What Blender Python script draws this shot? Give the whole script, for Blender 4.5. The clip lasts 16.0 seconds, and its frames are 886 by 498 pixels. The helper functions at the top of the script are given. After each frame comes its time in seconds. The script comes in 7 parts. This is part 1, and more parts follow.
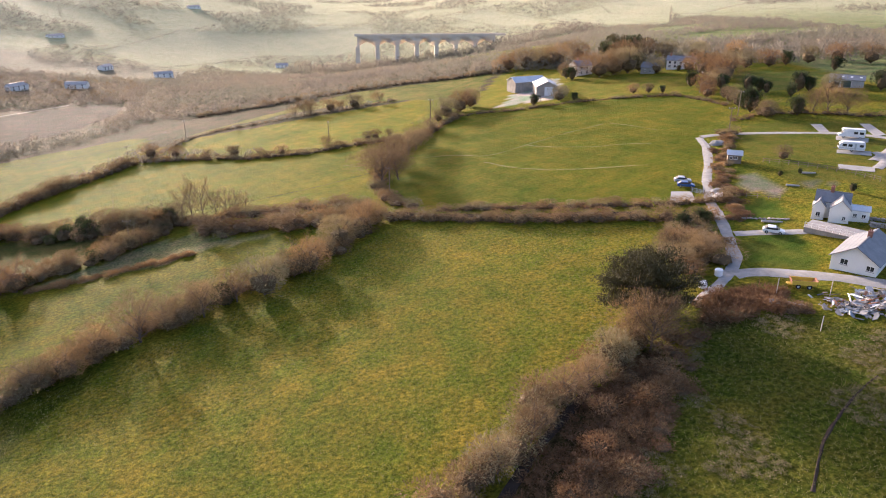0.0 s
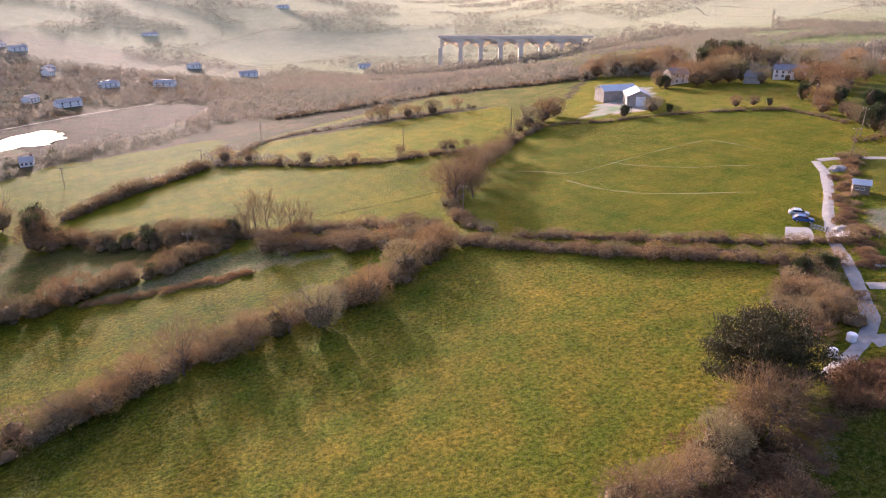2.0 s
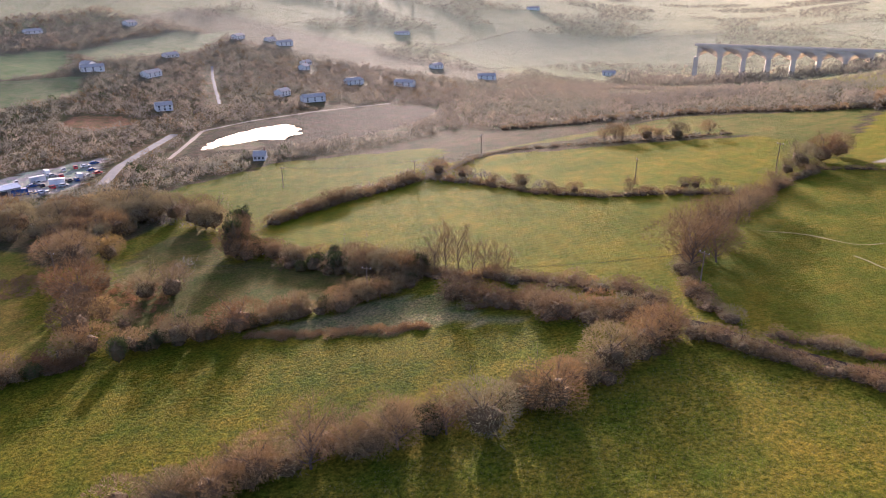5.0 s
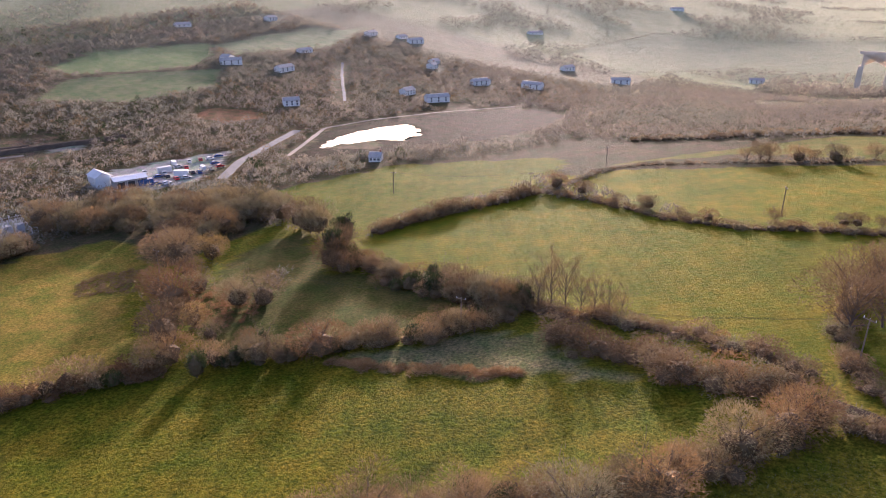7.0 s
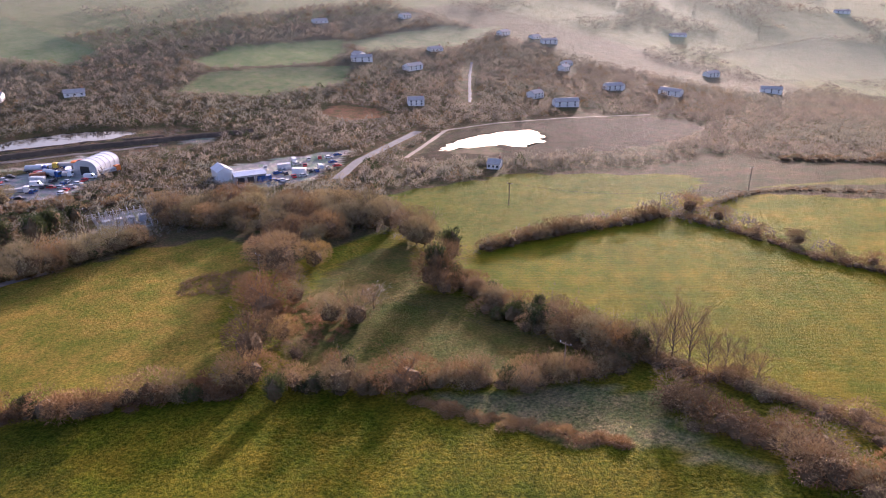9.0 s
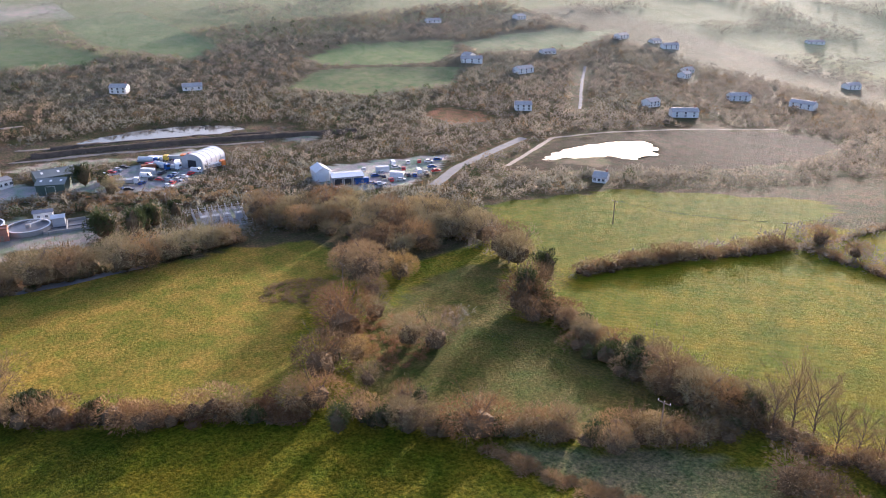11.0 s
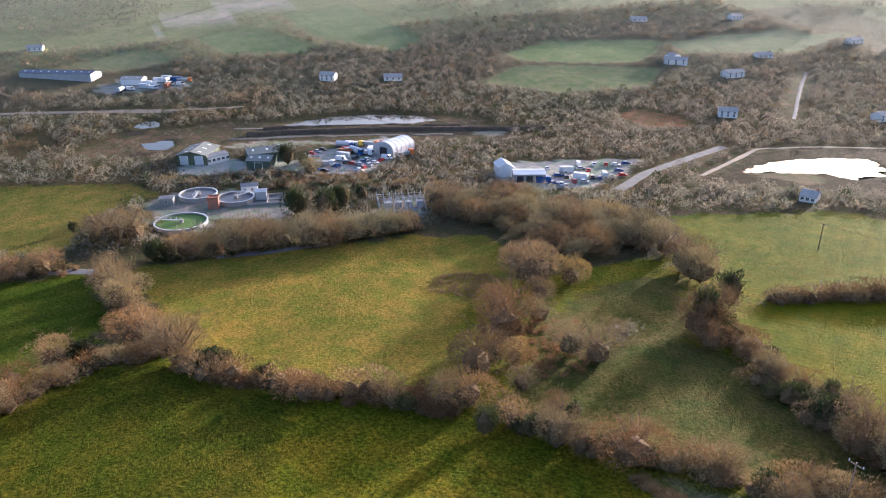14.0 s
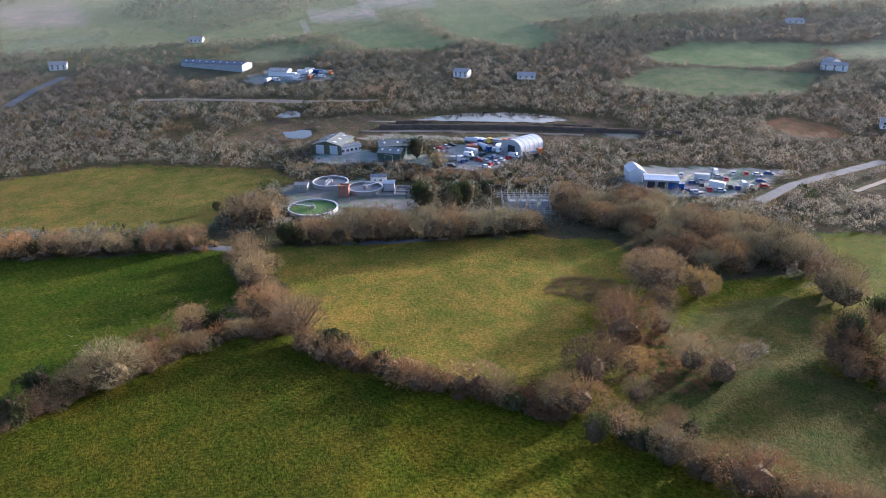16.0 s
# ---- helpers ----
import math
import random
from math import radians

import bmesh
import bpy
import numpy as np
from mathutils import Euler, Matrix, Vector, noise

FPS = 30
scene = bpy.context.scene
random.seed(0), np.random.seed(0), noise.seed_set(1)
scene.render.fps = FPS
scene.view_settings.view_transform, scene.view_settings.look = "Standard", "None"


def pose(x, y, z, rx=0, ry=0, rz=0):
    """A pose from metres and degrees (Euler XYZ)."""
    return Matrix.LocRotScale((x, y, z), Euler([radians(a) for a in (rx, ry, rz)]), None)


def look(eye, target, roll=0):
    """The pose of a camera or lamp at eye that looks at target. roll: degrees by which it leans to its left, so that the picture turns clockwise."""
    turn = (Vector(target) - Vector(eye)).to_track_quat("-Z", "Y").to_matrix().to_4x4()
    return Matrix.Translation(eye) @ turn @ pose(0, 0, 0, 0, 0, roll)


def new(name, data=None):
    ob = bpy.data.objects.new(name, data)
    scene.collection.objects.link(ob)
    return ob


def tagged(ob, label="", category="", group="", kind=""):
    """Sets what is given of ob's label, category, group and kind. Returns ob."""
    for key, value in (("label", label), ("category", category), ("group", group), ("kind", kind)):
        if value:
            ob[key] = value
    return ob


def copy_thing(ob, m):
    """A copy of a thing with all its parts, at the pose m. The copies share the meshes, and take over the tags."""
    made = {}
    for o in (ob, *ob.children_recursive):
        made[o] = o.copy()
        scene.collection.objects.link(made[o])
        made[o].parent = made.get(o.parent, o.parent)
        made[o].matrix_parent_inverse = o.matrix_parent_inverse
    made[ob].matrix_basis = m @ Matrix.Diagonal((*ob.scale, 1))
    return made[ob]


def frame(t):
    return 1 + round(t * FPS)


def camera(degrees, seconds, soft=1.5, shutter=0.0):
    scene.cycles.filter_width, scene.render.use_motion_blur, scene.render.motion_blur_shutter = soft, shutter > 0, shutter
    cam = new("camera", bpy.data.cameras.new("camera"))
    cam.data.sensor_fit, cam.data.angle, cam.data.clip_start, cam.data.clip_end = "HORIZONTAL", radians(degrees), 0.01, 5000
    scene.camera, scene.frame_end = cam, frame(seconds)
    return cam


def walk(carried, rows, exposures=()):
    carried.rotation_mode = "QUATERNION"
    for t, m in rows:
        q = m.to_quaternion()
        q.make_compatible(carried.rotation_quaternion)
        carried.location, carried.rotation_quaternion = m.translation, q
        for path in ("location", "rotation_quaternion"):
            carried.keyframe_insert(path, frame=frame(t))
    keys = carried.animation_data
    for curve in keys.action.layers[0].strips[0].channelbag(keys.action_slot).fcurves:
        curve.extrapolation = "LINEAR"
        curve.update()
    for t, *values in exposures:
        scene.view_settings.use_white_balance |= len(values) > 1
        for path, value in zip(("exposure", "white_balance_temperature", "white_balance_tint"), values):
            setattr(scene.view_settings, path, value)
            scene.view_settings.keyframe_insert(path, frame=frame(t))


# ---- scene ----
cam = camera(64.38, 16.0, 1.0)
PATH = [
    (0.00, look((-4.95, -11.43, 56.22), (4.78, 80.49, 18.07), 0.09)),
    (0.50, look((-4.59, -7.04, 56.18), (2.59, 85.13, 18.06), 0.03)),
    (1.00, look((-4.17, -2.63, 56.20), (-0.88, 89.75, 18.06), 0.00)),
    (1.50, look((-3.72, 1.73, 56.22), (-2.67, 94.16, 18.06), -0.02)),
    (2.00, look((-3.27, 5.93, 56.24), (-4.27, 98.36, 18.08), -0.03)),
    (2.50, look((-2.95, 10.23, 56.17), (-6.41, 102.60, 18.02), -0.01)),
    (3.00, look((-2.63, 14.80, 55.98), (-10.24, 106.96, 17.92), -0.09)),
    (3.50, look((-2.19, 19.31, 55.71), (-13.94, 111.07, 17.74), -0.42)),
    (4.00, look((-3.01, 33.36, 55.41), (-27.23, 122.69, 17.54), -0.31)),
    (4.10, look((-3.15, 34.22, 55.41), (-28.18, 123.33, 17.54), -0.30)),
    (4.25, look((-3.37, 35.52, 55.41), (-29.59, 124.28, 17.53), -0.29)),
    (6.50, look((-6.59, 54.94, 55.42), (-50.05, 136.57, 17.38), -0.11)),
    (7.00, look((-7.73, 59.14, 55.39), (-54.92, 138.63, 17.27), -0.10)),
    (7.50, look((-9.09, 63.24, 55.34), (-59.92, 140.43, 17.17), -0.09)),
    (8.00, look((-10.65, 67.24, 55.29), (-64.98, 141.98, 17.07), -0.10)),
    (8.50, look((-12.33, 71.18, 55.29), (-70.06, 143.27, 16.97), -0.11)),
    (9.00, look((-14.15, 74.75, 55.29), (-75.19, 144.06, 16.94), -0.12)),
    (11.50, look((-22.51, 88.34, 55.32), (-96.11, 144.04, 16.83), 0.10)),
    (12.00, look((-23.13, 89.64, 55.22), (-99.28, 141.70, 16.62), 0.05)),
    (12.50, look((-23.25, 90.13, 55.09), (-101.71, 138.59, 16.42), 0.02)),
    (13.00, look((-23.26, 90.31, 54.92), (-103.85, 135.07, 16.19), 0.00)),
    (13.50, look((-23.28, 90.44, 54.65), (-105.85, 131.45, 15.92), -0.05)),
    (14.00, look((-23.29, 90.50, 54.38), (-107.67, 127.68, 15.65), -0.08)),
    (14.50, look((-23.44, 90.57, 54.21), (-109.33, 124.07, 15.45), -0.10)),
    (15.00, look((-23.51, 90.71, 54.05), (-110.95, 119.87, 15.26), -0.13)),
    (15.50, look((-23.60, 90.86, 53.91), (-112.23, 116.13, 15.10), -0.21)),
    (16.00, look((-23.72, 91.03, 53.76), (-113.49, 111.85, 14.93), -0.24)),
]
EXPOSURES = [(0.0, 1.6, 5250, 30), (1.5, 1.58, 5250, 33), (2.5, 1.58, 5200, 48), (3.0, 1.4, 5300, 46), (3.5, 1.38, 5300, 44),
             (4.0, 1.38, 5200, 38), (6.5, 1.38, 5100, 39), (9.0, 1.43, 5150, 44), (11.5, 1.65, 4900, 28), (12.5, 1.62, 4900, 30),
             (13.4, 1.6, 5000, 56), (14.0, 1.55, 4900, 26), (15.0, 1.55, 4850, 25), (16.0, 1.3, 4600, 25)]
walk(cam, PATH, EXPOSURES)

# ---- sky and sun: low evening sun ahead and to the left of the first view ----
SUN_AZ, SUN_EL = radians(25.0), radians(8.8)
world = bpy.data.worlds.new("sky")
scene.world = world
world.use_nodes = True
wn = world.node_tree.nodes
sky = wn.new("ShaderNodeTexSky")
sky.sky_type, sky.sun_disc = "NISHITA", False
sky.sun_elevation, sky.sun_rotation = SUN_EL, -SUN_AZ
sky.dust_density, sky.air_density, sky.ozone_density = 5.0, 1.0, 0.4
world.node_tree.links.new(sky.outputs[0], wn["Background"].inputs["Color"])
wn["Background"].inputs["Strength"].default_value = 0.15
sun_dir = Vector((-math.sin(SUN_AZ) * math.cos(SUN_EL), math.cos(SUN_AZ) * math.cos(SUN_EL), math.sin(SUN_EL)))
sun = new("sun", bpy.data.lights.new("sun", "SUN"))
sun.data.energy, sun.data.angle, sun.data.color = 4.6, radians(0.8), (1.0, 0.80, 0.50)
sun.matrix_world = look(sun_dir * 900, (0, 0, 0))


# ---- materials ----
def shader(name, rough=0.8, spec=0.3):
    m = bpy.data.materials.new(name)
    m.use_nodes = True
    b = m.node_tree.nodes["Principled BSDF"]
    b.inputs["Roughness"].default_value, b.inputs["Specular IOR Level"].default_value = rough, spec
    return m, m.node_tree.nodes, m.node_tree.links, b


def ramp(n, l, src, stops):
    r = n.new("ShaderNodeValToRGB")
    e = r.color_ramp.elements
    while len(e) < len(stops):
        e.new(0.5)
    for k, (p, c) in zip(e, stops):
        k.position, k.color = p, (*c, 1)
    l.new(src, r.inputs[0])
    return r.outputs[0]


def noise_tex(n, l, scale, detail=4, coords=None, rough=0.55):
    t = n.new("ShaderNodeTexNoise")
    t.inputs["Scale"].default_value, t.inputs["Detail"].default_value, t.inputs["Roughness"].default_value = scale, detail, rough
    if coords is None:
        coords = n.new("ShaderNodeTexCoord").outputs["Object"]
    l.new(coords, t.inputs["Vector"])
    return t.outputs["Fac"]


def mix(n, l, fac, a, b, mode="MIX"):
    m = n.new("ShaderNodeMix")
    m.data_type, m.blend_type = "RGBA", mode
    for s, v in ((m.inputs[0], fac), (m.inputs[6], a), (m.inputs[7], b)):
        if isinstance(v, (int, float)):
            s.default_value = v
        elif isinstance(v, tuple):
            s.default_value = (*v, 1)
        else:
            l.new(v, s)
    return m.outputs[2]


def bump(n, l, b, height, strength, dist):
    k = n.new("ShaderNodeBump")
    k.inputs["Strength"].default_value, k.inputs["Distance"].default_value = strength, dist
    l.new(height, k.inputs["Height"])
    l.new(k.outputs[0], b.inputs["Normal"])


def worn(name, c1, c2, scale=1.0, rough=0.7, spec=0.3, metal=0.0, relief=0.01):
    """A surface of two shades: blotches, fine grain, a little relief, and a shade of its own for each object."""
    m, n, l, b = shader(name, rough, spec)
    blot = noise_tex(n, l, 0.35 * scale, 5)
    grain = noise_tex(n, l, 9.0 * scale, 3)
    col = ramp(n, l, blot, [(0.3, c1), (0.7, c2)])
    col = mix(n, l, 0.35, col, ramp(n, l, grain, [(0.2, tuple(v * 0.7 for v in c1)), (0.8, tuple(min(1, v * 1.25) for v in c2))]))
    l.new(col, b.inputs["Base Color"])
    b.inputs["Metallic"].default_value = metal
    bump(n, l, b, grain, 0.3, relief)
    return m


def twigs(name, c1, c2, sheen=0.4, through_light=0.2):
    """Bare winter twigs: each shoot has its own shade, each bush its own tint."""
    m, n, l, b = shader(name, 0.75, 0.2)
    isl = n.new("ShaderNodeNewGeometry").outputs["Random Per Island"]
    obj = n.new("ShaderNodeObjectInfo").outputs["Random"]
    col = ramp(n, l, isl, [(0.0, c1), (1.0, c2)])
    col = mix(n, l, 0.5, col, mix(n, l, obj, c1, c2))
    col = mix(n, l, 0.6, col, ramp(n, l, obj, [(0.0, (0.72, 0.66, 0.55)), (0.3, (1.0, 0.86, 0.72)), (0.6, (1, 1, 1)), (0.8, (1.05, 1.08, 0.92)), (1.0, (1.3, 1.08, 0.78))]), "MULTIPLY")
    l.new(col, b.inputs["Base Color"])
    b.inputs["Sheen Weight"].default_value, b.inputs["Sheen Roughness"].default_value = sheen, 0.4
    b.inputs["Sheen Tint"].default_value = (1.0, 0.82, 0.6, 1)
    tr = n.new("ShaderNodeBsdfTranslucent")
    l.new(col, tr.inputs[0])
    ms = n.new("ShaderNodeMixShader")
    ms.inputs[0].default_value = through_light
    l.new(b.outputs[0], ms.inputs[1])
    l.new(tr.outputs[0], ms.inputs[2])
    l.new(ms.outputs[0], n["Material Output"].inputs[0])
    return m


M_TWIG = twigs("bare_twigs", (0.12, 0.081, 0.038), (0.345, 0.24, 0.118), 0.12)
M_RUSSET = twigs("russet_twigs", (0.145, 0.084, 0.034), (0.39, 0.24, 0.10), 0.12)
M_LICHEN = twigs("lichen_twigs", (0.13, 0.108, 0.052), (0.345, 0.287, 0.15), 0.12)
M_WILLOW = twigs("willow_twigs", (0.14, 0.102, 0.05), (0.35, 0.255, 0.12), 0.15)
M_BRAMBLE = twigs("dead_bracken", (0.12, 0.07, 0.033), (0.30, 0.18, 0.083), 0.15)
M_REED = twigs("dry_reed", (0.24, 0.15, 0.06), (0.44, 0.29, 0.12), 0.4)
M_CATKIN = twigs("catkins", (0.3, 0.21, 0.06), (0.55, 0.4, 0.14), 0.4)


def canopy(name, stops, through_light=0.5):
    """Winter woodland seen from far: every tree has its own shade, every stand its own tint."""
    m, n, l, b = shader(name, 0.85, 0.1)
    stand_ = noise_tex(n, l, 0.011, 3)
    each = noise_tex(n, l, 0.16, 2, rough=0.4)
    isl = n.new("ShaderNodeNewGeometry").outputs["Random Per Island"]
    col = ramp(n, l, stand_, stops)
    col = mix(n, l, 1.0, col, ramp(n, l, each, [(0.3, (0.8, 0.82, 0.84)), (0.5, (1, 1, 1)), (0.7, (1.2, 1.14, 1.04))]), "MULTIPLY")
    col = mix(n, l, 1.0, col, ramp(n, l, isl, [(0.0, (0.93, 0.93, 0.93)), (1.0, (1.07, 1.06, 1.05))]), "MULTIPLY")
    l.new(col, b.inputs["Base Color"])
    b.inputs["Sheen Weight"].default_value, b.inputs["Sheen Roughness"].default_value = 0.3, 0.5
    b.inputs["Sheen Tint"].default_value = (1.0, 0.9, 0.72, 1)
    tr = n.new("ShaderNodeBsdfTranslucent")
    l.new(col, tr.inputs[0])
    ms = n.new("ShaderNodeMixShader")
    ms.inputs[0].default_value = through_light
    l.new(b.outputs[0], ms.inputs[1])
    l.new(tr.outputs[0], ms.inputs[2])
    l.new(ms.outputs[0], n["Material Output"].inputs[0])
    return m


# dense inner stems, coloured darker to give the shade inside bushes and crowns
M_SHADED_STEMS = worn("shaded_stems", (0.08, 0.055, 0.028), (0.16, 0.112, 0.06), 2.0, 0.9, 0.1)
# base colours paled and greyed to stand in for haze over distant trees
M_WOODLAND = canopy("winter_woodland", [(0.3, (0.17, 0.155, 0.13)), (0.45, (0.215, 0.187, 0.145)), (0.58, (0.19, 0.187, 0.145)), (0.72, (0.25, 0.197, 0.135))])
M_DEADWOOD = twigs("dead_twigs", (0.34, 0.32, 0.29), (0.55, 0.52, 0.47), 0.1)
M_IVY = twigs("ivy_leaves", (0.025, 0.04, 0.015), (0.075, 0.09, 0.03), 0.05)
M_PINE = twigs("pine_needles", (0.026, 0.026, 0.011), (0.08, 0.07, 0.03), 0.05)
M_BLADE = twigs("dry_grass", (0.13, 0.14, 0.035), (0.36, 0.31, 0.11), 0.1)
M_STRAW = worn("trodden_grass", (0.14, 0.14, 0.02), (0.20, 0.19, 0.035), 2.0, 0.85)
M_STRAWBLADE = twigs("dead_grass", (0.15, 0.125, 0.055), (0.31, 0.25, 0.13), 0.1)
M_BARK = worn("bark", (0.07, 0.052, 0.04), (0.16, 0.125, 0.10), 2.0, 0.9)
M_GRAVEL = worn("gravel_lane", (0.20, 0.19, 0.17), (0.37, 0.35, 0.32), 2.2, 0.85)
M_MUD = worn("mud_path", (0.03, 0.023, 0.017), (0.07, 0.055, 0.042), 1.5, 1.0, 0.0)
M_TARMAC = worn("tarmac", (0.11, 0.11, 0.108), (0.19, 0.187, 0.18), 0.8, 0.8, 0.2)
M_SAND = worn("sandy_track", (0.22, 0.18, 0.13), (0.33, 0.27, 0.20), 1.0, 0.9)
M_WHITE = worn("white_render", (0.78, 0.74, 0.67), (0.88, 0.85, 0.78), 1.0, 0.75)
M_GRANITE = worn("pale_granite", (0.56, 0.48, 0.37), (0.72, 0.63, 0.5), 0.5, 0.85)
M_SLATE = worn("slate", (0.12, 0.125, 0.135), (0.24, 0.24, 0.25), 1.5, 0.55, 0.5)
M_STONE = worn("stone", (0.2, 0.18, 0.155), (0.4, 0.36, 0.31), 1.5, 0.85)
M_GLASS = worn("window_glass", (0.02, 0.022, 0.025), (0.04, 0.042, 0.045), 1.0, 0.08, 0.6, 0, 0.0)
M_GREY = worn("grey_paint", (0.3, 0.31, 0.32), (0.46, 0.47, 0.48), 1.0, 0.5)
M_CONCRETE = worn("concrete", (0.22, 0.215, 0.20), (0.36, 0.345, 0.32), 1.0, 0.85)
M_WOOD = worn("weathered_wood", (0.13, 0.1, 0.075), (0.28, 0.22, 0.16), 3.0, 0.8)

M_DECK = worn("weathered_boards", (0.33, 0.29, 0.25), (0.5, 0.46, 0.41), 2.0, 0.8)


def water_material():
    m, n, l, b = shader("water", 0.06, 0.5)
    b.inputs["Base Color"].default_value = (0.012, 0.014, 0.014, 1)
    bump(n, l, b, noise_tex(n, l, 1.6, 2), 0.12, 0.02)
    return m


M_WATER = water_material()


# ---- the lie of the land ----
def rise(x, y):
    """Height of the ground: a hilltop that falls to a flat valley floor, the hillside beyond, and a side valley."""
    u = np.cos(-0.1932) * x + np.sin(-0.1932) * y
    z = -40.4063 + 56.4353 / (1 + np.exp(-(u - -73.149) / 93.6009))
    v = -np.cos(0.2202) * x + np.sin(0.2202) * y
    z = z + 0.1675 * 78 * np.logaddexp(0, (np.minimum(v, 1150) - 413.5864) / 78)
    return z - 38.0 * np.exp(-((x - 50) / 298) ** 2 - ((y - 850) / 260) ** 2)


def rz(x, y):
    return float(rise(np.float64(x), np.float64(y)))


# ---- plan: hedge lines, tracks and fields, in metres ----
HEDGE_MID = [(-78.4, 87.4), (-73.2, 94.8), (-66.9, 99.3), (-60.5, 104.6), (-54.4, 112.1), (-46.7, 117.8), (-38.4, 123.6), (-29.4, 129.5), (-20, 137.2), (-12.2, 146.9), (-5.7, 155.2), (-2.2, 161.5)]
HEDGE_LANE_FRONT = [(2, 157.9), (11.5, 152.3), (21.8, 146.7), (35.6, 140), (48.2, 135.1), (59.5, 130.5), (66.7, 128.2), (70.9, 127)]
HEDGE_LANE_REAR = [(11.6, 161), (21, 157.1), (33.1, 151.1), (47, 145.7), (60.4, 141), (71.5, 137.7), (78.3, 136.1)]
HEDGE_BEND = [(6.4, 165.6), (1.5, 171.1), (-1.4, 179.6), (-2.7, 190.8), (-2.1, 205.5), (1.8, 221.3), (9, 238.4), (17, 254.1), (25.8, 269.1), (33, 281.1)]
HEDGE_NORTH = [(32.1, 280.6), (43.7, 278.5), (57, 273.8), (76.2, 274.7), (98.5, 270.1), (119.1, 262.6), (126.3, 234.5)]
HEDGE_CROSS = [(11.4, 252.7), (-9.5, 256.1), (-29, 254.7), (-50.6, 262.7), (-75.9, 277.6), (-100.8, 289.6)]
HEDGE_FAR = [(9, 350.5), (-11.6, 346.8), (-35.9, 346.1), (-56, 344.7), (-77.1, 341.1), (-91.7, 328.3), (-97.9, 301.2), (-103.5, 285.2)]
HEDGE_TOP = [(69.8, 394.9), (43.6, 397.6), (15.4, 412.9), (-15.5, 416.9), (-47, 413.9), (-77.4, 403.1), (-101.7, 396.7)]
HEDGE_DIAG = [(-103.5, 285.2), (-115.2, 265.8), (-123.1, 252), (-129.4, 240.7), (-134.9, 226.2)]
HEDGE_POPLAR = [(-5.9, 172.9), (-11.2, 176.6), (-18.9, 180.3), (-29.1, 182.2), (-39.7, 185.5), (-51.7, 185.6), (-62.3, 186.4)]
HEDGE_REED = [(-6.2, 166.6), (-13.2, 165.9), (-21.9, 166.9), (-30.9, 169.3), (-42, 171.7), (-52.3, 175.1)]
HEDGE_COPSE = [(-62.3, 186.4), (-70, 185.2), (-81.3, 187.2), (-98.1, 193.4), (-112.6, 198.7), (-124.7, 202.3)]
HEDGE_PADDOCK = [(-62.4, 181.5), (-67.7, 176.1), (-73.4, 170.8), (-78.9, 164.9), (-85.4, 159.4), (-90.7, 154.8), (-96.5, 150.2), (-105, 145.9), (-114.3, 141.2)]
HEDGE_BRAMBLE = [(-117.8, 134.6), (-123.4, 131.5), (-128.4, 125.5), (-134.3, 118.3), (-140.1, 110.6), (-147.8, 102.6), (-156.4, 96.3), (-163.8, 90.6)]
HEDGE_LEFT = [(-169.4, 84.5), (-170, 74.6), (-164.7, 66.7), (-156.1, 58.9), (-150, 51.8), (-143.7, 44.6), (-138.6, 38.9), (-132.5, 34.3)]
HEDGE_SPUR = [(-168.8, 89.6), (-182.1, 84.5), (-200.7, 80.8), (-219.4, 78.9), (-235.4, 76.3)]
HEDGE_ROAD = [(-244.4, -4.6), (-243.6, 12.6), (-242.1, 28.8), (-240, 45.4), (-239.8, 58.7), (-240.3, 69.7)]
HEDGE_BACK = [(-237.9, 88.1), (-233.5, 105.7), (-232.3, 123.7), (-230, 141.9), (-229.9, 161.1), (-230.3, 176.2)]
HEDGE_SOUTH = [(35.2, 82.3), (27.5, 75.1), (20.9, 69.5), (14.8, 63.9), (10.1, 59.2), (5.1, 54.2), (-0, 49)]
HEDGE_BANK = [(36.1, 73.3), (30.8, 65.9), (24.8, 58.7), (19.9, 53.4), (15.6, 47.8)]
HEDGE_BANK_B = [(43.5, 81.5), (37.1, 71.5), (30.1, 62.2), (24, 54.5), (19.7, 48.6)]
HEDGE_GORSE = [(48.7, 89), (53.8, 88.4), (59.3, 87.7), (62.4, 84.6), (64, 81)]
HEDGE_SCRUB = [(62.8, 111.3), (61.1, 115.1), (56.3, 110.7), (55.1, 117.5), (56, 105), (59.6, 122.6), (65.8, 120.1), (52.9, 100.6)]
HEDGE_YARD = [(-327.9, 90), (-326, 104.5), (-319.6, 123.5), (-316, 137.8), (-308.4, 151.2), (-298.3, 168.5), (-300.2, 184.1), (-300.6, 199.6)]
HEDGE_YARD_B = [(-301.7, 135.4), (-295.3, 148.4), (-289.1, 163.6), (-284.1, 174.1), (-282.4, 190.4), (-276.1, 200.1), (-266.5, 207.9)]
HEDGE_CAMP = [(115.4, 210.5), (126.3, 214.6), (141, 212.3), (150.7, 202.8), (165.6, 196.6)]
HEDGE_LANEWEST = [(107.7, 195.6), (101, 185), (94.9, 174.9), (90, 166.5), (85, 157), (81.6, 147), (78.6, 138), (75.9, 130.6), (73, 122)]
LANE = [(97.1, 195.4), (94.1, 183.7), (88.2, 169.5), (79.9, 153), (74.2, 138.5), (70.4, 125.6), (68.4, 118.2), (66.3, 113.2), (64.9, 108.5), (62.4, 103), (57.6, 97.4), (51.7, 92.3), (47.5, 89)]
LANE_EAST = [(58.9, 98.9), (62, 99.8), (65.4, 98.7), (69.3, 96.4), (74.5, 93.4), (79, 89.6), (88.1, 83.3)]
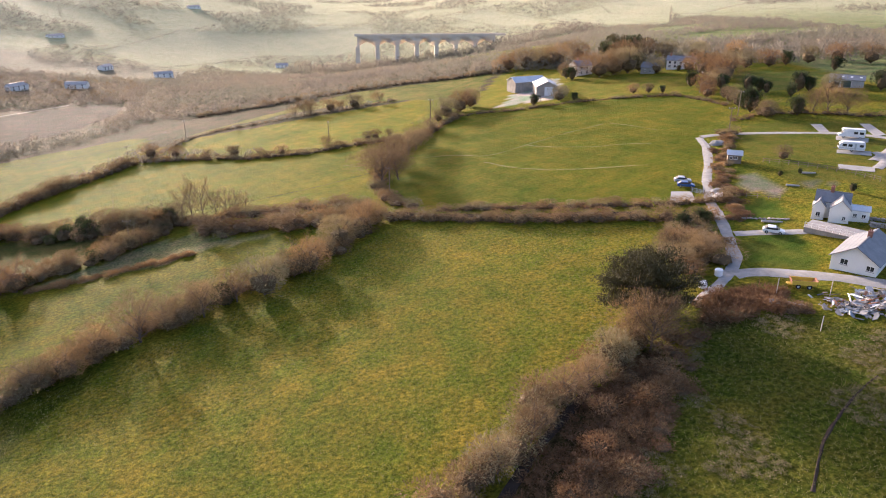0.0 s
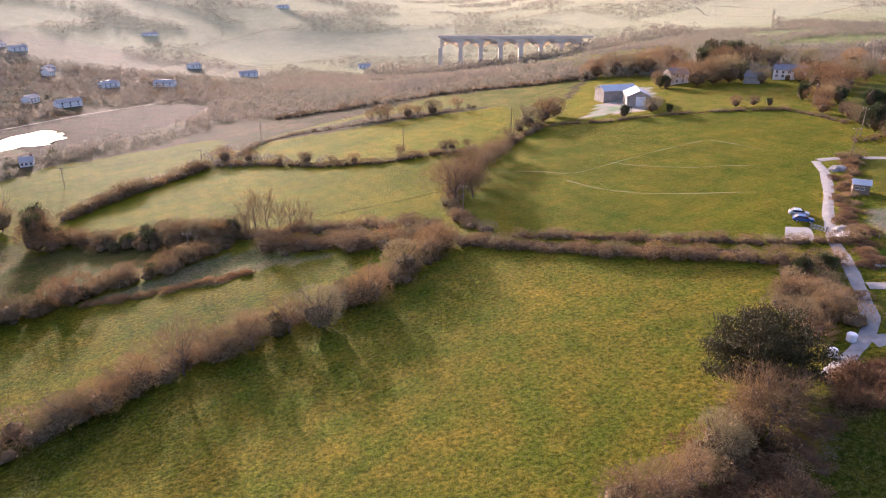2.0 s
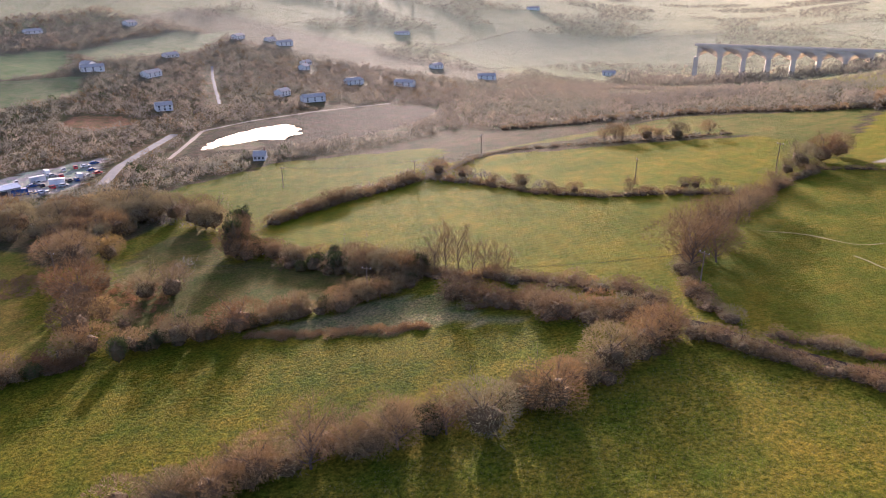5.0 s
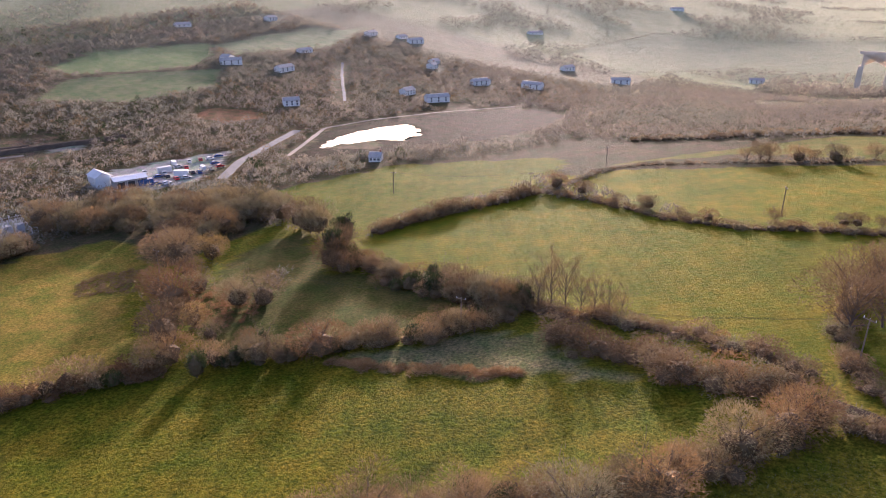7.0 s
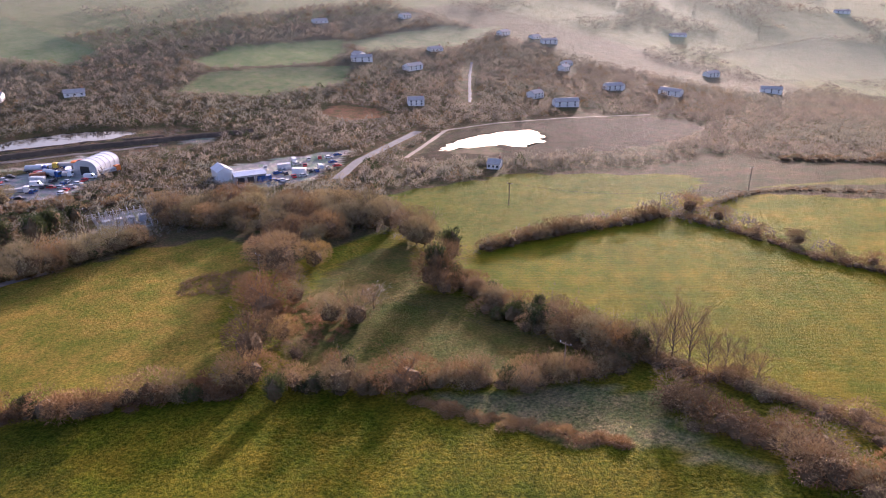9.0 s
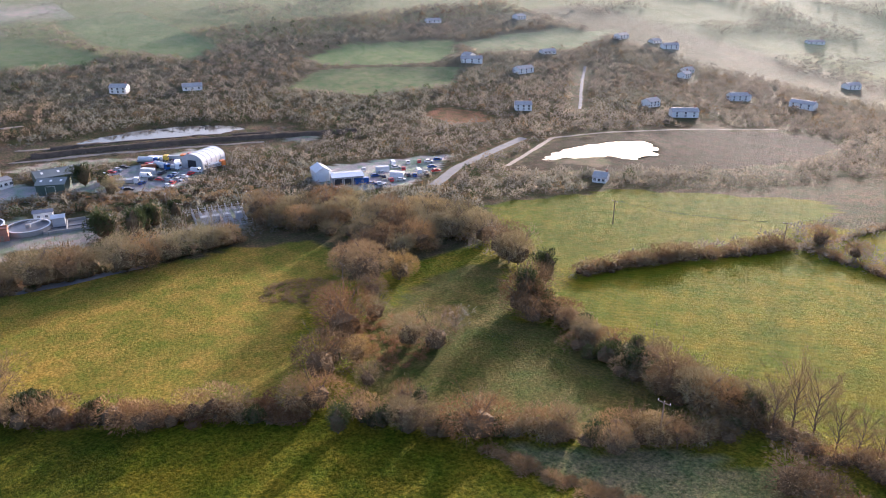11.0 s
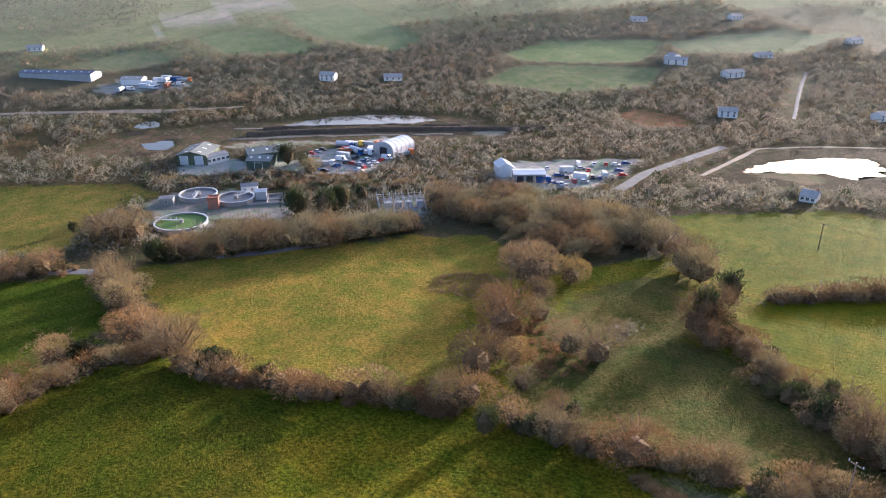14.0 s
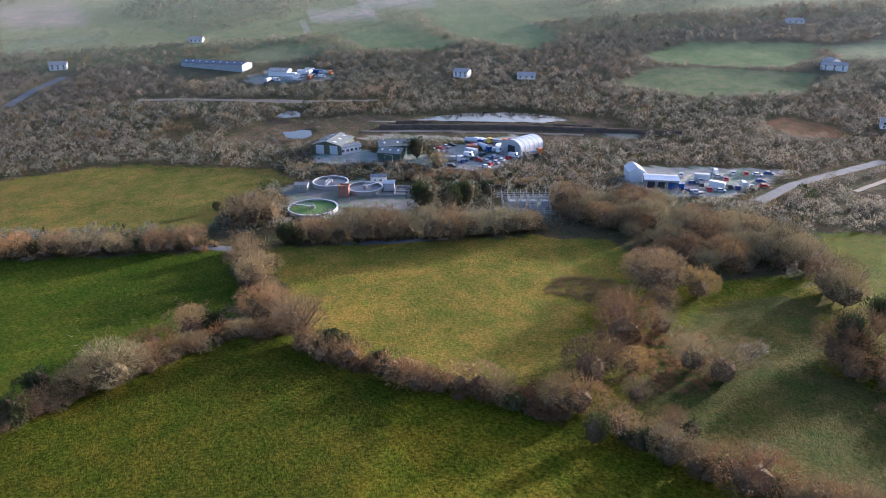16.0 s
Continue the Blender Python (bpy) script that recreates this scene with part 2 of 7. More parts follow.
DRIVE = [(68.2, 117.4), (70.6, 117.2), (73.8, 116.2), (79, 114.6), (84, 113.4)]
CAMP_ROAD = [(96.7, 195.2), (103.6, 195.6), (111.5, 193.2), (124, 187.8), (132.3, 183.8), (137.5, 180.8), (141.9, 174.5), (146, 166)]
FOOTPATH = [(26.3, 71.6), (20.9, 66.7), (15.5, 60.7), (11.5, 55.6), (8.7, 51.4), (6.1, 47.5)]
GREEN_LANE_B = [(-3.6, 165.8), (1.4, 163.3), (7.3, 158.7), (17.2, 152.9), (32, 145.7), (45.4, 140.5), (58.3, 135.7)]
BOG_TRACK = [(41.1, 44.3), (46.2, 51), (51.8, 56.4), (59.5, 62.2), (64.2, 64.6)]
PATH_A = [(11.5, 218.8), (22.4, 215.9), (31.9, 207.4), (34.9, 207.5), (46.4, 213.9), (60.1, 221.5), (79.2, 229.7)]
PATH_B = [(29.6, 201.7), (38.3, 187.9), (48, 180.2), (58.9, 176.4), (74.4, 172.4)]
PATH_C = [(45.2, 215.5), (52.2, 207.4), (63.9, 200.1), (76.3, 197.8), (83.3, 193.7)]
PATH_D = [(79.2, 229.7), (85.1, 221.1), (89.9, 209.4)]
VALLEY_ROAD = [(-239.9, 261.9), (-255.7, 288.7), (-261.7, 306.8), (-267.9, 326), (-276.3, 353.3)]
VALLEY_ROAD_C = [(-302.6, 428.6), (-324.6, 455.6), (-354.2, 491.5), (-384.8, 531.5)]
SAND_TRACK = [(-242.2, 306.2), (-254.6, 336), (-266.6, 364), (-257.7, 396.1), (-236.8, 437.2), (-204.1, 485.5)]
FAR_ROAD = [(-474.2, -61.8), (-507.9, -55.3), (-536.5, -42.6)]
QUARRY_TRACK = [(-470.6, 9), (-466.6, 34.8), (-456.3, 67.4), (-440.5, 112.4)]
ROAD_SIDE = [(-247.4, 3.6), (-245, 23.3), (-242.6, 43.3), (-241.5, 58.5), (-236.8, 70.8), (-232.8, 76.1)]
ROAD_BACK = [(-233.5, 105.7), (-230.2, 123.3), (-230.6, 130.8), (-230, 141.9)]
AREA_ROUND = [(4.3, 169.9), (0.1, 181.6), (-1.7, 198.2), (1.5, 221.8), (13.2, 250.1), (31.6, 277), (75.9, 273.5), (118.6, 261.4), (124.9, 231.7), (98.8, 196.9), (76.7, 149.3), (65.6, 140), (42.1, 148.2), (15.6, 160.7)]
AREA_ROWS = [(-121.9, 15.4), (-137.6, 39.3), (-149.7, 54.9), (-168.7, 77.1), (-162.5, 89.4), (-149, 98.1), (-137.6, 107.9), (-123.1, 126), (-114.3, 133.1), (-96.7, 143.7), (-76, 154.6), (-44.5, 147), (-61.3, 77), (-82.9, 28.7)]
AREA_ROWS_B = [(-144.3, 116.2), (-119.9, 137.7), (-85.8, 150.8), (-70.6, 151.9), (-48.5, 158.1), (-21.1, 162.7), (-25.5, 152.3), (-42.3, 136), (-60, 118.7), (-77.7, 95.4), (-105, 95.5)]
AREA_REED = [(-88.6, 154.2), (-71.5, 165.6), (-65.1, 173.1), (-53.7, 175.5), (-45.2, 165.7), (-27.1, 165.5), (-48.8, 158.9), (-70.9, 152.3)]
AREA_PADDOCK = [(-132.4, 155.6), (-151.1, 171.7), (-161.8, 196.8), (-159.4, 223.4), (-125.3, 195.2), (-89.3, 193.3), (-63.1, 185.6), (-90.9, 155), (-112, 144.4)]
AREA_PATCH = [(-233.8, 82.8), (-230.2, 123.3), (-224.4, 169), (-211.6, 192.7), (-179.7, 181.6), (-162.6, 154.7), (-126.6, 138.2), (-143.6, 108.9), (-160.1, 99.1), (-178.3, 92.5), (-203.4, 87.5)]
AREA_BIG = [(-129.9, 213.8), (-129.8, 234.6), (-104.9, 280.7), (-68.5, 275.3), (-37.8, 259.9), (3.7, 258.1), (-5, 218.1), (-5.9, 198.8), (-1.3, 176.1), (-9.7, 178.6), (-41.4, 187.1), (-86.1, 195.5)]
AREA_SECOND = [(-206.1, 257.4), (-184.8, 315.3), (-120.4, 352), (-108.3, 327.9), (-114, 301.1), (-133.6, 247), (-139, 228.7), (-133.4, 212.7), (-162.2, 238.1)]
AREA_THIRD = [(-90.5, 305.2), (-85.7, 331.2), (3.7, 342.3), (24, 334.5), (18.2, 265.7), (3.7, 262.2), (-18, 262.2), (-37.1, 264.2)]
AREA_FOURTH = [(-101.1, 330.3), (-69.6, 362.1), (-15.2, 409.4), (43.3, 395.4), (68.2, 394), (42, 320.2), (7.9, 348.6), (-41.7, 367.4), (-80.7, 347.4)]
AREA_BARN = [(39.3, 289.6), (66.8, 381.3), (75, 391.1), (103.2, 363.3), (82.4, 297.7), (58.3, 279.8)]
AREA_BARN_B = [(82.8, 281.1), (97.4, 332.3), (138, 306.8), (123.8, 265.3), (99.3, 272.4)]
AREA_EAST = [(139.1, 255.5), (163.1, 303), (197.7, 288.9), (173.6, 251.1)]
AREA_LEFT = [(-240.5, -23.7), (-240.8, 5.7), (-235.7, 70.9), (-206, 77), (-183, 73.8), (-178.5, 63.9), (-160.3, 52.7), (-147.6, 35.9), (-139.2, 21.6)]
AREA_MOOR = [(-343.1, -67.9), (-338.5, -24.7), (-349.5, 3.3), (-350, 28.8), (-329.1, 85.2), (-310.4, 94.2), (-290.5, 68), (-258.5, 64.1), (-271.4, -4), (-269.2, -36.2)]
AREA_BOG = [(39.8, 73.9), (48.7, 85.8), (60.8, 82), (85.9, 67.5), (49, 21.8), (11.5, 34.6), (22.4, 50.8)]
AREA_LAWN_A = [(79.2, 134.2), (88.9, 131.1), (84, 119.6), (74, 124.2)]
AREA_LAWN_B = [(68.8, 113.9), (73.2, 115.5), (82.3, 108.9), (74.1, 96), (68.7, 99.1), (65.1, 104.5)]
AREA_CAMP = [(115.7, 205.6), (160.3, 189.6), (125.5, 125.5), (100.1, 144.3), (99.4, 167.4), (102.4, 179.5)]
AREA_SAND = [(89.7, 155.3), (94.4, 152.1), (94, 146), (92.1, 141.3), (88.2, 136.9), (85.1, 140.5), (86.8, 148)]
AREA_SAND_B = [(98.5, 143.5), (104.0, 142.4), (103.8, 138.1), (97.2, 138.8)]
AREA_BRACKEN = [(51.3, 90.9), (57.2, 93), (62.4, 91.6), (65.1, 89.3), (62.8, 87.6), (58.2, 84.4), (52.0, 82.8), (47.2, 83.9)]
AREA_BANKSIDE = [(27.5, 72.5), (20, 66), (11.5, 55), (6, 46.5), (14, 44), (21, 50), (30, 61), (38.5, 73), (37, 78)]
CAMP_LOOP = [(130.5, 161.5), (129.9, 156.9), (126.7, 151.5), (120.1, 146.2)]
CAMP_LOOP_B = [(143, 171), (138.5, 164), (131, 158), (124, 153)]
AREA_YARD_A = [(-295.3, 238.3), (-275.6, 301.2), (-257.1, 276.8), (-247.9, 252.9), (-257.3, 229.7), (-273.6, 226)]
AREA_BARNYARD = [(51.1, 288.1), (72.2, 330.2), (88.4, 345.2), (87.6, 323), (75.9, 288), (63.5, 285.7)]
AREA_YARD_B = [(-343.6, 164.3), (-355.7, 202.1), (-342.5, 215.3), (-322.7, 199.6), (-312.2, 188), (-303.2, 172.4), (-310.7, 159.2), (-321.9, 149), (-332.8, 104.9), (-357.9, 106.6), (-346.6, 129.5), (-334.6, 151.5)]
AREA_WORKS = [(-299.9, 89.3), (-309.3, 98.7), (-305.1, 121.7), (-291.5, 138.3), (-269.5, 137.5), (-258.5, 132.2), (-272.6, 111.4), (-260.5, 106.1), (-263.9, 92.5)]
AREA_SUBSTATION = [(-268.4, 170.3), (-267.2, 187.1), (-244.7, 181.8), (-245.4, 166.2)]
AREA_QUARRY = [(-385.7, 61), (-410.3, 86.2), (-409.1, 134.8), (-382.4, 243.2), (-365.4, 268.5), (-330.2, 245.4), (-342.5, 215.3), (-362.5, 174.5), (-368.7, 129.6), (-363.1, 85.6)]
AREA_POND_BANK = [(-236, 300), (-262, 362), (-254, 396), (-236, 432), (-210, 470), (-184, 488), (-164, 470), (-158, 425), (-172, 380), (-203, 338), (-222, 320)]
AREA_SPIT = [(-236, 330), (-240, 342), (-228, 352), (-217, 351), (-214, 340), (-224, 331)]
QUARRY_ROAD = [(-398, 136), (-389, 163), (-372, 212), (-352, 258), (-340, 282)]
QUARRY_ROAD_B = [(-381, 130), (-374, 160), (-360, 205), (-347, 240)]
QUARRY_ROAD_C = [(-457, 60), (-452, 88), (-444, 112), (-436, 150)]
QUARRY_BANK = [(-384, 140), (-379, 165), (-366, 212), (-350, 254), (-336, 290)]
QUARRY_BANK_B = [(-392, 150), (-386, 172), (-372, 216), (-358, 250)]
AREA_SCRAPE = [(-366, 128), (-362, 152), (-352, 180), (-357, 182), (-369, 156), (-373, 132)]
AREA_SCRAPE_B = [(-340, 248), (-336, 262), (-344, 270), (-350, 256)]
AREA_ESTATE = [(-512, 76), (-508, 127), (-487, 128), (-488, 80), (-500, 70)]
ESTATE = [(-505, 108), (-501, 113), (-497, 106), (-494, 99), (-492, 91), (-496, 88), (-503, 119), (-499, 123), (-493, 120), (-491, 112), (-495, 114), (-507, 101), (-500, 101), (-489.5, 86), (-490, 104), (-508, 113)]
AREA_RUST = [(-345, 340), (-352, 360), (-330, 372), (-312, 362), (-320, 340)]
AREA_GARDENS = [(-222, 318), (-203, 336), (-172, 364), (-140, 402), (-132, 380), (-150, 350), (-184, 316), (-206, 290), (-226, 280)]
WATER_POND = [(-239.2, 326.8), (-246.9, 348.7), (-245.7, 361), (-240.3, 383.1), (-231.1, 396.7), (-218.4, 390.2), (-211.2, 377.6), (-212.1, 362.8), (-224.8, 355.7), (-234.3, 340.4)]
WATER_LAKE = [(-392.7, 161.9), (-400.5, 174.3), (-403.6, 197.7), (-400.1, 216.5), (-391.5, 233.5), (-373, 242), (-369.6, 225.4), (-377.7, 196.7), (-385.7, 177.1)]
WATER_POOL = [(-389.3, 91), (-394.1, 104.7), (-384.3, 107), (-373.9, 104.4), (-374.4, 94.4)]
WATER_POOL_B = [(-417.3, 88.1), (-431.1, 95.3), (-429.7, 100.9), (-415.8, 103.3), (-411.3, 95.2)]
AREA_HILL_A = [(-495.1, 348.9), (-514.6, 396.7), (-492.6, 491.4), (-456.7, 455.9), (-443.9, 432), (-454.8, 388.5), (-474.5, 347.8)]
AREA_HILL_B = [(-435.1, 299.8), (-463.4, 336.8), (-454.2, 378.2), (-425, 437.9), (-390.9, 399.6), (-397.5, 336.3)]
AREA_HILL_C = [(-660, 217.2), (-674.6, 288.5), (-546.9, 304.4), (-522.9, 273.2), (-582.2, 228.6)]
AREA_HILL_D = [(-603.3, 142.2), (-628.2, 186.9), (-558.7, 222.8), (-538.5, 209.4), (-551.2, 157.4)]
AREA_HILL_E = [(-553.2, 57.8), (-583.2, 89.5), (-573.6, 116.1), (-545.3, 120.2), (-535.7, 88.5)]
AREA_HILL_F = [(-635.8, 95.2), (-702.8, 173.2), (-725.7, 241.6), (-698.8, 235.7), (-652.3, 166.5), (-630.4, 117.6)]
AREA_HILL_G = [(194, 465.5), (238.8, 502.4), (299, 487.3), (307.9, 448.8), (225.4, 425.7)]
AREA_HILL_H = [(319.6, 996.3), (470.6, 989.7), (450.1, 825.9), (353.8, 750.8), (302.6, 894.7)]
AREA_HILL_I = [(-481.6, 485.3), (-488.2, 548), (-485.8, 615.5), (-453.1, 653.2), (-425.7, 563.7), (-453.2, 478.8)]
AREA_HILL_J = [(-291.8, 794.4), (-253.5, 1009.9), (3, 1139), (8.2, 951.3), (-136.6, 910), (-211.7, 739.2)]
AREA_HILL_K = [(112.5, 1136.8), (193.6, 1091.9), (245.6, 897.1), (183.6, 948.2)]
AREA_HILL_L = [(234.2, 965), (332.9, 972.1), (373.1, 874.1), (269.8, 630.5), (260.3, 817.3)]
AREA_HILL_M = [(-747.4, -140.4), (-786.5, -122.2), (-727.2, -57.9), (-668.2, -52), (-676.2, -121)]
AREA_HILL_N = [(-640.2, -111.1), (-650.3, -36.2), (-626.3, -34.4), (-599, -99.8)]
TREES_POPLAR = [("poplar", -57.4, 188.8, 1.10), ("poplar", -59.5, 186.6, 0.87), ("poplar", -54.5, 189.6, 1.04), ("poplar", -50.2, 187.6, 0.77), ("poplar", -47.4, 187.5, 0.70), ("poplar", -44.5, 187.7, 0.64), ("poplar", -41.7, 187.0, 0.57)]
TREES_COPSE = [("ivy", -63.3, 187.1, 1.11), ("ivy", -124.8, 200.8, 1.34), ("round", -125.2, 197.3, 1.72), ("round", -77.0, 184.9, 1.36), ("round", -71.2, 184.9, 1.38), ("round", -67.1, 185.0, 1.10), ("bare", -67.1, 171.9, 0.72), ("round", -76.4, 190.5, 1.05), ("willow", -73.8, 164.9, 0.87), ("willow", -96.3, 157.2, 1.00), ("ivy", -107.0, 152.3, 0.74), ("round", -110.7, 151.0, 0.68)]
TREES_CROSS = [("bare", -60.2, 271.5, 0.73), ("round", -59.2, 273.0, 0.75), ("round", -39.2, 260.9, 0.71), ("bare", -22.1, 262.2, 0.64), ("round", -5.7, 260.7, 0.68), ("round", -2.7, 261.2, 0.67), ("bare", -37.1, 348.4, 1.19), ("bare", -34.0, 347.2, 1.06), ("round", -24.0, 347.1, 1.19), ("bare", -18.8, 347.0, 0.74), ("round", -11.9, 346.9, 1.24), ("bare", -0.2, 346.5, 0.99), ("bare", -42.2, 348.4, 0.90), ("bare", 2.8, 261.0, 0.47), ("round", -98.7, 294.7, 1.18), ("round", -86.5, 288.2, 0.92), ("bare", -70.9, 277.1, 0.61), ("bare", -48.4, 265.1, 0.51)]
TREES_PADDOCK = [("round", -170.7, 182.3, 2.21), ("catkin", -166.2, 190.8, 1.7), ("round", -143.6, 158.6, 2.12), ("round", -130.0, 144.9, 1.79), ("catkin", -131.7, 154.3, 1.19), ("round", -119.8, 137.7, 1.36), ("willow", -124.7, 169.8, 1.63), ("round", -130.3, 166.9, 1.37), ("bare", -130.5, 179.6, 0.8), ("ivy", -109.7, 136.3, 1.06), ("round", -102.0, 146.1, 1.21), ("round", -91.5, 152.0, 1.43), ("willow", -72.9, 164.1, 1.01), ("round", -70.2, 170.7, 1.0), ("willow", -81.8, 160.0, 0.76), ("willow", -97.8, 147.7, 1.02), ("ivy", -105.7, 142.8, 0.85), ("round", -156.8, 163.9, 1.34), ("willow", -121.1, 150.0, 0.95), ("ivy", -147.5, 155.4, 0.55), ("round", -181.4, 185.1, 1.57), ("round", -160.5, 177.6, 1.13), ("round", -148, 170, 1.17), ("ivy", -134, 150, 0.81)]
TREES_EAST = [("round", -174.0, 229.8, 1.73), ("round", -161.3, 225.1, 1.86), ("round", -151.6, 222.0, 1.78), ("bare", -128.2, 202.6, 1.62), ("ivy", -126.3, 199.4, 1.59), ("ivy", -134.8, 215.6, 1.45), ("round", -154.5, 222.0, 1.58), ("round", -102.0, 194.5, 0.88), ("round", -96.9, 194.9, 0.90), ("round", -87.9, 195.1, 1.03), ("ivy", -91.0, 194.8, 0.76), ("round", -80.0, 189.9, 1.30), ("round", -74.0, 188.6, 1.08), ("round", -69.3, 187.2, 1.07), ("round", -78.8, 185.1, 1.03), ("round", -63.4, 189.1, 1.15), ("round", -66.6, 188.7, 0.96), ("willow", -111.6, 196.9, 0.97), ("round", -119.6, 194.8, 1.11), ("round", -90.5, 191.7, 0.74)]
TREES_WOOD = [("round", -234.4, 189.2, 1.54), ("round", -226.1, 193.8, 1.58), ("round", -224.7, 200.2, 1.66), ("round", -237.6, 211.2, 1.85), ("round", -223.5, 208.7, 1.76), ("round", -210.5, 214.4, 1.77), ("round", -201.7, 215.4, 1.72), ("round", -201.9, 222.5, 1.55), ("round", -183.4, 211.2, 1.60), ("round", -206.7, 233.2, 1.61), ("round", -199.2, 232.8, 1.57), ("round", -214.5, 221.8, 1.68), ("round", -201.0, 203.4, 1.61), ("round", -192.2, 204.5, 1.38), ("round", -191.0, 233.8, 1.79), ("round", -183.0, 231.8, 1.73), ("round", -192.8, 213.1, 1.41), ("round", -242.2, 197.1, 1.46), ("willow", -252.5, 188.7, 1.85), ("round", -191.4, 220.0, 1.61), ("round", -184.6, 224.6, 1.65), ("round", -194.2, 197.0, 1.24), ("round", -182.8, 204.0, 1.21), ("catkin", -212.5, 227.1, 1.20), ("catkin", -209.9, 240.2, 1.05), ("round", -242.0, 204.6, 1.48), ("round", -249.0, 194.0, 1.48), ("round", -237.5, 220.2, 1.50), ("round", -221.6, 202.5, 1.38)]
TREES_ROADSIDE = [("round", -232.8, 112.8, 2.10), ("round", -232.6, 120.4, 1.93), ("round", -228.2, 135.5, 2.11), ("round", -227.9, 141.4, 1.77), ("round", -228.2, 149.4, 1.75), ("round", -228.6, 161.7, 1.71), ("round", -228.3, 167.5, 1.45), ("round", -233.6, 127.6, 1.43), ("round", -236.4, 98.7, 1.47), ("ivy", -236.6, 89.0, 1.46), ("round", -235.7, 105.9, 1.35), ("willow", -259.5, 77.1, 2.33), ("willow", -259.0, 84.3, 2.42), ("willow", -264.3, 73.2, 1.58), ("ivy", -236.6, 93.4, 1.17)]
TREES_OAK = [("bare", -163.6, 92.5, 1.59), ("bare", -166.2, 89.5, 1.53), ("ivy", -157.1, 97.0, 1.03), ("ivy", -155.5, 99.9, 0.87), ("round", -151.0, 55.1, 1.71), ("ivy", -149.3, 42.6, 1.24), ("ivy", -141.4, 39.8, 0.97), ("willow", -148.6, 48.1, 1.32), ("round", -165.8, 59.8, 1.07), ("round", -173.2, 67.0, 1.36), ("ivy", -173.3, 71.6, 1.09), ("ivy", -173.4, 73.7, 1.06), ("willow", -212.8, 78.6, 1.99), ("round", -202.9, 80.8, 1.68), ("round", -179.8, 83.4, 1.49), ("willow", -230.2, 76.1, 1.38), ("round", -150.5, 51.7, 1.34), ("ivy", -146.8, 106.5, 0.75)]
TREES_ROAD = [("round", -243.1, 20.6, 1.40), ("round", -241.0, 29.0, 1.40), ("round", -238.1, 50.9, 1.35), ("round", -239.1, 59.6, 1.43), ("round", -239.7, 38.1, 1.28), ("round", -243.7, 10.2, 1.39), ("ivy", -243.2, 14.3, 1.00), ("willow", -244.5, 3.0, 1.57), ("ivy", -238.9, 45.6, 0.96)]
TREES_EVERGREEN = [("ivy", -262, 138.9, 2.2), ("ivy", -257.3, 147.6, 2.1), ("ivy", -263.8, 156, 1.9), ("ivy", -262, 152, 1.6), ("ivy", -330, 150, 1.9), ("ivy", -268.3, 165.1, 1.40), ("ivy", -324.5, 156.0, 1.32), ("round", -311.6, 155.7, 1.47), ("ivy", -277.2, 65.7, 0.80)]
TREES_PINESIDE = [("bare", 36.2, 78.0, 1.32), ("bare", 35.3, 81.3, 1.12), ("bare", 39.4, 81.0, 1.15), ("bare", 58.9, 107.3, 0.75), ("willow", 57.6, 108.7, 0.88), ("ivy", 60.9, 122.8, 0.82), ("ivy", 65.7, 123.8, 0.71), ("round", 29.5, 76.2, 0.98), ("bare", 20.8, 67.7, 0.87), ("bare", 14.1, 61.0, 0.85), ("bare", 8.9, 56.3, 0.79), ("bare", 24.4, 70.7, 0.77), ("willow", 52.6, 106.2, 0.97), ("bare", 53.9, 114.7, 0.56)]
TREES_MID = [("bare", -49.9, 111.4, 1.45), ("round", -27.9, 124.0, 1.50), ("round", -19.3, 132.4, 1.36), ("bare", -39.2, 117.9, 1.21), ("round", -13.3, 145.9, 1.38), ("round", -7.6, 152.8, 1.29), ("round", -56.0, 107.6, 1.15), ("round", -64.8, 99.3, 1.07), ("round", -60.1, 102.2, 1.06), ("bare", -33.5, 122.7, 1.06), ("round", -22.7, 131.4, 1.22), ("bare", -45.7, 115.9, 1.01), ("round", -42.6, 116.7, 1.11), ("willow", -15.4, 139.9, 1.04), ("round", -4.3, 158.5, 1.02), ("ivy", -5.0, 160.3, 0.81)]
TREES_BEND = [("bare", -1.9, 191.9, 1.76), ("bare", -3.7, 205.0, 1.47), ("bare", 2.9, 209.2, 1.45), ("bare", 7.9, 224.9, 1.28), ("bare", 13.3, 237.1, 1.06), ("bare", 3.4, 196.3, 1.42), ("bare", 11.1, 231.3, 1.15), ("round", 27.5, 282.1, 1.51), ("round", 34.4, 289.7, 1.55), ("round", 39.6, 296.9, 1.50), ("round", 23.4, 275.1, 0.90), ("bare", 1.4, 217.9, 1.40), ("bare", 18.1, 256.9, 0.90)]
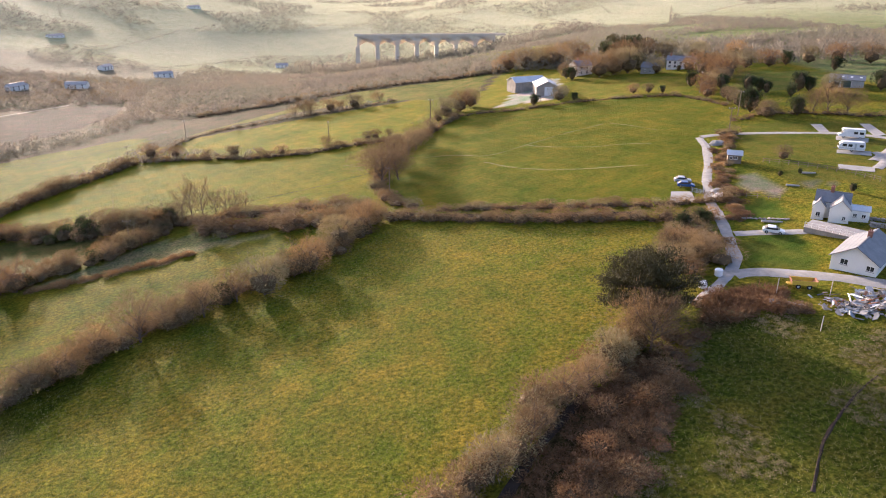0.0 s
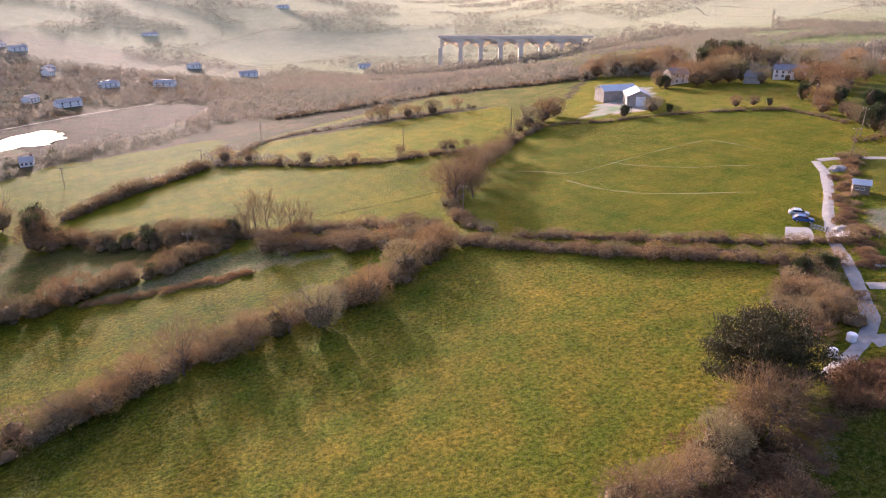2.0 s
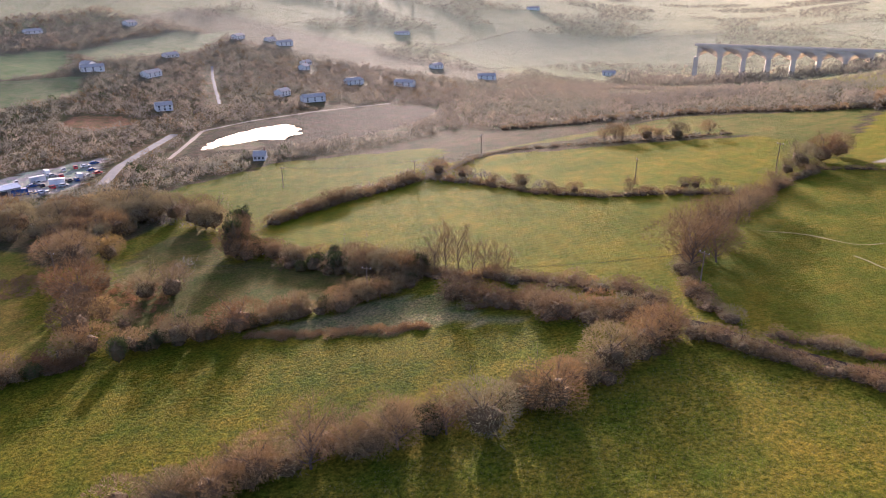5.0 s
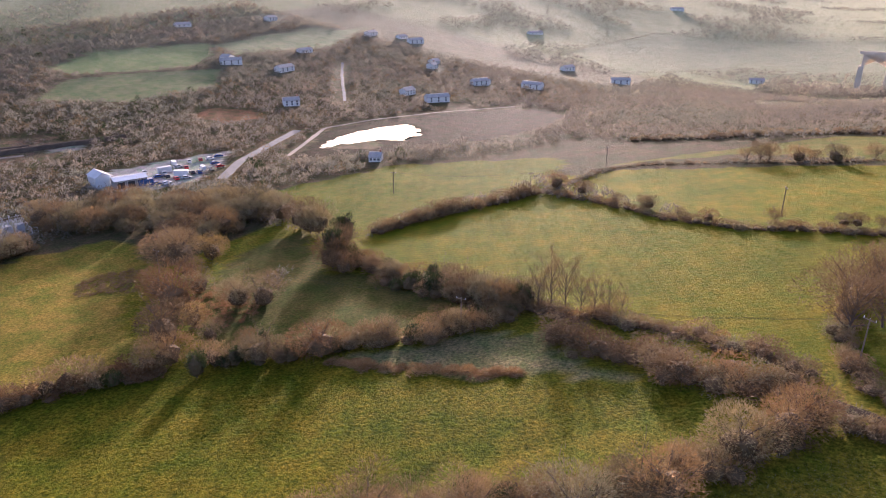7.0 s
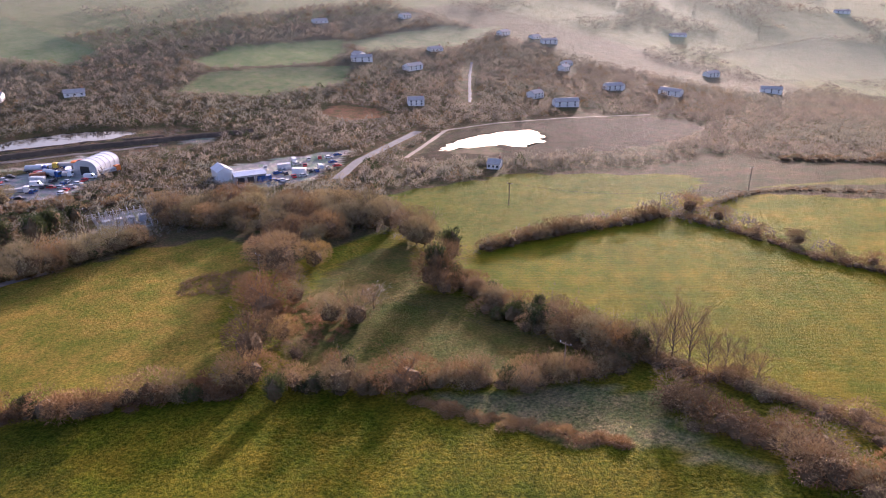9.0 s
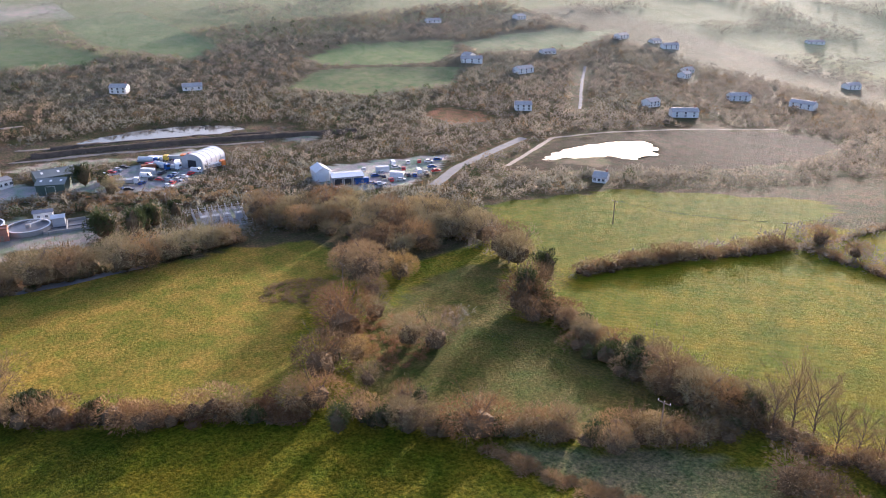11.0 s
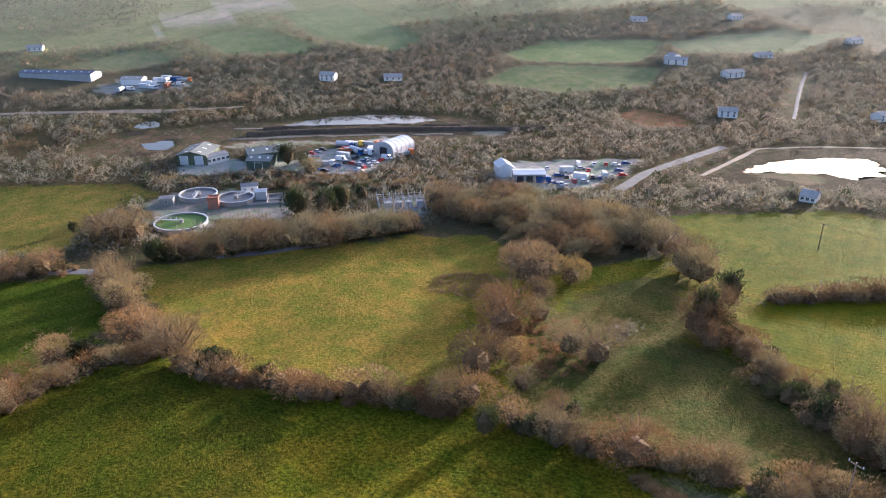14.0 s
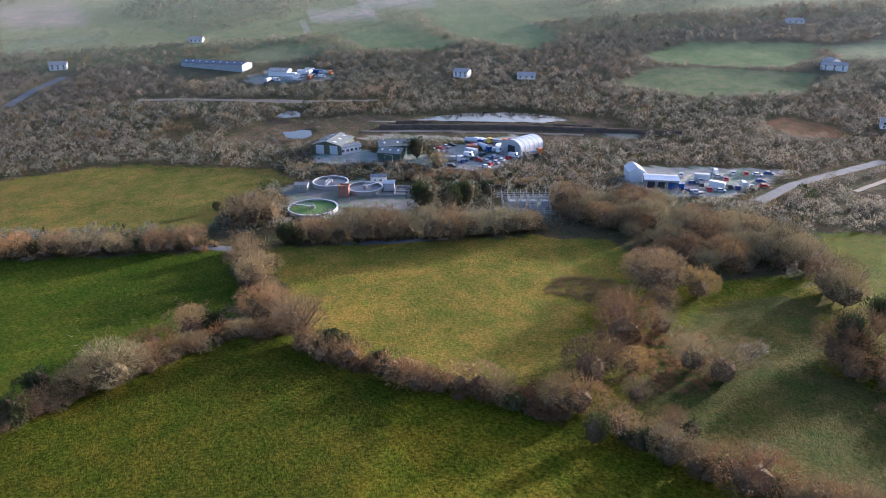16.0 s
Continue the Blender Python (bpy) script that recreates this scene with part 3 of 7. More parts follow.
TREES_NORTH = [("ivy", 63.9, 278.6, 0.95), ("round", 75.4, 281.7, 1.2), ("round", 105.5, 276.2, 0.8), ("round", 111.6, 275, 0.7), ("ivy", 116.2, 271.5, 0.6), ("ivy", 80.7, 277.1, 0.7), ("ivy", 130.6, 276.9, 1.35), ("ivy", 137.9, 264.4, 1.25), ("round", 129.8, 262.1, 1.3), ("ivy", 126.8, 220.8, 1.7), ("ivy", 145, 256.6, 1.3), ("ivy", 148, 253.5, 1.1), ("ivy", 149.1, 250.3, 0.9), ("ivy", 160.5, 247.6, 1.5), ("ivy", 164, 246.5, 1.2), ("ivy", 200.9, 287.1, 1.2), ("ivy", 186.7, 237.1, 1.4), ("ivy", 137.5, 209.8, 1.3), ("bare", 148.1, 209.6, 1.4), ("bare", 152.3, 205.4, 1.2), ("bare", 143.5, 211, 1.1), ("round", 127, 210.1, 1.1), ("round", 128, 231.1, 1.0), ("round", 147.8, 282.1, 1.9), ("round", 141, 273, 1.4), ("round", 134.5, 268, 1.2), ("ivy", 127.5, 226, 1.2), ("round", 129.5, 240, 1.0), ("ivy", 131, 248, 1.0), ("round", 126, 252, 1.0), ("ivy", 153, 240, 1.0), ("round", 171, 243, 1.2)]
TREES_GARDEN = [("ivy", 97.3, 149.6, 0.28), ("ivy", 102.5, 149.5, 0.28), ("ivy", 105.1, 132.8, 0.42), ("willow", 105.9, 163.2, 0.79), ("ivy", 64.6, 124.2, 0.79)]
TREES_FARM = [("round", 93.6, 336.1, 1.49), ("ivy", 94.6, 330.6, 1.26), ("round", 107.6, 328.8, 2.05), ("round", 115.2, 330.5, 2.25), ("round", 122.4, 330.7, 2.26), ("round", 108.8, 351.5, 1.76), ("ivy", 128.6, 332.0, 1.64), ("round", 133.0, 321.3, 1.15), ("round", 145.9, 297.1, 2.06), ("round", 154.1, 301.1, 1.91), ("round", 162.2, 305.6, 1.66), ("ivy", 158.7, 321.1, 1.42), ("round", 147.1, 316.5, 1.23), ("ivy", 144.1, 321.1, 0.53), ("round", 76.0, 396.2, 1.84), ("round", 85.2, 392.8, 2.17), ("round", 93.7, 387.4, 2.14), ("round", 100.9, 384.1, 2.35)]
TREES_FARM_B = [("round", 69.9, 395.4, 1.26), ("round", 172.8, 311.3, 1.50), ("round", 182.8, 309.3, 1.50), ("ivy", 191.8, 310.5, 1.39), ("round", 203.2, 310.7, 1.51), ("round", 218.1, 311.9, 1.52), ("round", 226.3, 299.4, 1.66), ("ivy", 194.8, 248.6, 1.15), ("round", 132.5, 367.9, 2.16), ("round", 143.1, 362.8, 2.14), ("round", 153.8, 358.4, 1.91), ("ivy", 125.6, 375.6, 2.23), ("round", 113.9, 390.2, 2.27), ("round", 164.9, 348.7, 1.87), ("round", 182.2, 340.7, 1.73), ("ivy", 147.2, 391.0, 2.32)]
AT_BUNGALOW = (78.75, 93.6, -50.0, 7.4)
AT_BARN = (74.1, 296.8, -5.5, 8.2)
AT_FARMHOUSE = (103.7, 340.8, 16.2, 5.6)
AT_LONGHOUSE = (146.8, 325.5, -27.7, 13.0)
AT_COTTAGE = (129.3, 322.3, -40.7, 5.3)
AT_GREYSHED = (179.7, 247.6, -35.0, 12.0)
AT_HUT = (92.7, 164.2, -25.0, 3.2)
AT_CARAVAN = (125.6, 163.9, -26.6, 6.2)
AT_MOTORHOME = (134.1, 176.2, 153.4, 6.2)
AT_WHITECAR = (76.3, 115.0, -29.3, 4.1)
AT_BLUECAR = (73.2, 150.1, -18.3, 4.1)
AT_PALECAR = (74.1, 153.3, -16.6, 3.3)
AT_ARCHSHED = (-326.5, 194.0, 18.0, 15.5)
AT_GREENSHED_A = (-346.2, 110.7, 63.0, 11.8)
AT_GREENSHED_B = (-337.7, 143.1, 87.5, 17.9)
AT_GREENSHED_C = (-326.3, 136.5, 62.1, 10.6)
AT_OFFICE = (-345.2, 122.2, 113.6, 10.3)
AT_YARDSHED = (-263.8, 235.6, 66.2, 13.0)
AT_YARDSHED_B = (-274.8, 230.6, 76.1, 6.5)
AT_BLOCK = (-283.0, 112.1, 75.9, 4.1)
AT_CABIN = (-297.3, 127.6, 76.0, 5.5)
AT_CABIN_B = (-294.4, 96.4, 75.9, 4.0)
AT_CABIN_C = (-285.9, 130.2, 75.9, 4.0)
AT_DEPOT = (-503, 92, 66.0, 13.0)
AT_DEPOT_B = (-530, 49, 59.0, 48.0)
FAR_HOUSES = [(-429, 452, 68, 16.0), (-423, 532, 70, 12.0), (-389, 470, 68, 15.0), (-391, 656, 73, 15.0), (-546, 510, 71, 14.0), (-525, 602, 72, 12.0), (-472, 207, 66, 9.8), (-458, 247, 66, 11.6), (-281, 476, 64, 10.0), (-262, 546, 69, 13.0), (-333, 597, 72, 8.5), (-322, 577, 71, 8.3), (-253, 467, 64, 16.0), (-197, 316, 20, 5.6), (-433, 643, 72, 14.0), (-319, 396, 63, 10.0), (-603, 34, 76, 9.9), (-552, -51, 76, 10.7), (-276, 1213, 51, 20.0), (-345, 839, 53, 18.0), (-245, 689, 49, 13.0), (-229, 564, 11, 16.0), (-265, 550, 4, 12.0), (-189, 664, 4, 16.0), (-102, 831, 22, 14.0), (-410, 662, 72, 10.0), (-440, 462, 158, 9.0)]
POLES = [(-157.4, 273.9), (-104.6, 284.1), (-93.3, 334.7), (-21.3, 270.1), (0.1, 179.8), (-69.6, 170.5)]
POLES_B = [(-169.0, 174.1), (-258.7, 163.8), (-234.5, 170.8)]
POLES_C = [(106.0, 194.1), (211.2, 317.8), (128.0, 262.5), (120.9, 217.5), (20.8, 282.6)]
POLES_D = [(-248.5, 161.6), (-256.7, 188.7), (-260.6, 196.0), (-231.9, 169.8), (-273.7, 164.0)]
TANKS = [(-300.5, 108.6), (-289.6, 121.2), (-270.5, 99.7)]
CARS_YARD = [(-338.9, 160.5), (-340.9, 163.7), (-342.9, 166.9), (-345.0, 170.2), (-334.4, 163.6), (-348.6, 179.0), (-348.7, 182.5), (-349.8, 185.7), (-345.4, 187.9), (-346.7, 190.5), (-343.2, 192.9), (-343.2, 196.7), (-346.2, 200.5), (-339.4, 181.3), (-321.7, 174.5), (-318.5, 176.8), (-316.1, 179.2), (-326.6, 180.4), (-319.9, 181.9), (-321.9, 184.4), (-326.4, 173.7), (-318.5, 169.4), (-308.1, 176.4), (-310.8, 179.2), (-313.5, 182.6), (-316.1, 186.1), (-318.7, 190.1), (-320.6, 193.4), (-313.3, 162.4), (-317.5, 159.6)]
CARS_SALE = [(-277.5, 252.4), (-266.5, 251.1), (-263.0, 252.7), (-268.6, 255.6), (-277.0, 268.0), (-271.7, 265.9), (-267.4, 267.0), (-274.4, 274.9), (-272.4, 279.7), (-269.9, 283.3), (-262.0, 279.0), (-258.3, 262.3), (-256.2, 264.7), (-259.0, 269.1), (-256.2, 271.0), (-255.7, 276.2), (-254.5, 256.0), (-256.9, 252.6), (-255.6, 245.6), (-257.7, 243.2), (-252.5, 246.2), (-270.2, 288.9)]
TRUCKS = [(-327.2, 163.2), (-339.6, 180.5), (-321.5, 164.4), (-333.8, 181.1), (-329.0, 200.4), (-321.6, 200.6), (-330.8, 185.8)]
BALES = [(57.3, 99.5), (52.6, 95.7)]
PITCHES = [[(134.0, 196.2), (136.8, 195.0), (133.1, 185.1), (130.6, 186.2)], [(146.8, 191.1), (149.3, 189.9), (144.6, 176.1), (140.9, 175.7)], [(132.0, 180.2), (137.9, 174.1), (134.9, 170.0), (129.2, 175.9)], [(123.2, 166.3), (129.8, 161.6), (127.3, 157.6), (121.2, 163.3)], [(115.3, 153.6), (121.3, 147.9), (118.9, 144.5), (113.1, 150.0)]]
RUBBLE = [(68.7, 83.6), (69.9, 80.9), (72, 79.3), (74.5, 79.9), (74.7, 83.9), (76.3, 82.0), (71.7, 81.3), (78.5, 85)]
FENCE_CAMP = [(99.4, 163.0), (104.9, 157.5), (110.0, 150.8), (113.7, 143.0), (115.8, 136.2)]
FENCE_LAWN = [(82.2, 137.4), (86.2, 134.8), (89.8, 131.6)]
FIELD_CARS = [(-123.7, 205.1), (-119.1, 205.0), (-118.7, 201.7)]
PINE_AT = [(38.6, 86.6)]
VIADUCT_DECK = -24.4
VIADUCT_FROM, VIADUCT_TO = (-14.8, 822.7), (155.6, 821.3)
REED_LINE = [(-87.7, 151.4), (-80.7, 151.3), (-71.5, 153.2), (-63.0, 155.4), (-55.9, 157.4), (-49.9, 158.8)]
PATCH_BRAMBLE = [(-179.7, 154.4), (-187.5, 161.2), (-185.9, 171.0), (-177.2, 177.1), (-167.8, 170.9), (-166.6, 162.7)]
PATCH_BRACKEN = [(-150, 156), (-152, 168), (-145.4, 178.0), (-132, 176), (-122, 168), (-122, 158), (-130, 152), (-140, 150)]
COPSE = [(-236.0, 179.2), (-219.7, 192.6), (-206.7, 198.2), (-192.0, 195.6), (-178.9, 209.5), (-171.4, 228.7), (-190.5, 241.9), (-204.9, 243.9), (-218.8, 239.3), (-254.4, 211.2), (-255.6, 192.5)]
CONIFERS = [(131.9, 410.9), (159.1, 460.5), (170.4, 425.0), (152.8, 371.5), (132.5, 367.9)]
AREA_NEAR = [(-0.9, 152.4), (-13.0, 138.8), (-31.8, 119.3), (-50.1, 105.2), (-67.5, 92.7), (-50.4, 56.4), (-2.2, 44.6), (18.2, 65.5), (28.2, 77.4), (37.0, 98.8), (51.9, 115.5), (58.8, 126.6), (26.3, 139.1)]


def inside(px, py, poly):
    """Which of the points lie in a polygon."""
    hit = np.zeros(px.shape, bool)
    for (x0, y0), (x1, y1) in zip(poly, poly[1:] + poly[:1]):
        if y0 != y1:
            hit ^= ((y0 > py) != (y1 > py)) & (px < (x1 - x0) * (py - y0) / (y1 - y0) + x0)
    return hit


def mesh_of(name, verts, faces, mats, indices=None, smooth=False):
    me = bpy.data.meshes.new(name)
    me.from_pydata(np.asarray(verts, float).reshape(-1, 3).tolist(), [], [tuple(f) for f in faces])
    for m in mats if isinstance(mats, (list, tuple)) else [mats]:
        me.materials.append(m)
    if indices is not None:
        me.polygons.foreach_set("material_index", np.asarray(indices, np.int32))
    if smooth:
        me.polygons.foreach_set("use_smooth", np.ones(len(me.polygons), bool))
    me.update()
    return me


def child(name, me, parent, m=None, label=""):
    ob = new(name, me)
    ob.parent = parent
    if m is not None:
        ob.matrix_basis = m
    return tagged(ob, label)


def part(name, bm, material, parent, label="", smooth=False):
    """Links a bmesh as one mesh object under a thing or a part."""
    me = bpy.data.meshes.new(name)
    if smooth:
        for f in bm.faces:
            f.smooth = True
    bm.to_mesh(me)
    bm.free()
    me.materials.append(material)
    return child(name, me, parent, None, label)


def empty(name, m, label, category, group="", kind=""):
    ob = new(name)
    ob.matrix_basis = m
    return tagged(ob, label, category, group, kind)


# ---- ground: one sheet, each field with its own sward ----
def spaced(lo, hi, step, far, grow=1.18):
    mid = list(np.arange(lo, hi + step, step))
    out, s = [], step
    while (out[-1] if out else hi) < far:
        s = min(s * grow, 300)
        out.append((out[-1] if out else mid[-1]) + s)
    low, s = [], step
    while (low[-1] if low else lo) > -far:
        s = min(s * grow, 300)
        low.append((low[-1] if low else lo) - s)
    return np.array(low[::-1] + mid + out)


SWARD = [  # area, colour of the grass, tussocks, drill rows
    # far hillside fields: colours lightened and greyed for the haze in front of them
    (AREA_HILL_A, (0.172, 0.236, 0.092), 0.1, 0), (AREA_HILL_B, (0.169, 0.204, 0.101), 0.2, 0), (AREA_HILL_C, (0.172, 0.227, 0.104), 0.1, 0),
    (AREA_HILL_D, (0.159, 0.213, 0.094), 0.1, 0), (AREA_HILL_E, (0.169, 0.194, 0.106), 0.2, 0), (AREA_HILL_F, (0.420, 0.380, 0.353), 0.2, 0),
    (AREA_HILL_G, (0.206, 0.230, 0.101), 0.2, 0), (AREA_HILL_H, (0.198, 0.232, 0.127), 0.2, 0), (AREA_HILL_I, (0.210, 0.245, 0.130), 0.1, 0),
    (AREA_HILL_J, (0.209, 0.233, 0.129), 0.1, 0), (AREA_HILL_K, (0.209, 0.233, 0.129), 0.1, 0), (AREA_HILL_L, (0.209, 0.233, 0.129), 0.1, 0),
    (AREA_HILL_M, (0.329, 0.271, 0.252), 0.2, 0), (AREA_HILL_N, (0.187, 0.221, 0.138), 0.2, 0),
    # AREA_ROWS_B, part of the AREA_ROWS field, is lightened for the sun on it
    (AREA_QUARRY, (0.145, 0.115, 0.08), 1.0, 0), (AREA_SCRAPE, (0.36, 0.34, 0.30), 0.5, 0), (AREA_SCRAPE_B, (0.34, 0.32, 0.28), 0.5, 0), (AREA_RUST, (0.20, 0.12, 0.07), 0.6, 0), (AREA_ESTATE, (0.36, 0.355, 0.35), 0.1, 0), (AREA_ROUND, (0.135, 0.14, 0.010), 0.4, 0.3), (AREA_ROWS, (0.078, 0.086, 0.008), 1.0, 0.5), (AREA_ROWS_B, (0.125, 0.125, 0.008), 1.0, 0.5),
    (AREA_REED, (0.25, 0.235, 0.12), 1.0, 0), (AREA_PADDOCK, (0.120, 0.115, 0.034), 0.6, 0), (AREA_PATCH, (0.225, 0.19, 0.035), 0.7, 0),
    (AREA_BIG, (0.165, 0.163, 0.008), 0.3, 0.5), (AREA_SECOND, (0.140, 0.150, 0.016), 0.25, 0.35), (AREA_THIRD, (0.19, 0.182, 0.012), 0.3, 0.4),
    (AREA_FOURTH, (0.171, 0.165, 0.04), 0.2, 0.3), (AREA_BARN, (0.217, 0.200, 0.02), 0.2, 0), (AREA_BARN_B, (0.205, 0.190, 0.025), 0.3, 0),
    (AREA_EAST, (0.137, 0.150, 0.03), 0.3, 0), (AREA_LEFT, (0.075, 0.10, 0.010), 0.9, 0.4), (AREA_MOOR, (0.17, 0.15, 0.04), 0.8, 0),
    (AREA_BOG, (0.09, 0.10, 0.014), 1.0, 0), (AREA_CAMP, (0.137, 0.140, 0.02), 0.3, 0), (AREA_LAWN_A, (0.10, 0.14, 0.016), 0.1, 0.5),
    (AREA_LAWN_B, (0.09, 0.125, 0.016), 0.1, 0.5), (AREA_SAND, (0.25, 0.225, 0.19), 0.3, 0), (AREA_SAND_B, (0.16, 0.15, 0.11), 0.5, 0), (AREA_BRACKEN, (0.10, 0.068, 0.036), 0.9, 0), (AREA_YARD_A, (0.44, 0.435, 0.43), 0.0, 0),
    (AREA_YARD_B, (0.46, 0.46, 0.46), 0.0, 0), (AREA_BARNYARD, (0.5, 0.47, 0.43), 0.0, 0), (AREA_WORKS, (0.27, 0.27, 0.265), 0.0, 0), (AREA_SUBSTATION, (0.27, 0.265, 0.26), 0.0, 0),
    (AREA_BANKSIDE, (0.085, 0.06, 0.032), 0.9, 0), (AREA_POND_BANK, (0.055, 0.044, 0.028), 0.9, 0), (AREA_SPIT, (0.16, 0.14, 0.09), 0.4, 0),
]


def ground_material():
    m, n, l, b = shader("pasture", 0.85, 0.02)
    co = n.new("ShaderNodeTexCoord").outputs["Object"]
    at = n.new("ShaderNodeAttribute")
    at.attribute_name = "sward"
    rows = n.new("ShaderNodeAttribute")
    rows.attribute_name = "rows"
    patch = noise_tex(n, l, 0.045, 5, co, 0.6)
    tuft = noise_tex(n, l, 1.5, 5, co, 0.68)
    fine = noise_tex(n, l, 4.5, 5, co, 0.7)
    drift = noise_tex(n, l, 0.16, 5, co, 0.7)
    col = mix(n, l, 1.0, at.outputs["Color"], ramp(n, l, patch, [(0.3, (0.72, 0.85, 0.7)), (0.5, (1, 1, 1)), (0.7, (1.25, 1.17, 1.1))]), "MULTIPLY")
    col = mix(n, l, at.outputs["Alpha"], col, mix(n, l, 1.0, col, ramp(n, l, tuft, [(0.34, (0.4, 0.48, 0.4)), (0.5, (1, 1, 1)), (0.66, (1.75, 1.6, 1.45))]), "MULTIPLY"))
    col = mix(n, l, 1.0, col, ramp(n, l, fine, [(0.3, (0.6, 0.68, 0.6)), (0.7, (1.35, 1.25, 1.3))]), "MULTIPLY")
    dry = mix(n, l, 1.0, col, (1.28, 1.12, 1.15), "MULTIPLY")
    lush = mix(n, l, 1.0, col, (0.78, 0.98, 0.75), "MULTIPLY")
    col = mix(n, l, ramp(n, l, drift, [(0.38, (0, 0, 0)), (0.62, (1, 1, 1))]), lush, dry)
    mp = n.new("ShaderNodeMapping")
    mp.inputs["Rotation"].default_value = (0, 0, radians(60))
    l.new(co, mp.inputs[0])
    wv = n.new("ShaderNodeTexWave")
    wv.inputs["Scale"].default_value, wv.inputs["Distortion"].default_value, wv.inputs["Detail"].default_value = 0.16, 4.0, 4
    l.new(mp.outputs[0], wv.inputs[0])
    mp2 = n.new("ShaderNodeMapping")
    mp2.inputs["Rotation"].default_value = (0, 0, radians(-30))
    l.new(co, mp2.inputs[0])
    wv2 = n.new("ShaderNodeTexWave")
    wv2.inputs["Scale"].default_value, wv2.inputs["Distortion"].default_value, wv2.inputs["Detail"].default_value = 0.055, 3.0, 4
    l.new(mp2.outputs[0], wv2.inputs[0])
    rigs = mix(n, l, 0.45, wv.outputs["Fac"], wv2.outputs["Fac"])
    col = mix(n, l, rows.outputs["Fac"], col, mix(n, l, 1.0, col, ramp(n, l, rigs, [(0.25, (0.82, 0.85, 0.8)), (0.75, (1.14, 1.12, 1.1))]), "MULTIPLY"))
    l.new(col, b.inputs["Base Color"])
    b.inputs["Sheen Weight"].default_value, b.inputs["Sheen Roughness"].default_value = 0.04, 0.55
    b.inputs["Sheen Tint"].default_value = (1.0, 0.95, 0.70, 1)
    b.inputs["Specular Tint"].default_value = (1.0, 0.9, 0.35, 1)
    # pale sheen on the far ground imitates haze
    haze_sheen = n.new("ShaderNodeAttribute")
    haze_sheen.attribute_name = "haze_sheen"
    l.new(haze_sheen.outputs["Fac"], b.inputs["Sheen Weight"])
    h = n.new("ShaderNodeMath")
    h.operation = "MULTIPLY_ADD"
    l.new(tuft, h.inputs[0])
    h.inputs[1].default_value = 2.4
    l.new(fine, h.inputs[2])
    rg = n.new("ShaderNodeMath")
    rg.operation = "MULTIPLY"
    l.new(rigs, rg.inputs[0])
    l.new(rows.outputs["Fac"], rg.inputs[1])
    hh = n.new("ShaderNodeMath")
    hh.operation = "MULTIPLY_ADD"
    l.new(rg.outputs[0], hh.inputs[0])
    hh.inputs[1].default_value = 0.35
    l.new(h.outputs[0], hh.inputs[2])
    bump(n, l, b, hh.outputs[0], 1.0, 0.6)
    return m


def segment_gap(px, py, pts):
    best = np.full(px.shape, 1e9)
    for (x0, y0), (x1, y1) in zip(pts, pts[1:]):
        dx, dy = x1 - x0, y1 - y0
        t = np.clip(((px - x0) * dx + (py - y0) * dy) / (dx * dx + dy * dy + 1e-9), 0, 1)
        best = np.minimum(best, np.hypot(px - x0 - t * dx, py - y0 - t * dy))
    return best


def water_level(poly):
    return sum(rz(*q) for q in poly) / len(poly)


def build_ground():
    xs, ys = spaced(-475, 170, 2.6, 4400), spaced(20, 450, 2.6, 4400)
    gx, gy = np.meshgrid(xs, ys)
    px, py = gx.ravel(), gy.ravel()
    pz = rise(px, py)
    for poly in (WATER_POND, WATER_LAKE, WATER_POOL, WATER_POOL_B):
        level = water_level(poly)
        pz = np.where(inside(px, py, poly), level - 0.5, np.where(segment_gap(px, py, poly + poly[:1]) < 5, np.clip(pz, level + 0.05, level + 0.5), pz))
    nx, ny = len(xs), len(ys)
    i = np.arange(nx * ny).reshape(ny, nx)
    faces = np.stack([i[:-1, :-1], i[:-1, 1:], i[1:, 1:], i[1:, :-1]], -1).reshape(-1, 4)
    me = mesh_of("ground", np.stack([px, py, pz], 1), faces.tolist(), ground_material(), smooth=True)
    base = np.empty((len(px), 4))
    base[:] = (0.172, 0.166, 0.016, 0.95)                       # rough dry pasture of the nearest field
    far = (np.hypot(px, py - 116) > 226) & (px < 78) | (px < -175)
    base[far] = (0.105, 0.09, 0.052, 0.8)                     # leaf litter under the woods
    # hillside grass, paler and greyer than near pasture to suggest haze
    hill = (px < -560) | (py > 760) | (px > 195)
    base[hill] = (0.20, 0.225, 0.10, 0.5)
    rows = np.where(far | hill, 0.0, 0.35)
    wx = px + 1.2 * np.sin(py * 0.31) + 0.8 * np.sin(py * 0.83 + 1)
    wy = py + 1.2 * np.sin(px * 0.29) + 0.8 * np.sin(px * 0.77 + 2)
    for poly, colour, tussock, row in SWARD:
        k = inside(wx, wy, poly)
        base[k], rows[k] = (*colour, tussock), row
    a = me.attributes.new("sward", "FLOAT_COLOR", "POINT")
    a.data.foreach_set("color", base.ravel())
    a = me.attributes.new("rows", "FLOAT", "POINT")
    a.data.foreach_set("value", rows)
    haze_sheen = np.clip((np.hypot(px, py - 116) - 430) / 350, 0, 1)      # sheen grows with distance, in place of haze
    a = me.attributes.new("haze_sheen", "FLOAT", "POINT")
    a.data.foreach_set("value", 0.65 * haze_sheen)
    return tagged(new("ground", me), "rolling green and straw-coloured winter pasture", "ground", kind="structure")


build_ground()


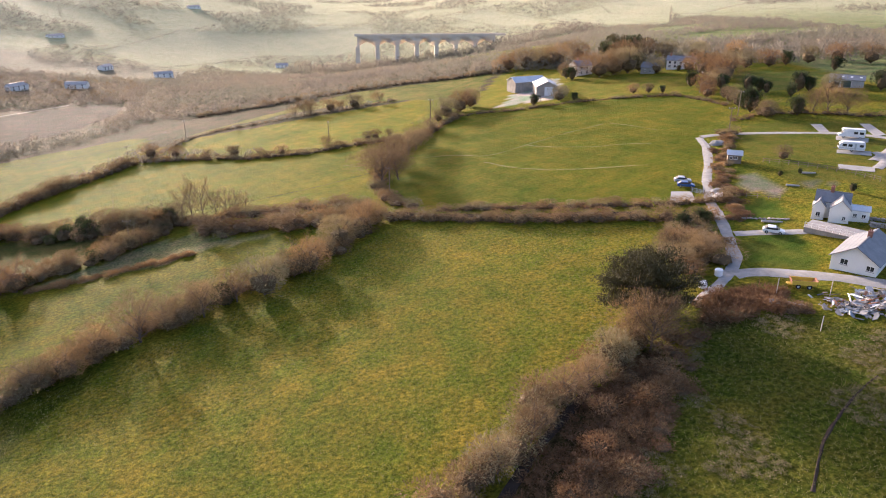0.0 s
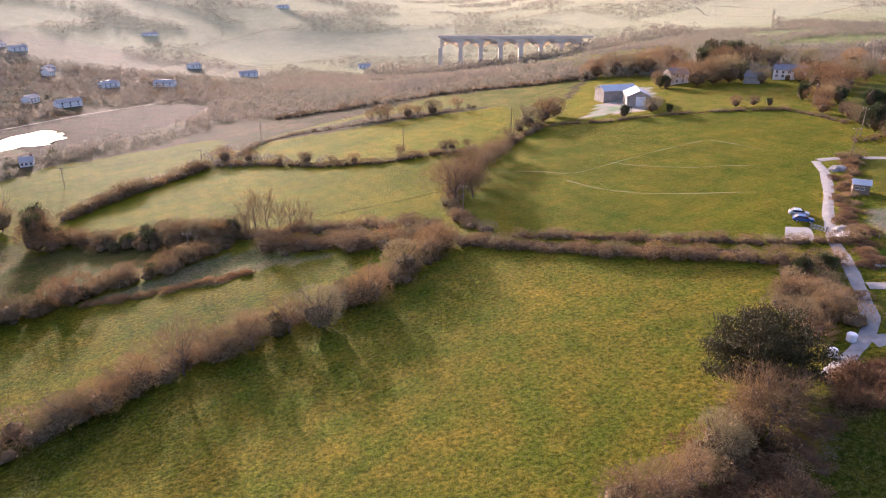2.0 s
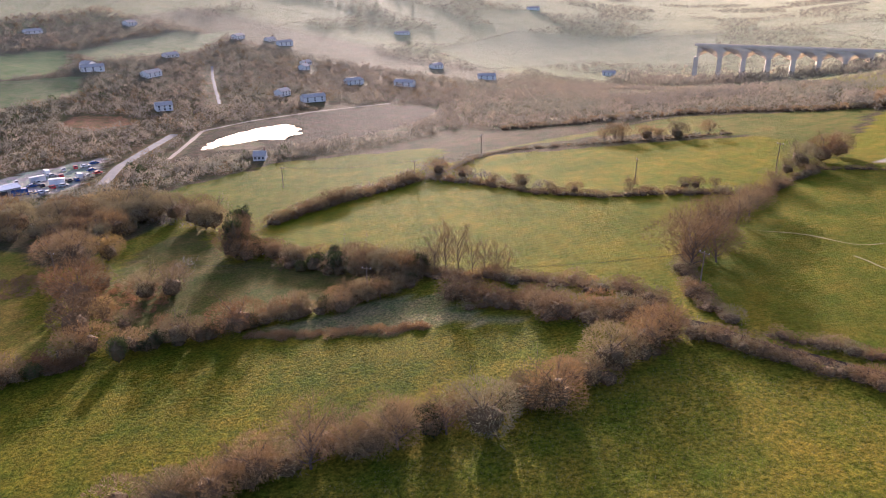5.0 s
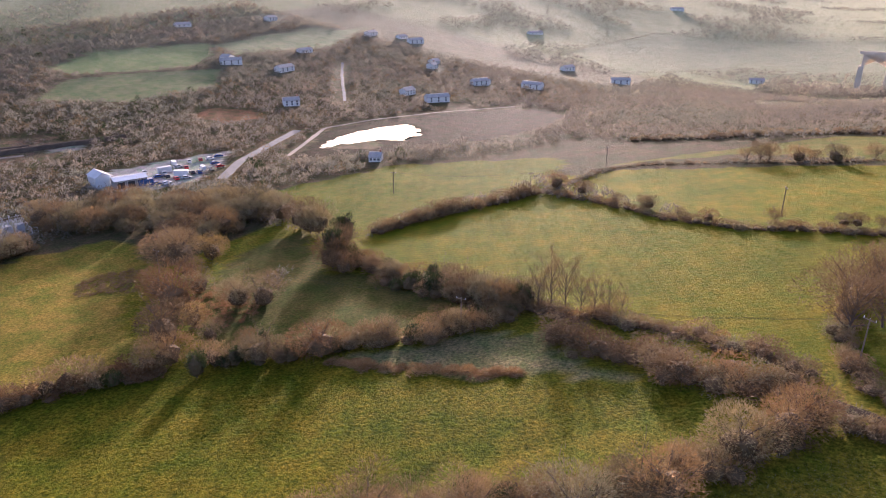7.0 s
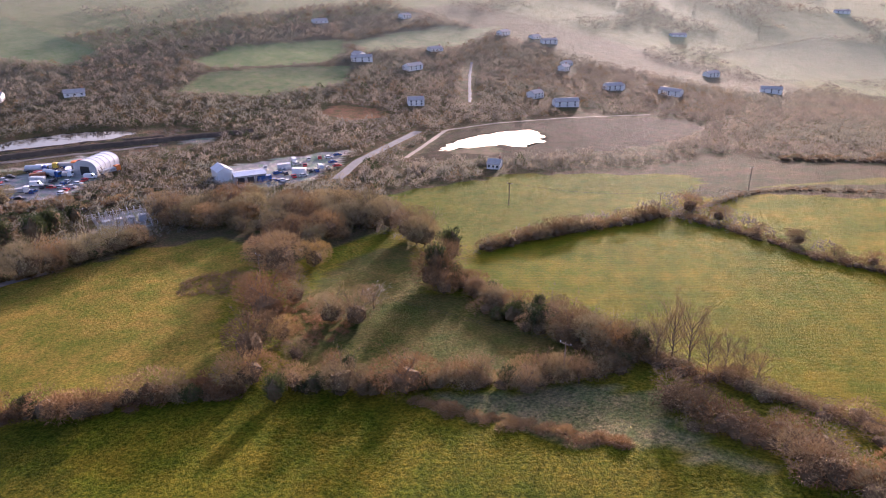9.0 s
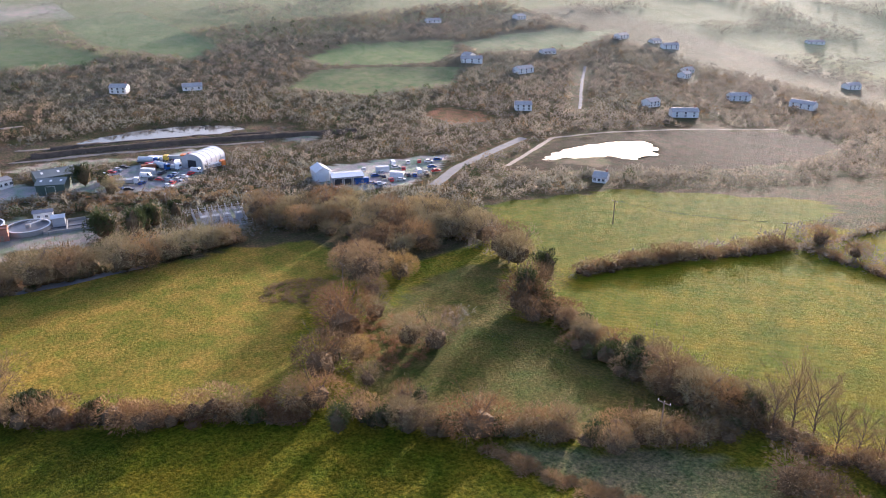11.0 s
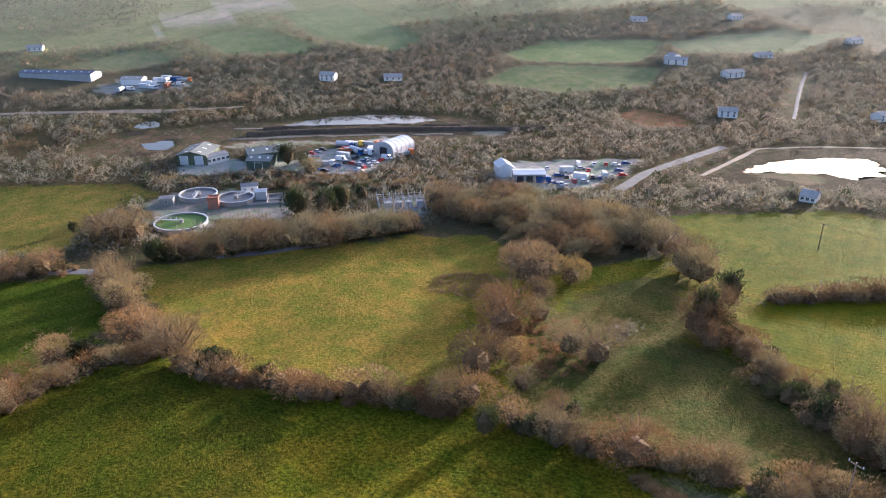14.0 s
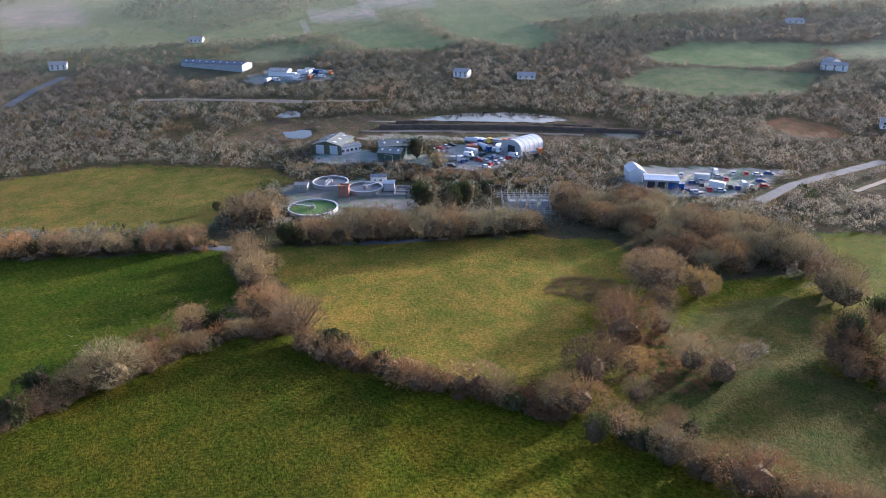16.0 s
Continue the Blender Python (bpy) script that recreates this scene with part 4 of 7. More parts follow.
# ---- lanes, tracks and water ----
def along(pts, step):
    """Points at even steps on a smooth line through pts, with the way there."""
    p = np.array(pts, float)
    d = np.r_[0, np.cumsum(np.hypot(*np.diff(p, axis=0).T))]
    s = np.arange(0, d[-1], step)
    fine = np.stack([np.interp(s, d, p[:, k]) for k in (0, 1)], 1)
    if len(fine) > 4:
        w = max(1, int(min(6, 4 / step)))
        pad = np.r_[np.repeat(fine[:1], w, 0), fine, np.repeat(fine[-1:], w, 0)]
        fine = np.stack([np.convolve(pad[:, k], np.ones(2 * w + 1) / (2 * w + 1), "valid") for k in (0, 1)], 1)
    way = np.gradient(fine, axis=0)
    return fine, way / np.maximum(np.hypot(*way.T), 1e-9)[:, None]


def strip(name, pts, width, mat, label, lift=0.06, category="road", ragged=0.12):
    p, w = along(pts, 1.2)
    rng = np.random.default_rng(len(pts) * 7 + int(abs(p[0, 0])))
    side = np.stack([-w[:, 1], w[:, 0]], 1)
    cols = []
    for k in (-1, -0.5, 0, 0.5, 1):
        r = (np.convolve(rng.standard_normal(len(p) + 4), np.ones(5) / 2.2, "valid") * ragged if abs(k) == 1 else 0)
        q = p + side * (k * width / 2 + np.sign(k) * r)[:, None] if abs(k) == 1 else p + side * k * width / 2
        cols.append(np.c_[q, rise(q[:, 0], q[:, 1]) + (lift + 0.05 if abs(k) < 1 else 0.03) + (0.03 if k == 0 else 0)])
    v = np.stack(cols, 1).reshape(-1, 3)
    f = [(r * 5 + c, r * 5 + c + 1, r * 5 + c + 6, r * 5 + c + 5) for r in range(len(p) - 1) for c in range(4)]
    return tagged(new(name, mesh_of(name, v, f, mat, smooth=True)), label, category, kind="structure")


def pool(name, poly, label):
    p, _ = along(poly + poly[:1], 1.3)
    rag = np.random.default_rng(len(poly)).normal(0, 1.0, (len(p), 2))
    p = p + (rag + np.roll(rag, 1, 0) + 0.8 * np.sin(np.arange(len(p)) * 0.9)[:, None]) / 2 * np.clip(len(p) / 90, 0.4, 1.5)
    zz = water_level(poly)
    me = mesh_of(name, np.c_[p, np.full(len(p), zz)], [tuple(range(len(p)))], M_WATER)
    return tagged(new(name, me), label, "water", kind="structure")


strip("road_lane", LANE, 2.3, M_GRAVEL, "pale gravel farm lane between hedges")
strip("road_lane", LANE_EAST, 3.6, M_GRAVEL, "pale gravel lane in front of a bungalow", 0.08)
strip("road_camp", CAMP_LOOP, 2.6, M_GRAVEL, "pale gravel loop between caravan pitches", 0.09)
strip("road_camp", CAMP_LOOP_B, 2.6, M_GRAVEL, "pale gravel loop between caravan pitches", 0.11)
strip("road_drive", DRIVE, 2.6, M_GRAVEL, "pale gravel drive to a white house", 0.1)
strip("road_camp", CAMP_ROAD, 2.8, M_GRAVEL, "pale gravel road across a camp site")
strip("path_mud", FOOTPATH, 1.7, M_MUD, "dark muddy track between hedges")
strip("path_green", GREEN_LANE_B, 2.6, M_MUD, "muddy green lane between two hedges")
strip("path_bog", BOG_TRACK, 0.3, M_MUD, "thin dark trodden track through rough grass", 0.02)
for pts in (PATH_A, PATH_B, PATH_C, PATH_D):
    strip("path_worn", pts, 0.45, M_STRAW, "pale trodden footpath in a green field", -0.015, "path", 0.12)
strip("road_valley", VALLEY_ROAD, 4.8, M_TARMAC, "grey tarmac road through the valley")
strip("road_valley", VALLEY_ROAD_C, 2.2, M_TARMAC, "grey tarmac road between wooded gardens")
for pts in (QUARRY_ROAD, QUARRY_ROAD_B, QUARRY_ROAD_C):
    strip("path_quarry", pts, 2.4, M_SAND, "pale track over brown waste ground", 0.1, "path", 0.5)
strip("path_sand", SAND_TRACK, 2.2, M_SAND, "pale sandy track beside a pond")
strip("road_far", FAR_ROAD, 6.0, M_TARMAC, "grey tarmac road far down the valley")
strip("path_quarry", QUARRY_TRACK, 4.0, M_SAND, "pale quarry track among bare trees")
strip("road_side", ROAD_SIDE, 4.5, M_TARMAC, "grey tarmac road behind a hedge")
strip("road_side", ROAD_BACK, 4.5, M_TARMAC, "grey tarmac road behind a hedge")
pool("water_pond", WATER_POND, "bright pond with a ragged shore")
pool("water_lake", WATER_LAKE, "dark lake that mirrors trees and sky")
pool("water_pool", WATER_POOL, "small bright pool in waste ground")
pool("water_pool", WATER_POOL_B, "small bright pool in waste ground")


# ---- vegetation ----
def shoots(rng, base, way, length, width):
    """One thin triangle for each shoot."""
    n = len(base)
    side = np.cross(way, rng.standard_normal((n, 3)))
    side /= np.linalg.norm(side, axis=1)[:, None] + 1e-9
    tip = base + way * length[:, None]
    return np.stack([base - side * width[:, None], base + side * width[:, None], tip], 1).reshape(-1, 3)


def lump(rng, r, h, z0=0.0, rough=0.25):
    """An uneven low dome."""
    bm = bmesh.new()
    bmesh.ops.create_icosphere(bm, subdivisions=1, radius=1)
    s = rng.uniform(0, 9, 3)
    for v in bm.verts:
        k = 1 + rough * noise.noise(Vector(v.co * 1.7) + Vector(s))
        v.co = Vector((v.co.x * r * k, v.co.y * r * k, z0 + (v.co.z * 0.5 + 0.5) * h * k))
    v = np.array([q.co for q in bm.verts])
    f = [[q.index for q in p.verts] for p in bm.faces]
    bm.free()
    return v, f


def dome_shoots(rng, n, r, h, z0, lobes, length, width, lift=0.12):
    """Shoots that coat a cluster of rounded lobes: mostly outward, a few long ones."""
    c = rng.standard_normal((lobes, 3)) * (0.34, 0.34, 0.15)
    c[0] = 0
    size = rng.uniform(0.55, 0.8, lobes)
    size[0] = 0.98
    k = rng.integers(0, lobes, n)
    way = rng.standard_normal((n, 3))
    way[:, 2] = way[:, 2] * 0.85 + 0.22
    way /= np.linalg.norm(way, axis=1)[:, None]
    depth = rng.uniform(0.55, 1.0, (n, 1)) ** 0.5
    start = (c[k] + way * size[k][:, None] * depth * 0.82) * (r, r, h * 0.5) + (0, 0, z0 + h * 0.45)
    start[:, 2] = np.maximum(start[:, 2], z0)
    d = way + (0, 0, lift) + rng.standard_normal((n, 3)) * 0.35
    d /= np.linalg.norm(d, axis=1)[:, None]
    long = rng.uniform(0.5, 1.0, n) * (1 + 0.6 * (rng.random(n) > 0.97))
    return shoots(rng, start, d, length * r * long, width * rng.uniform(0.6, 1.4, n))


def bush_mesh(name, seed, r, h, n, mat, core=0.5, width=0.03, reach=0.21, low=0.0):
    """A bush: an uneven heart, darkened for its inner shade, and a coat of shoots on several lobes."""
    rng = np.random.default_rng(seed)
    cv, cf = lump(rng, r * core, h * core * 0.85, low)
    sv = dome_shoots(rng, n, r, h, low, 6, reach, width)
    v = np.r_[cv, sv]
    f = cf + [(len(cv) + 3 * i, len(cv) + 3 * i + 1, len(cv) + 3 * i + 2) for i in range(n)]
    return mesh_of(name, v, f, [mat, M_SHADED_STEMS], [1] * len(cf) + [0] * n)


def limb(verts, faces, a, b, ra, rb, sides=4):
    a, b = np.asarray(a, float), np.asarray(b, float)
    d = (b - a) / (np.linalg.norm(b - a) + 1e-9)
    s = np.cross(d, (0.31, 0.83, 0.2))
    s /= np.linalg.norm(s)
    t = np.cross(d, s)
    k = len(verts)
    for c, r in ((a, ra), (b, rb)):
        for i in range(sides):
            q = 2 * math.pi * i / sides
            verts.append(c + r * (math.cos(q) * s + math.sin(q) * t))
    for i in range(sides):
        j = (i + 1) % sides
        faces.append((k + i, k + j, k + sides + j, k + sides + i))


def tree_meshes(seed, height, spread, trunk=0.028, nsub=900, wid=0.03, upright=0.55, first=0.22):
    """A bare tree: tapered trunk and limbs in one mesh, and a crown of fine branches and shoots."""
    rng = np.random.default_rng(seed)
    v, f, ends = [], [], []
    top = np.array([rng.normal() * 0.3, rng.normal() * 0.3, height * 0.62])
    steps = 5
    last, r0 = np.zeros(3) - (0, 0, 0.4), height * trunk
    spine = [last]
    for i in range(1, steps + 1):
        q = top * i / steps + rng.standard_normal(3) * (0.12, 0.12, 0)
        limb(v, f, last, q, r0 * (1 - 0.14 * (i - 1)), r0 * (1 - 0.14 * i), 5)
        last = q
        spine.append(q)
    for i in range(13):
        k = first + (0.95 - first) * i / 13
        o = spine[0] + (spine[-1] - spine[0]) * k
        az = i * 2.4 + rng.normal() * 0.4
        out = np.array([math.cos(az), math.sin(az), upright + 0.9 * k + rng.normal() * 0.15])
        ln = spread * (0.95 - 0.45 * abs(k - 0.45)) * rng.uniform(0.75, 1.1)
        m1 = o + out * ln * 0.45
        m2 = m1 + (out + (0, 0, 0.35) + rng.standard_normal(3) * 0.25) * ln * 0.4
        limb(v, f, o, m1, r0 * 0.45, r0 * 0.3, 4)
        limb(v, f, m1, m2, r0 * 0.3, r0 * 0.14, 3)
        ends += [(m1, out), (m2, out)]
        for _ in range(3):
            w = out + rng.standard_normal(3) * 0.55 + (0, 0, 0.3)
            m3 = m1 + (m2 - m1) * rng.random() + w * ln * 0.3
            limb(v, f, m1 + (m2 - m1) * rng.random() * 0.5, m3, r0 * 0.16, r0 * 0.06, 3)
            ends.append((m3, w))
    wood = mesh_of("trunk", v, f, M_BARK)
    pick = rng.integers(0, len(ends), nsub)
    b = np.array([ends[i][0] for i in pick]) + rng.standard_normal((nsub, 3)) * spread * 0.10
    d = np.array([ends[i][1] for i in pick]) * 0.7 + rng.standard_normal((nsub, 3)) * 0.6 + (0, 0, 0.35)
    d /= np.linalg.norm(d, axis=1)[:, None]
    sv = shoots(rng, b, d, spread * rng.uniform(0.16, 0.42, nsub), wid * rng.uniform(0.6, 1.4, nsub))
    return wood, sv


TREES = {}


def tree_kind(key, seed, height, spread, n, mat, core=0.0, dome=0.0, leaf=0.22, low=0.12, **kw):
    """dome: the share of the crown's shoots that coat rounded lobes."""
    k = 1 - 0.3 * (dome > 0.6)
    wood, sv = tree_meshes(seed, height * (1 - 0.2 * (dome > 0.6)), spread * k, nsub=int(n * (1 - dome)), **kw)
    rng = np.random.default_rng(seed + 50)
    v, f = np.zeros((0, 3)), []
    # inner lump of stems, its colour darkened for the shade within the crown
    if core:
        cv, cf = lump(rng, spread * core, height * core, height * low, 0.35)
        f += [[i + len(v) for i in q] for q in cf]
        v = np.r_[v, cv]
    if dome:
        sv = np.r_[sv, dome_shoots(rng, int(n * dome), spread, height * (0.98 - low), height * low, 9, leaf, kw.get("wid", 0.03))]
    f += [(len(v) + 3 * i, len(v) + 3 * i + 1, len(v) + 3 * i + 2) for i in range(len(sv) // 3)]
    TREES[key] = (wood, mesh_of("crown", np.r_[v, sv], f, [mat, M_SHADED_STEMS], [1] * (len(f) - len(sv) // 3) + [0] * (len(sv) // 3)))


for s in range(3):
    tree_kind(f"bare{s}", 11 + s, 8.0, 4.1, 3000, M_TWIG, dome=0.8, wid=0.02, leaf=0.22)
    tree_kind(f"round{s}", 21 + s, 7.0, 4.1, 4000, (M_TWIG, M_LICHEN, M_RUSSET)[s], core=0.48, dome=0.96, wid=0.034, upright=0.35, first=0.15, leaf=0.11, low=0.03)
    tree_kind(f"willow{s}", 31 + s, 6.0, 3.5, 3000, M_WILLOW, core=0.47, dome=0.95, wid=0.03, upright=0.5, first=0.1, leaf=0.12, low=0.0)
    tree_kind(f"poplar{s}", 41 + s, 12.5, 3.4, 2800, M_TWIG, dome=0.4, wid=0.012, trunk=0.013, upright=1.0, first=0.2, leaf=0.2)
tree_kind("catkin", 61, 6.0, 3.3, 4000, M_CATKIN, core=0.46, dome=0.95, wid=0.03, upright=0.5, first=0.1, leaf=0.14, low=0.02)
tree_kind("dead", 71, 6.5, 3.2, 420, M_DEADWOOD, dome=0.15, wid=0.02, upright=0.6, first=0.15, leaf=0.3)
tree_kind("ivy", 65, 6.5, 2.5, 3400, M_IVY, core=0.62, dome=0.9, wid=0.06, upright=0.9, first=0.1, leaf=0.16, low=0.02)


def tree(key, x, y, size, label, turn=None, group="", category="tree", tall=1.0):
    rng = np.random.default_rng(int(abs(x * 31 + y * 17)) + len(key))
    a = rng.uniform(0, 360) if turn is None else turn
    ob = empty("tree", pose(x, y, rz(x, y), 0, 0, a) @ Matrix.Diagonal((size, size, size * tall, 1)), label, category, group)
    wood, crown = TREES[key]
    child("trunk", wood, ob)
    child("crown", crown, ob)
    return ob


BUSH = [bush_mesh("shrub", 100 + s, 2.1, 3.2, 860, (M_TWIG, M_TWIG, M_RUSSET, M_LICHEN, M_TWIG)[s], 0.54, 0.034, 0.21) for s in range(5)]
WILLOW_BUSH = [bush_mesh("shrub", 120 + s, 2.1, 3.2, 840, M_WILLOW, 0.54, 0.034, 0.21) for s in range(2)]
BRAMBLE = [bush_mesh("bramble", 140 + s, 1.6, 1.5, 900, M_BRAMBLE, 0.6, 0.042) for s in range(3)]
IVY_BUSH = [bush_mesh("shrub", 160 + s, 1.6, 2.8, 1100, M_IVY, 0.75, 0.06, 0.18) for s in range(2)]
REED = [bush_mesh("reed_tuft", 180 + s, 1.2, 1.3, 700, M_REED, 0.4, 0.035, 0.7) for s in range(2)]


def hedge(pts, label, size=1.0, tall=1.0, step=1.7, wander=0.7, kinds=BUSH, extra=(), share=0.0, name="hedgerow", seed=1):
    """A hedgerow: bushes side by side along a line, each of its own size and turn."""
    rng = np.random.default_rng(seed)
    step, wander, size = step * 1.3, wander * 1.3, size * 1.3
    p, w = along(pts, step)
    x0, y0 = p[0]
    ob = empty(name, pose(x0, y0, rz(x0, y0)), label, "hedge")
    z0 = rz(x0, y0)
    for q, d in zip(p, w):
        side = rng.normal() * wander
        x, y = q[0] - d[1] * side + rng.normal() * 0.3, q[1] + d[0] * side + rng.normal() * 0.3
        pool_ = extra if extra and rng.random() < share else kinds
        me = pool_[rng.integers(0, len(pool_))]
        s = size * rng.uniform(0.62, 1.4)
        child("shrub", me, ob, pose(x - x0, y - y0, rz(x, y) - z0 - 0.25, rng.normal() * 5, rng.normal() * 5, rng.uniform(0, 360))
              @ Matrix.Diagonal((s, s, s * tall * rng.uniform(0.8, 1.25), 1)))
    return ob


hedge(HEDGE_MID, "tall bare brown hedgerow between two pastures", 1.0, 0.95, 1.1, 1.3, extra=IVY_BUSH, share=0.1, seed=3)
hedge(HEDGE_LANE_FRONT, "clipped dark brown hedge beside a green lane", 0.85, 0.8, 1.1, 0.4, seed=4)
hedge(HEDGE_LANE_REAR, "clipped dark brown hedge beside a green lane", 0.75, 0.7, 1.1, 0.35, seed=5)
hedge(HEDGE_BEND, "dark hedge bank round a curved field corner", 0.8, 0.8, 1.2, 0.4, seed=6)
hedge(HEDGE_NORTH, "low trimmed hedge bank along a field", 0.55, 0.6, 1.2, 0.3, seed=7)
hedge(HEDGE_CROSS, "low uneven hedge across a pasture", 0.75, 0.8, 1.3, 0.4, seed=8)
hedge(HEDGE_FAR, "thin low hedge along a field", 0.6, 0.7, 1.5, 0.4, seed=9)
hedge(HEDGE_TOP, "hedge along the edge of a far field", 0.9, 0.8, 1.9, 0.8, seed=10)
hedge(HEDGE_DIAG, "bushy bare hedge between two pastures", 1.15, 1.0, 1.2, 0.8, seed=11)
hedge(HEDGE_POPLAR, "tall bare hedge under slender trees", 0.9, 0.75, 1.0, 1.0, seed=12)
hedge(HEDGE_REED, "dense purple-brown thicket beside a lane", 1.2, 0.72, 0.9, 1.5, seed=13)
hedge(HEDGE_COPSE, "overgrown bare hedge beside a paddock", 1.1, 1.0, 1.2, 1.3, extra=IVY_BUSH, share=0.25, seed=14)
hedge(HEDGE_PADDOCK, "mixed overgrown hedge along a paddock", 1.0, 0.95, 1.1, 1.0, BUSH + WILLOW_BUSH, IVY_BUSH, 0.28, seed=15)
hedge(HEDGE_BRAMBLE, "reddish brown hedge of bracken and bramble", 1.25, 1.05, 0.95, 0.9, BUSH[1:3] + WILLOW_BUSH[:1] + BRAMBLE, IVY_BUSH, 0.12, seed=16)
hedge(HEDGE_LEFT, "overgrown hedge between green fields", 1.0, 1.0, 1.2, 0.8, BUSH + WILLOW_BUSH, IVY_BUSH, 0.25, seed=17)
hedge(HEDGE_SPUR, "overgrown bare hedge between fields", 1.0, 0.9, 1.3, 1.0, BUSH + WILLOW_BUSH, seed=18)
hedge(HEDGE_ROAD, "row of bare bushes beside a road", 0.8, 0.8, 1.6, 1.0, BUSH, IVY_BUSH, 0.2, seed=19)
hedge(HEDGE_BACK, "dark hedge below a row of oaks", 0.9, 0.8, 1.6, 0.6, BUSH, IVY_BUSH, 0.3, seed=20)
hedge(HEDGE_SOUTH, "bare overgrown hedge beside a muddy track", 1.05, 1.0, 1.1, 1.0, seed=21)
hedge(HEDGE_BANK, "rusty bracken and bramble bank", 1.1, 0.8, 1.0, 1.2, BRAMBLE, seed=22)
hedge(HEDGE_BANK_B, "brown bracken and scrub at a field edge", 0.8, 0.7, 1.1, 1.2, BRAMBLE + BUSH[:1], seed=27)
hedge(HEDGE_GORSE, "rusty bramble bank beside a gravel lane", 0.9, 0.8, 0.9, 0.7, BRAMBLE, seed=23)
hedge(HEDGE_SCRUB, "tangled scrub beside a lane", 1.0, 0.8, 1.6, 1.6, BUSH + BRAMBLE + WILLOW_BUSH, seed=24)
hedge(HEDGE_YARD, "low brown scrub between works buildings", 0.8, 0.7, 1.5, 3.0, BUSH + WILLOW_BUSH + BRAMBLE, IVY_BUSH, 0.1, seed=28)
hedge(HEDGE_YARD_B, "dense brown scrub beside works buildings", 0.9, 0.8, 1.5, 3.0, BUSH + WILLOW_BUSH, IVY_BUSH, 0.15, seed=29)
hedge(HEDGE_CAMP, "low hedge behind a camp site", 0.7, 0.7, 1.6, 0.5, seed=25)
hedge(HEDGE_LANEWEST, "dry grass and bramble bank along a lane", 0.8, 0.7, 0.9, 0.7, BRAMBLE + WILLOW_BUSH[:1] + REED[:1], seed=26)

# ---- single trees ----
TREE_WORDS = {
    "bare": "bare tree with grey-brown branches", "round": "round bare tree with brown twigs",
    "willow": "bare willow with straw-brown shoots", "poplar": "slender bare tree",
    "catkin": "round willow with golden catkins", "ivy": "dark ivy-clad evergreen tree",
}
WHERE = [
    (TREES_POPLAR, "in a field hedge", "slender trees in the hedge"), (TREES_COPSE, "in a hedge beside a paddock", ""), (TREES_CROSS, "in a low hedge across pasture", ""),
    (TREES_PADDOCK, "in a grazed paddock", "paddock trees"), (TREES_EAST, "along a paddock edge", ""), (TREES_WOOD, "in a small wood", "trees of the small wood"),
    (TREES_ROADSIDE, "beside a valley road", "roadside trees"), (TREES_OAK, "in a hedge between fields", ""), (TREES_ROAD, "beside a valley road", ""),
    (TREES_EVERGREEN, "near works buildings", ""), (TREES_PINESIDE, "beside a muddy track", ""), (TREES_MID, "in the hedge between pastures", ""),
    (TREES_BEND, "on a curved hedge bank", ""), (TREES_NORTH, "at a field edge", ""), (TREES_GARDEN, "in a garden", ""), (TREES_FARM, "round a farm", ""), (TREES_FARM_B, "behind a farm", ""),
]
for listed, where, group in WHERE:
    for i, (kind, x, y, size) in enumerate(listed):
        key = kind if kind in ("catkin", "ivy") else f"{kind}{(1, 0, 1, 2, 1)[i % 5] if listed in (TREES_WOOD, TREES_EAST, TREES_ROADSIDE) else i % 3}"
        tree(key, x, y, size, f"{TREE_WORDS[kind]} {where}", group=group, tall=1.35 if kind == "ivy" and listed is TREES_EAST else 1.0)

tree("dead", -128.0, 178.5, 0.95, "dead pale grey tree beside a willow clump")


def crowns(pts, where, seed, gap=7.5, low=0.42, high=0.82, kinds=("round", "round", "round", "bare", "willow", "catkin", "ivy")):
    """Rounded trees that stand out of a hedge at uneven steps."""
    rng = np.random.default_rng(seed)
    p, w = along(pts, 1.0)
    i = rng.uniform(2, gap)
    while i < len(p) - 1:
        kind = kinds[rng.integers(0, len(kinds))]
        key = kind if kind in ("catkin", "ivy") else f"{kind}{rng.integers(0, 3)}"
        x, y = p[int(i)] + rng.normal(0, 1.0, 2)
        tree(key, float(x), float(y), rng.uniform(low, high), f"{TREE_WORDS[kind]} {where}")
        i += gap * rng.uniform(0.55, 1.6)


crowns(HEDGE_PADDOCK, "in a hedge along a paddock", 71, 6.5)
crowns(HEDGE_COPSE, "in a hedge beside a paddock", 72, 6.0, 0.5, 0.9, ("round", "round", "bare", "willow", "ivy"))
crowns(HEDGE_LEFT, "in a hedge between green fields", 73, 7.5, 0.5, 0.9)
crowns(HEDGE_SPUR, "in a hedge between fields", 74, 6.5, 0.6, 1.0, ("round", "round", "willow"))
crowns(HEDGE_BRAMBLE, "in a bracken hedge", 75, 11.0, 0.35, 0.6, ("round", "willow", "ivy", "bare"))
crowns(HEDGE_MID, "in the hedge between pastures", 76, 9.0, 0.45, 0.85, ("round", "bare", "bare", "willow"))
crowns(HEDGE_REED, "in a thicket beside a lane", 77, 9.0, 0.3, 0.5, ("round", "bare", "willow"))
crowns(HEDGE_ROAD, "beside a valley road", 78, 8.0, 0.6, 0.95, ("round", "round", "ivy"))


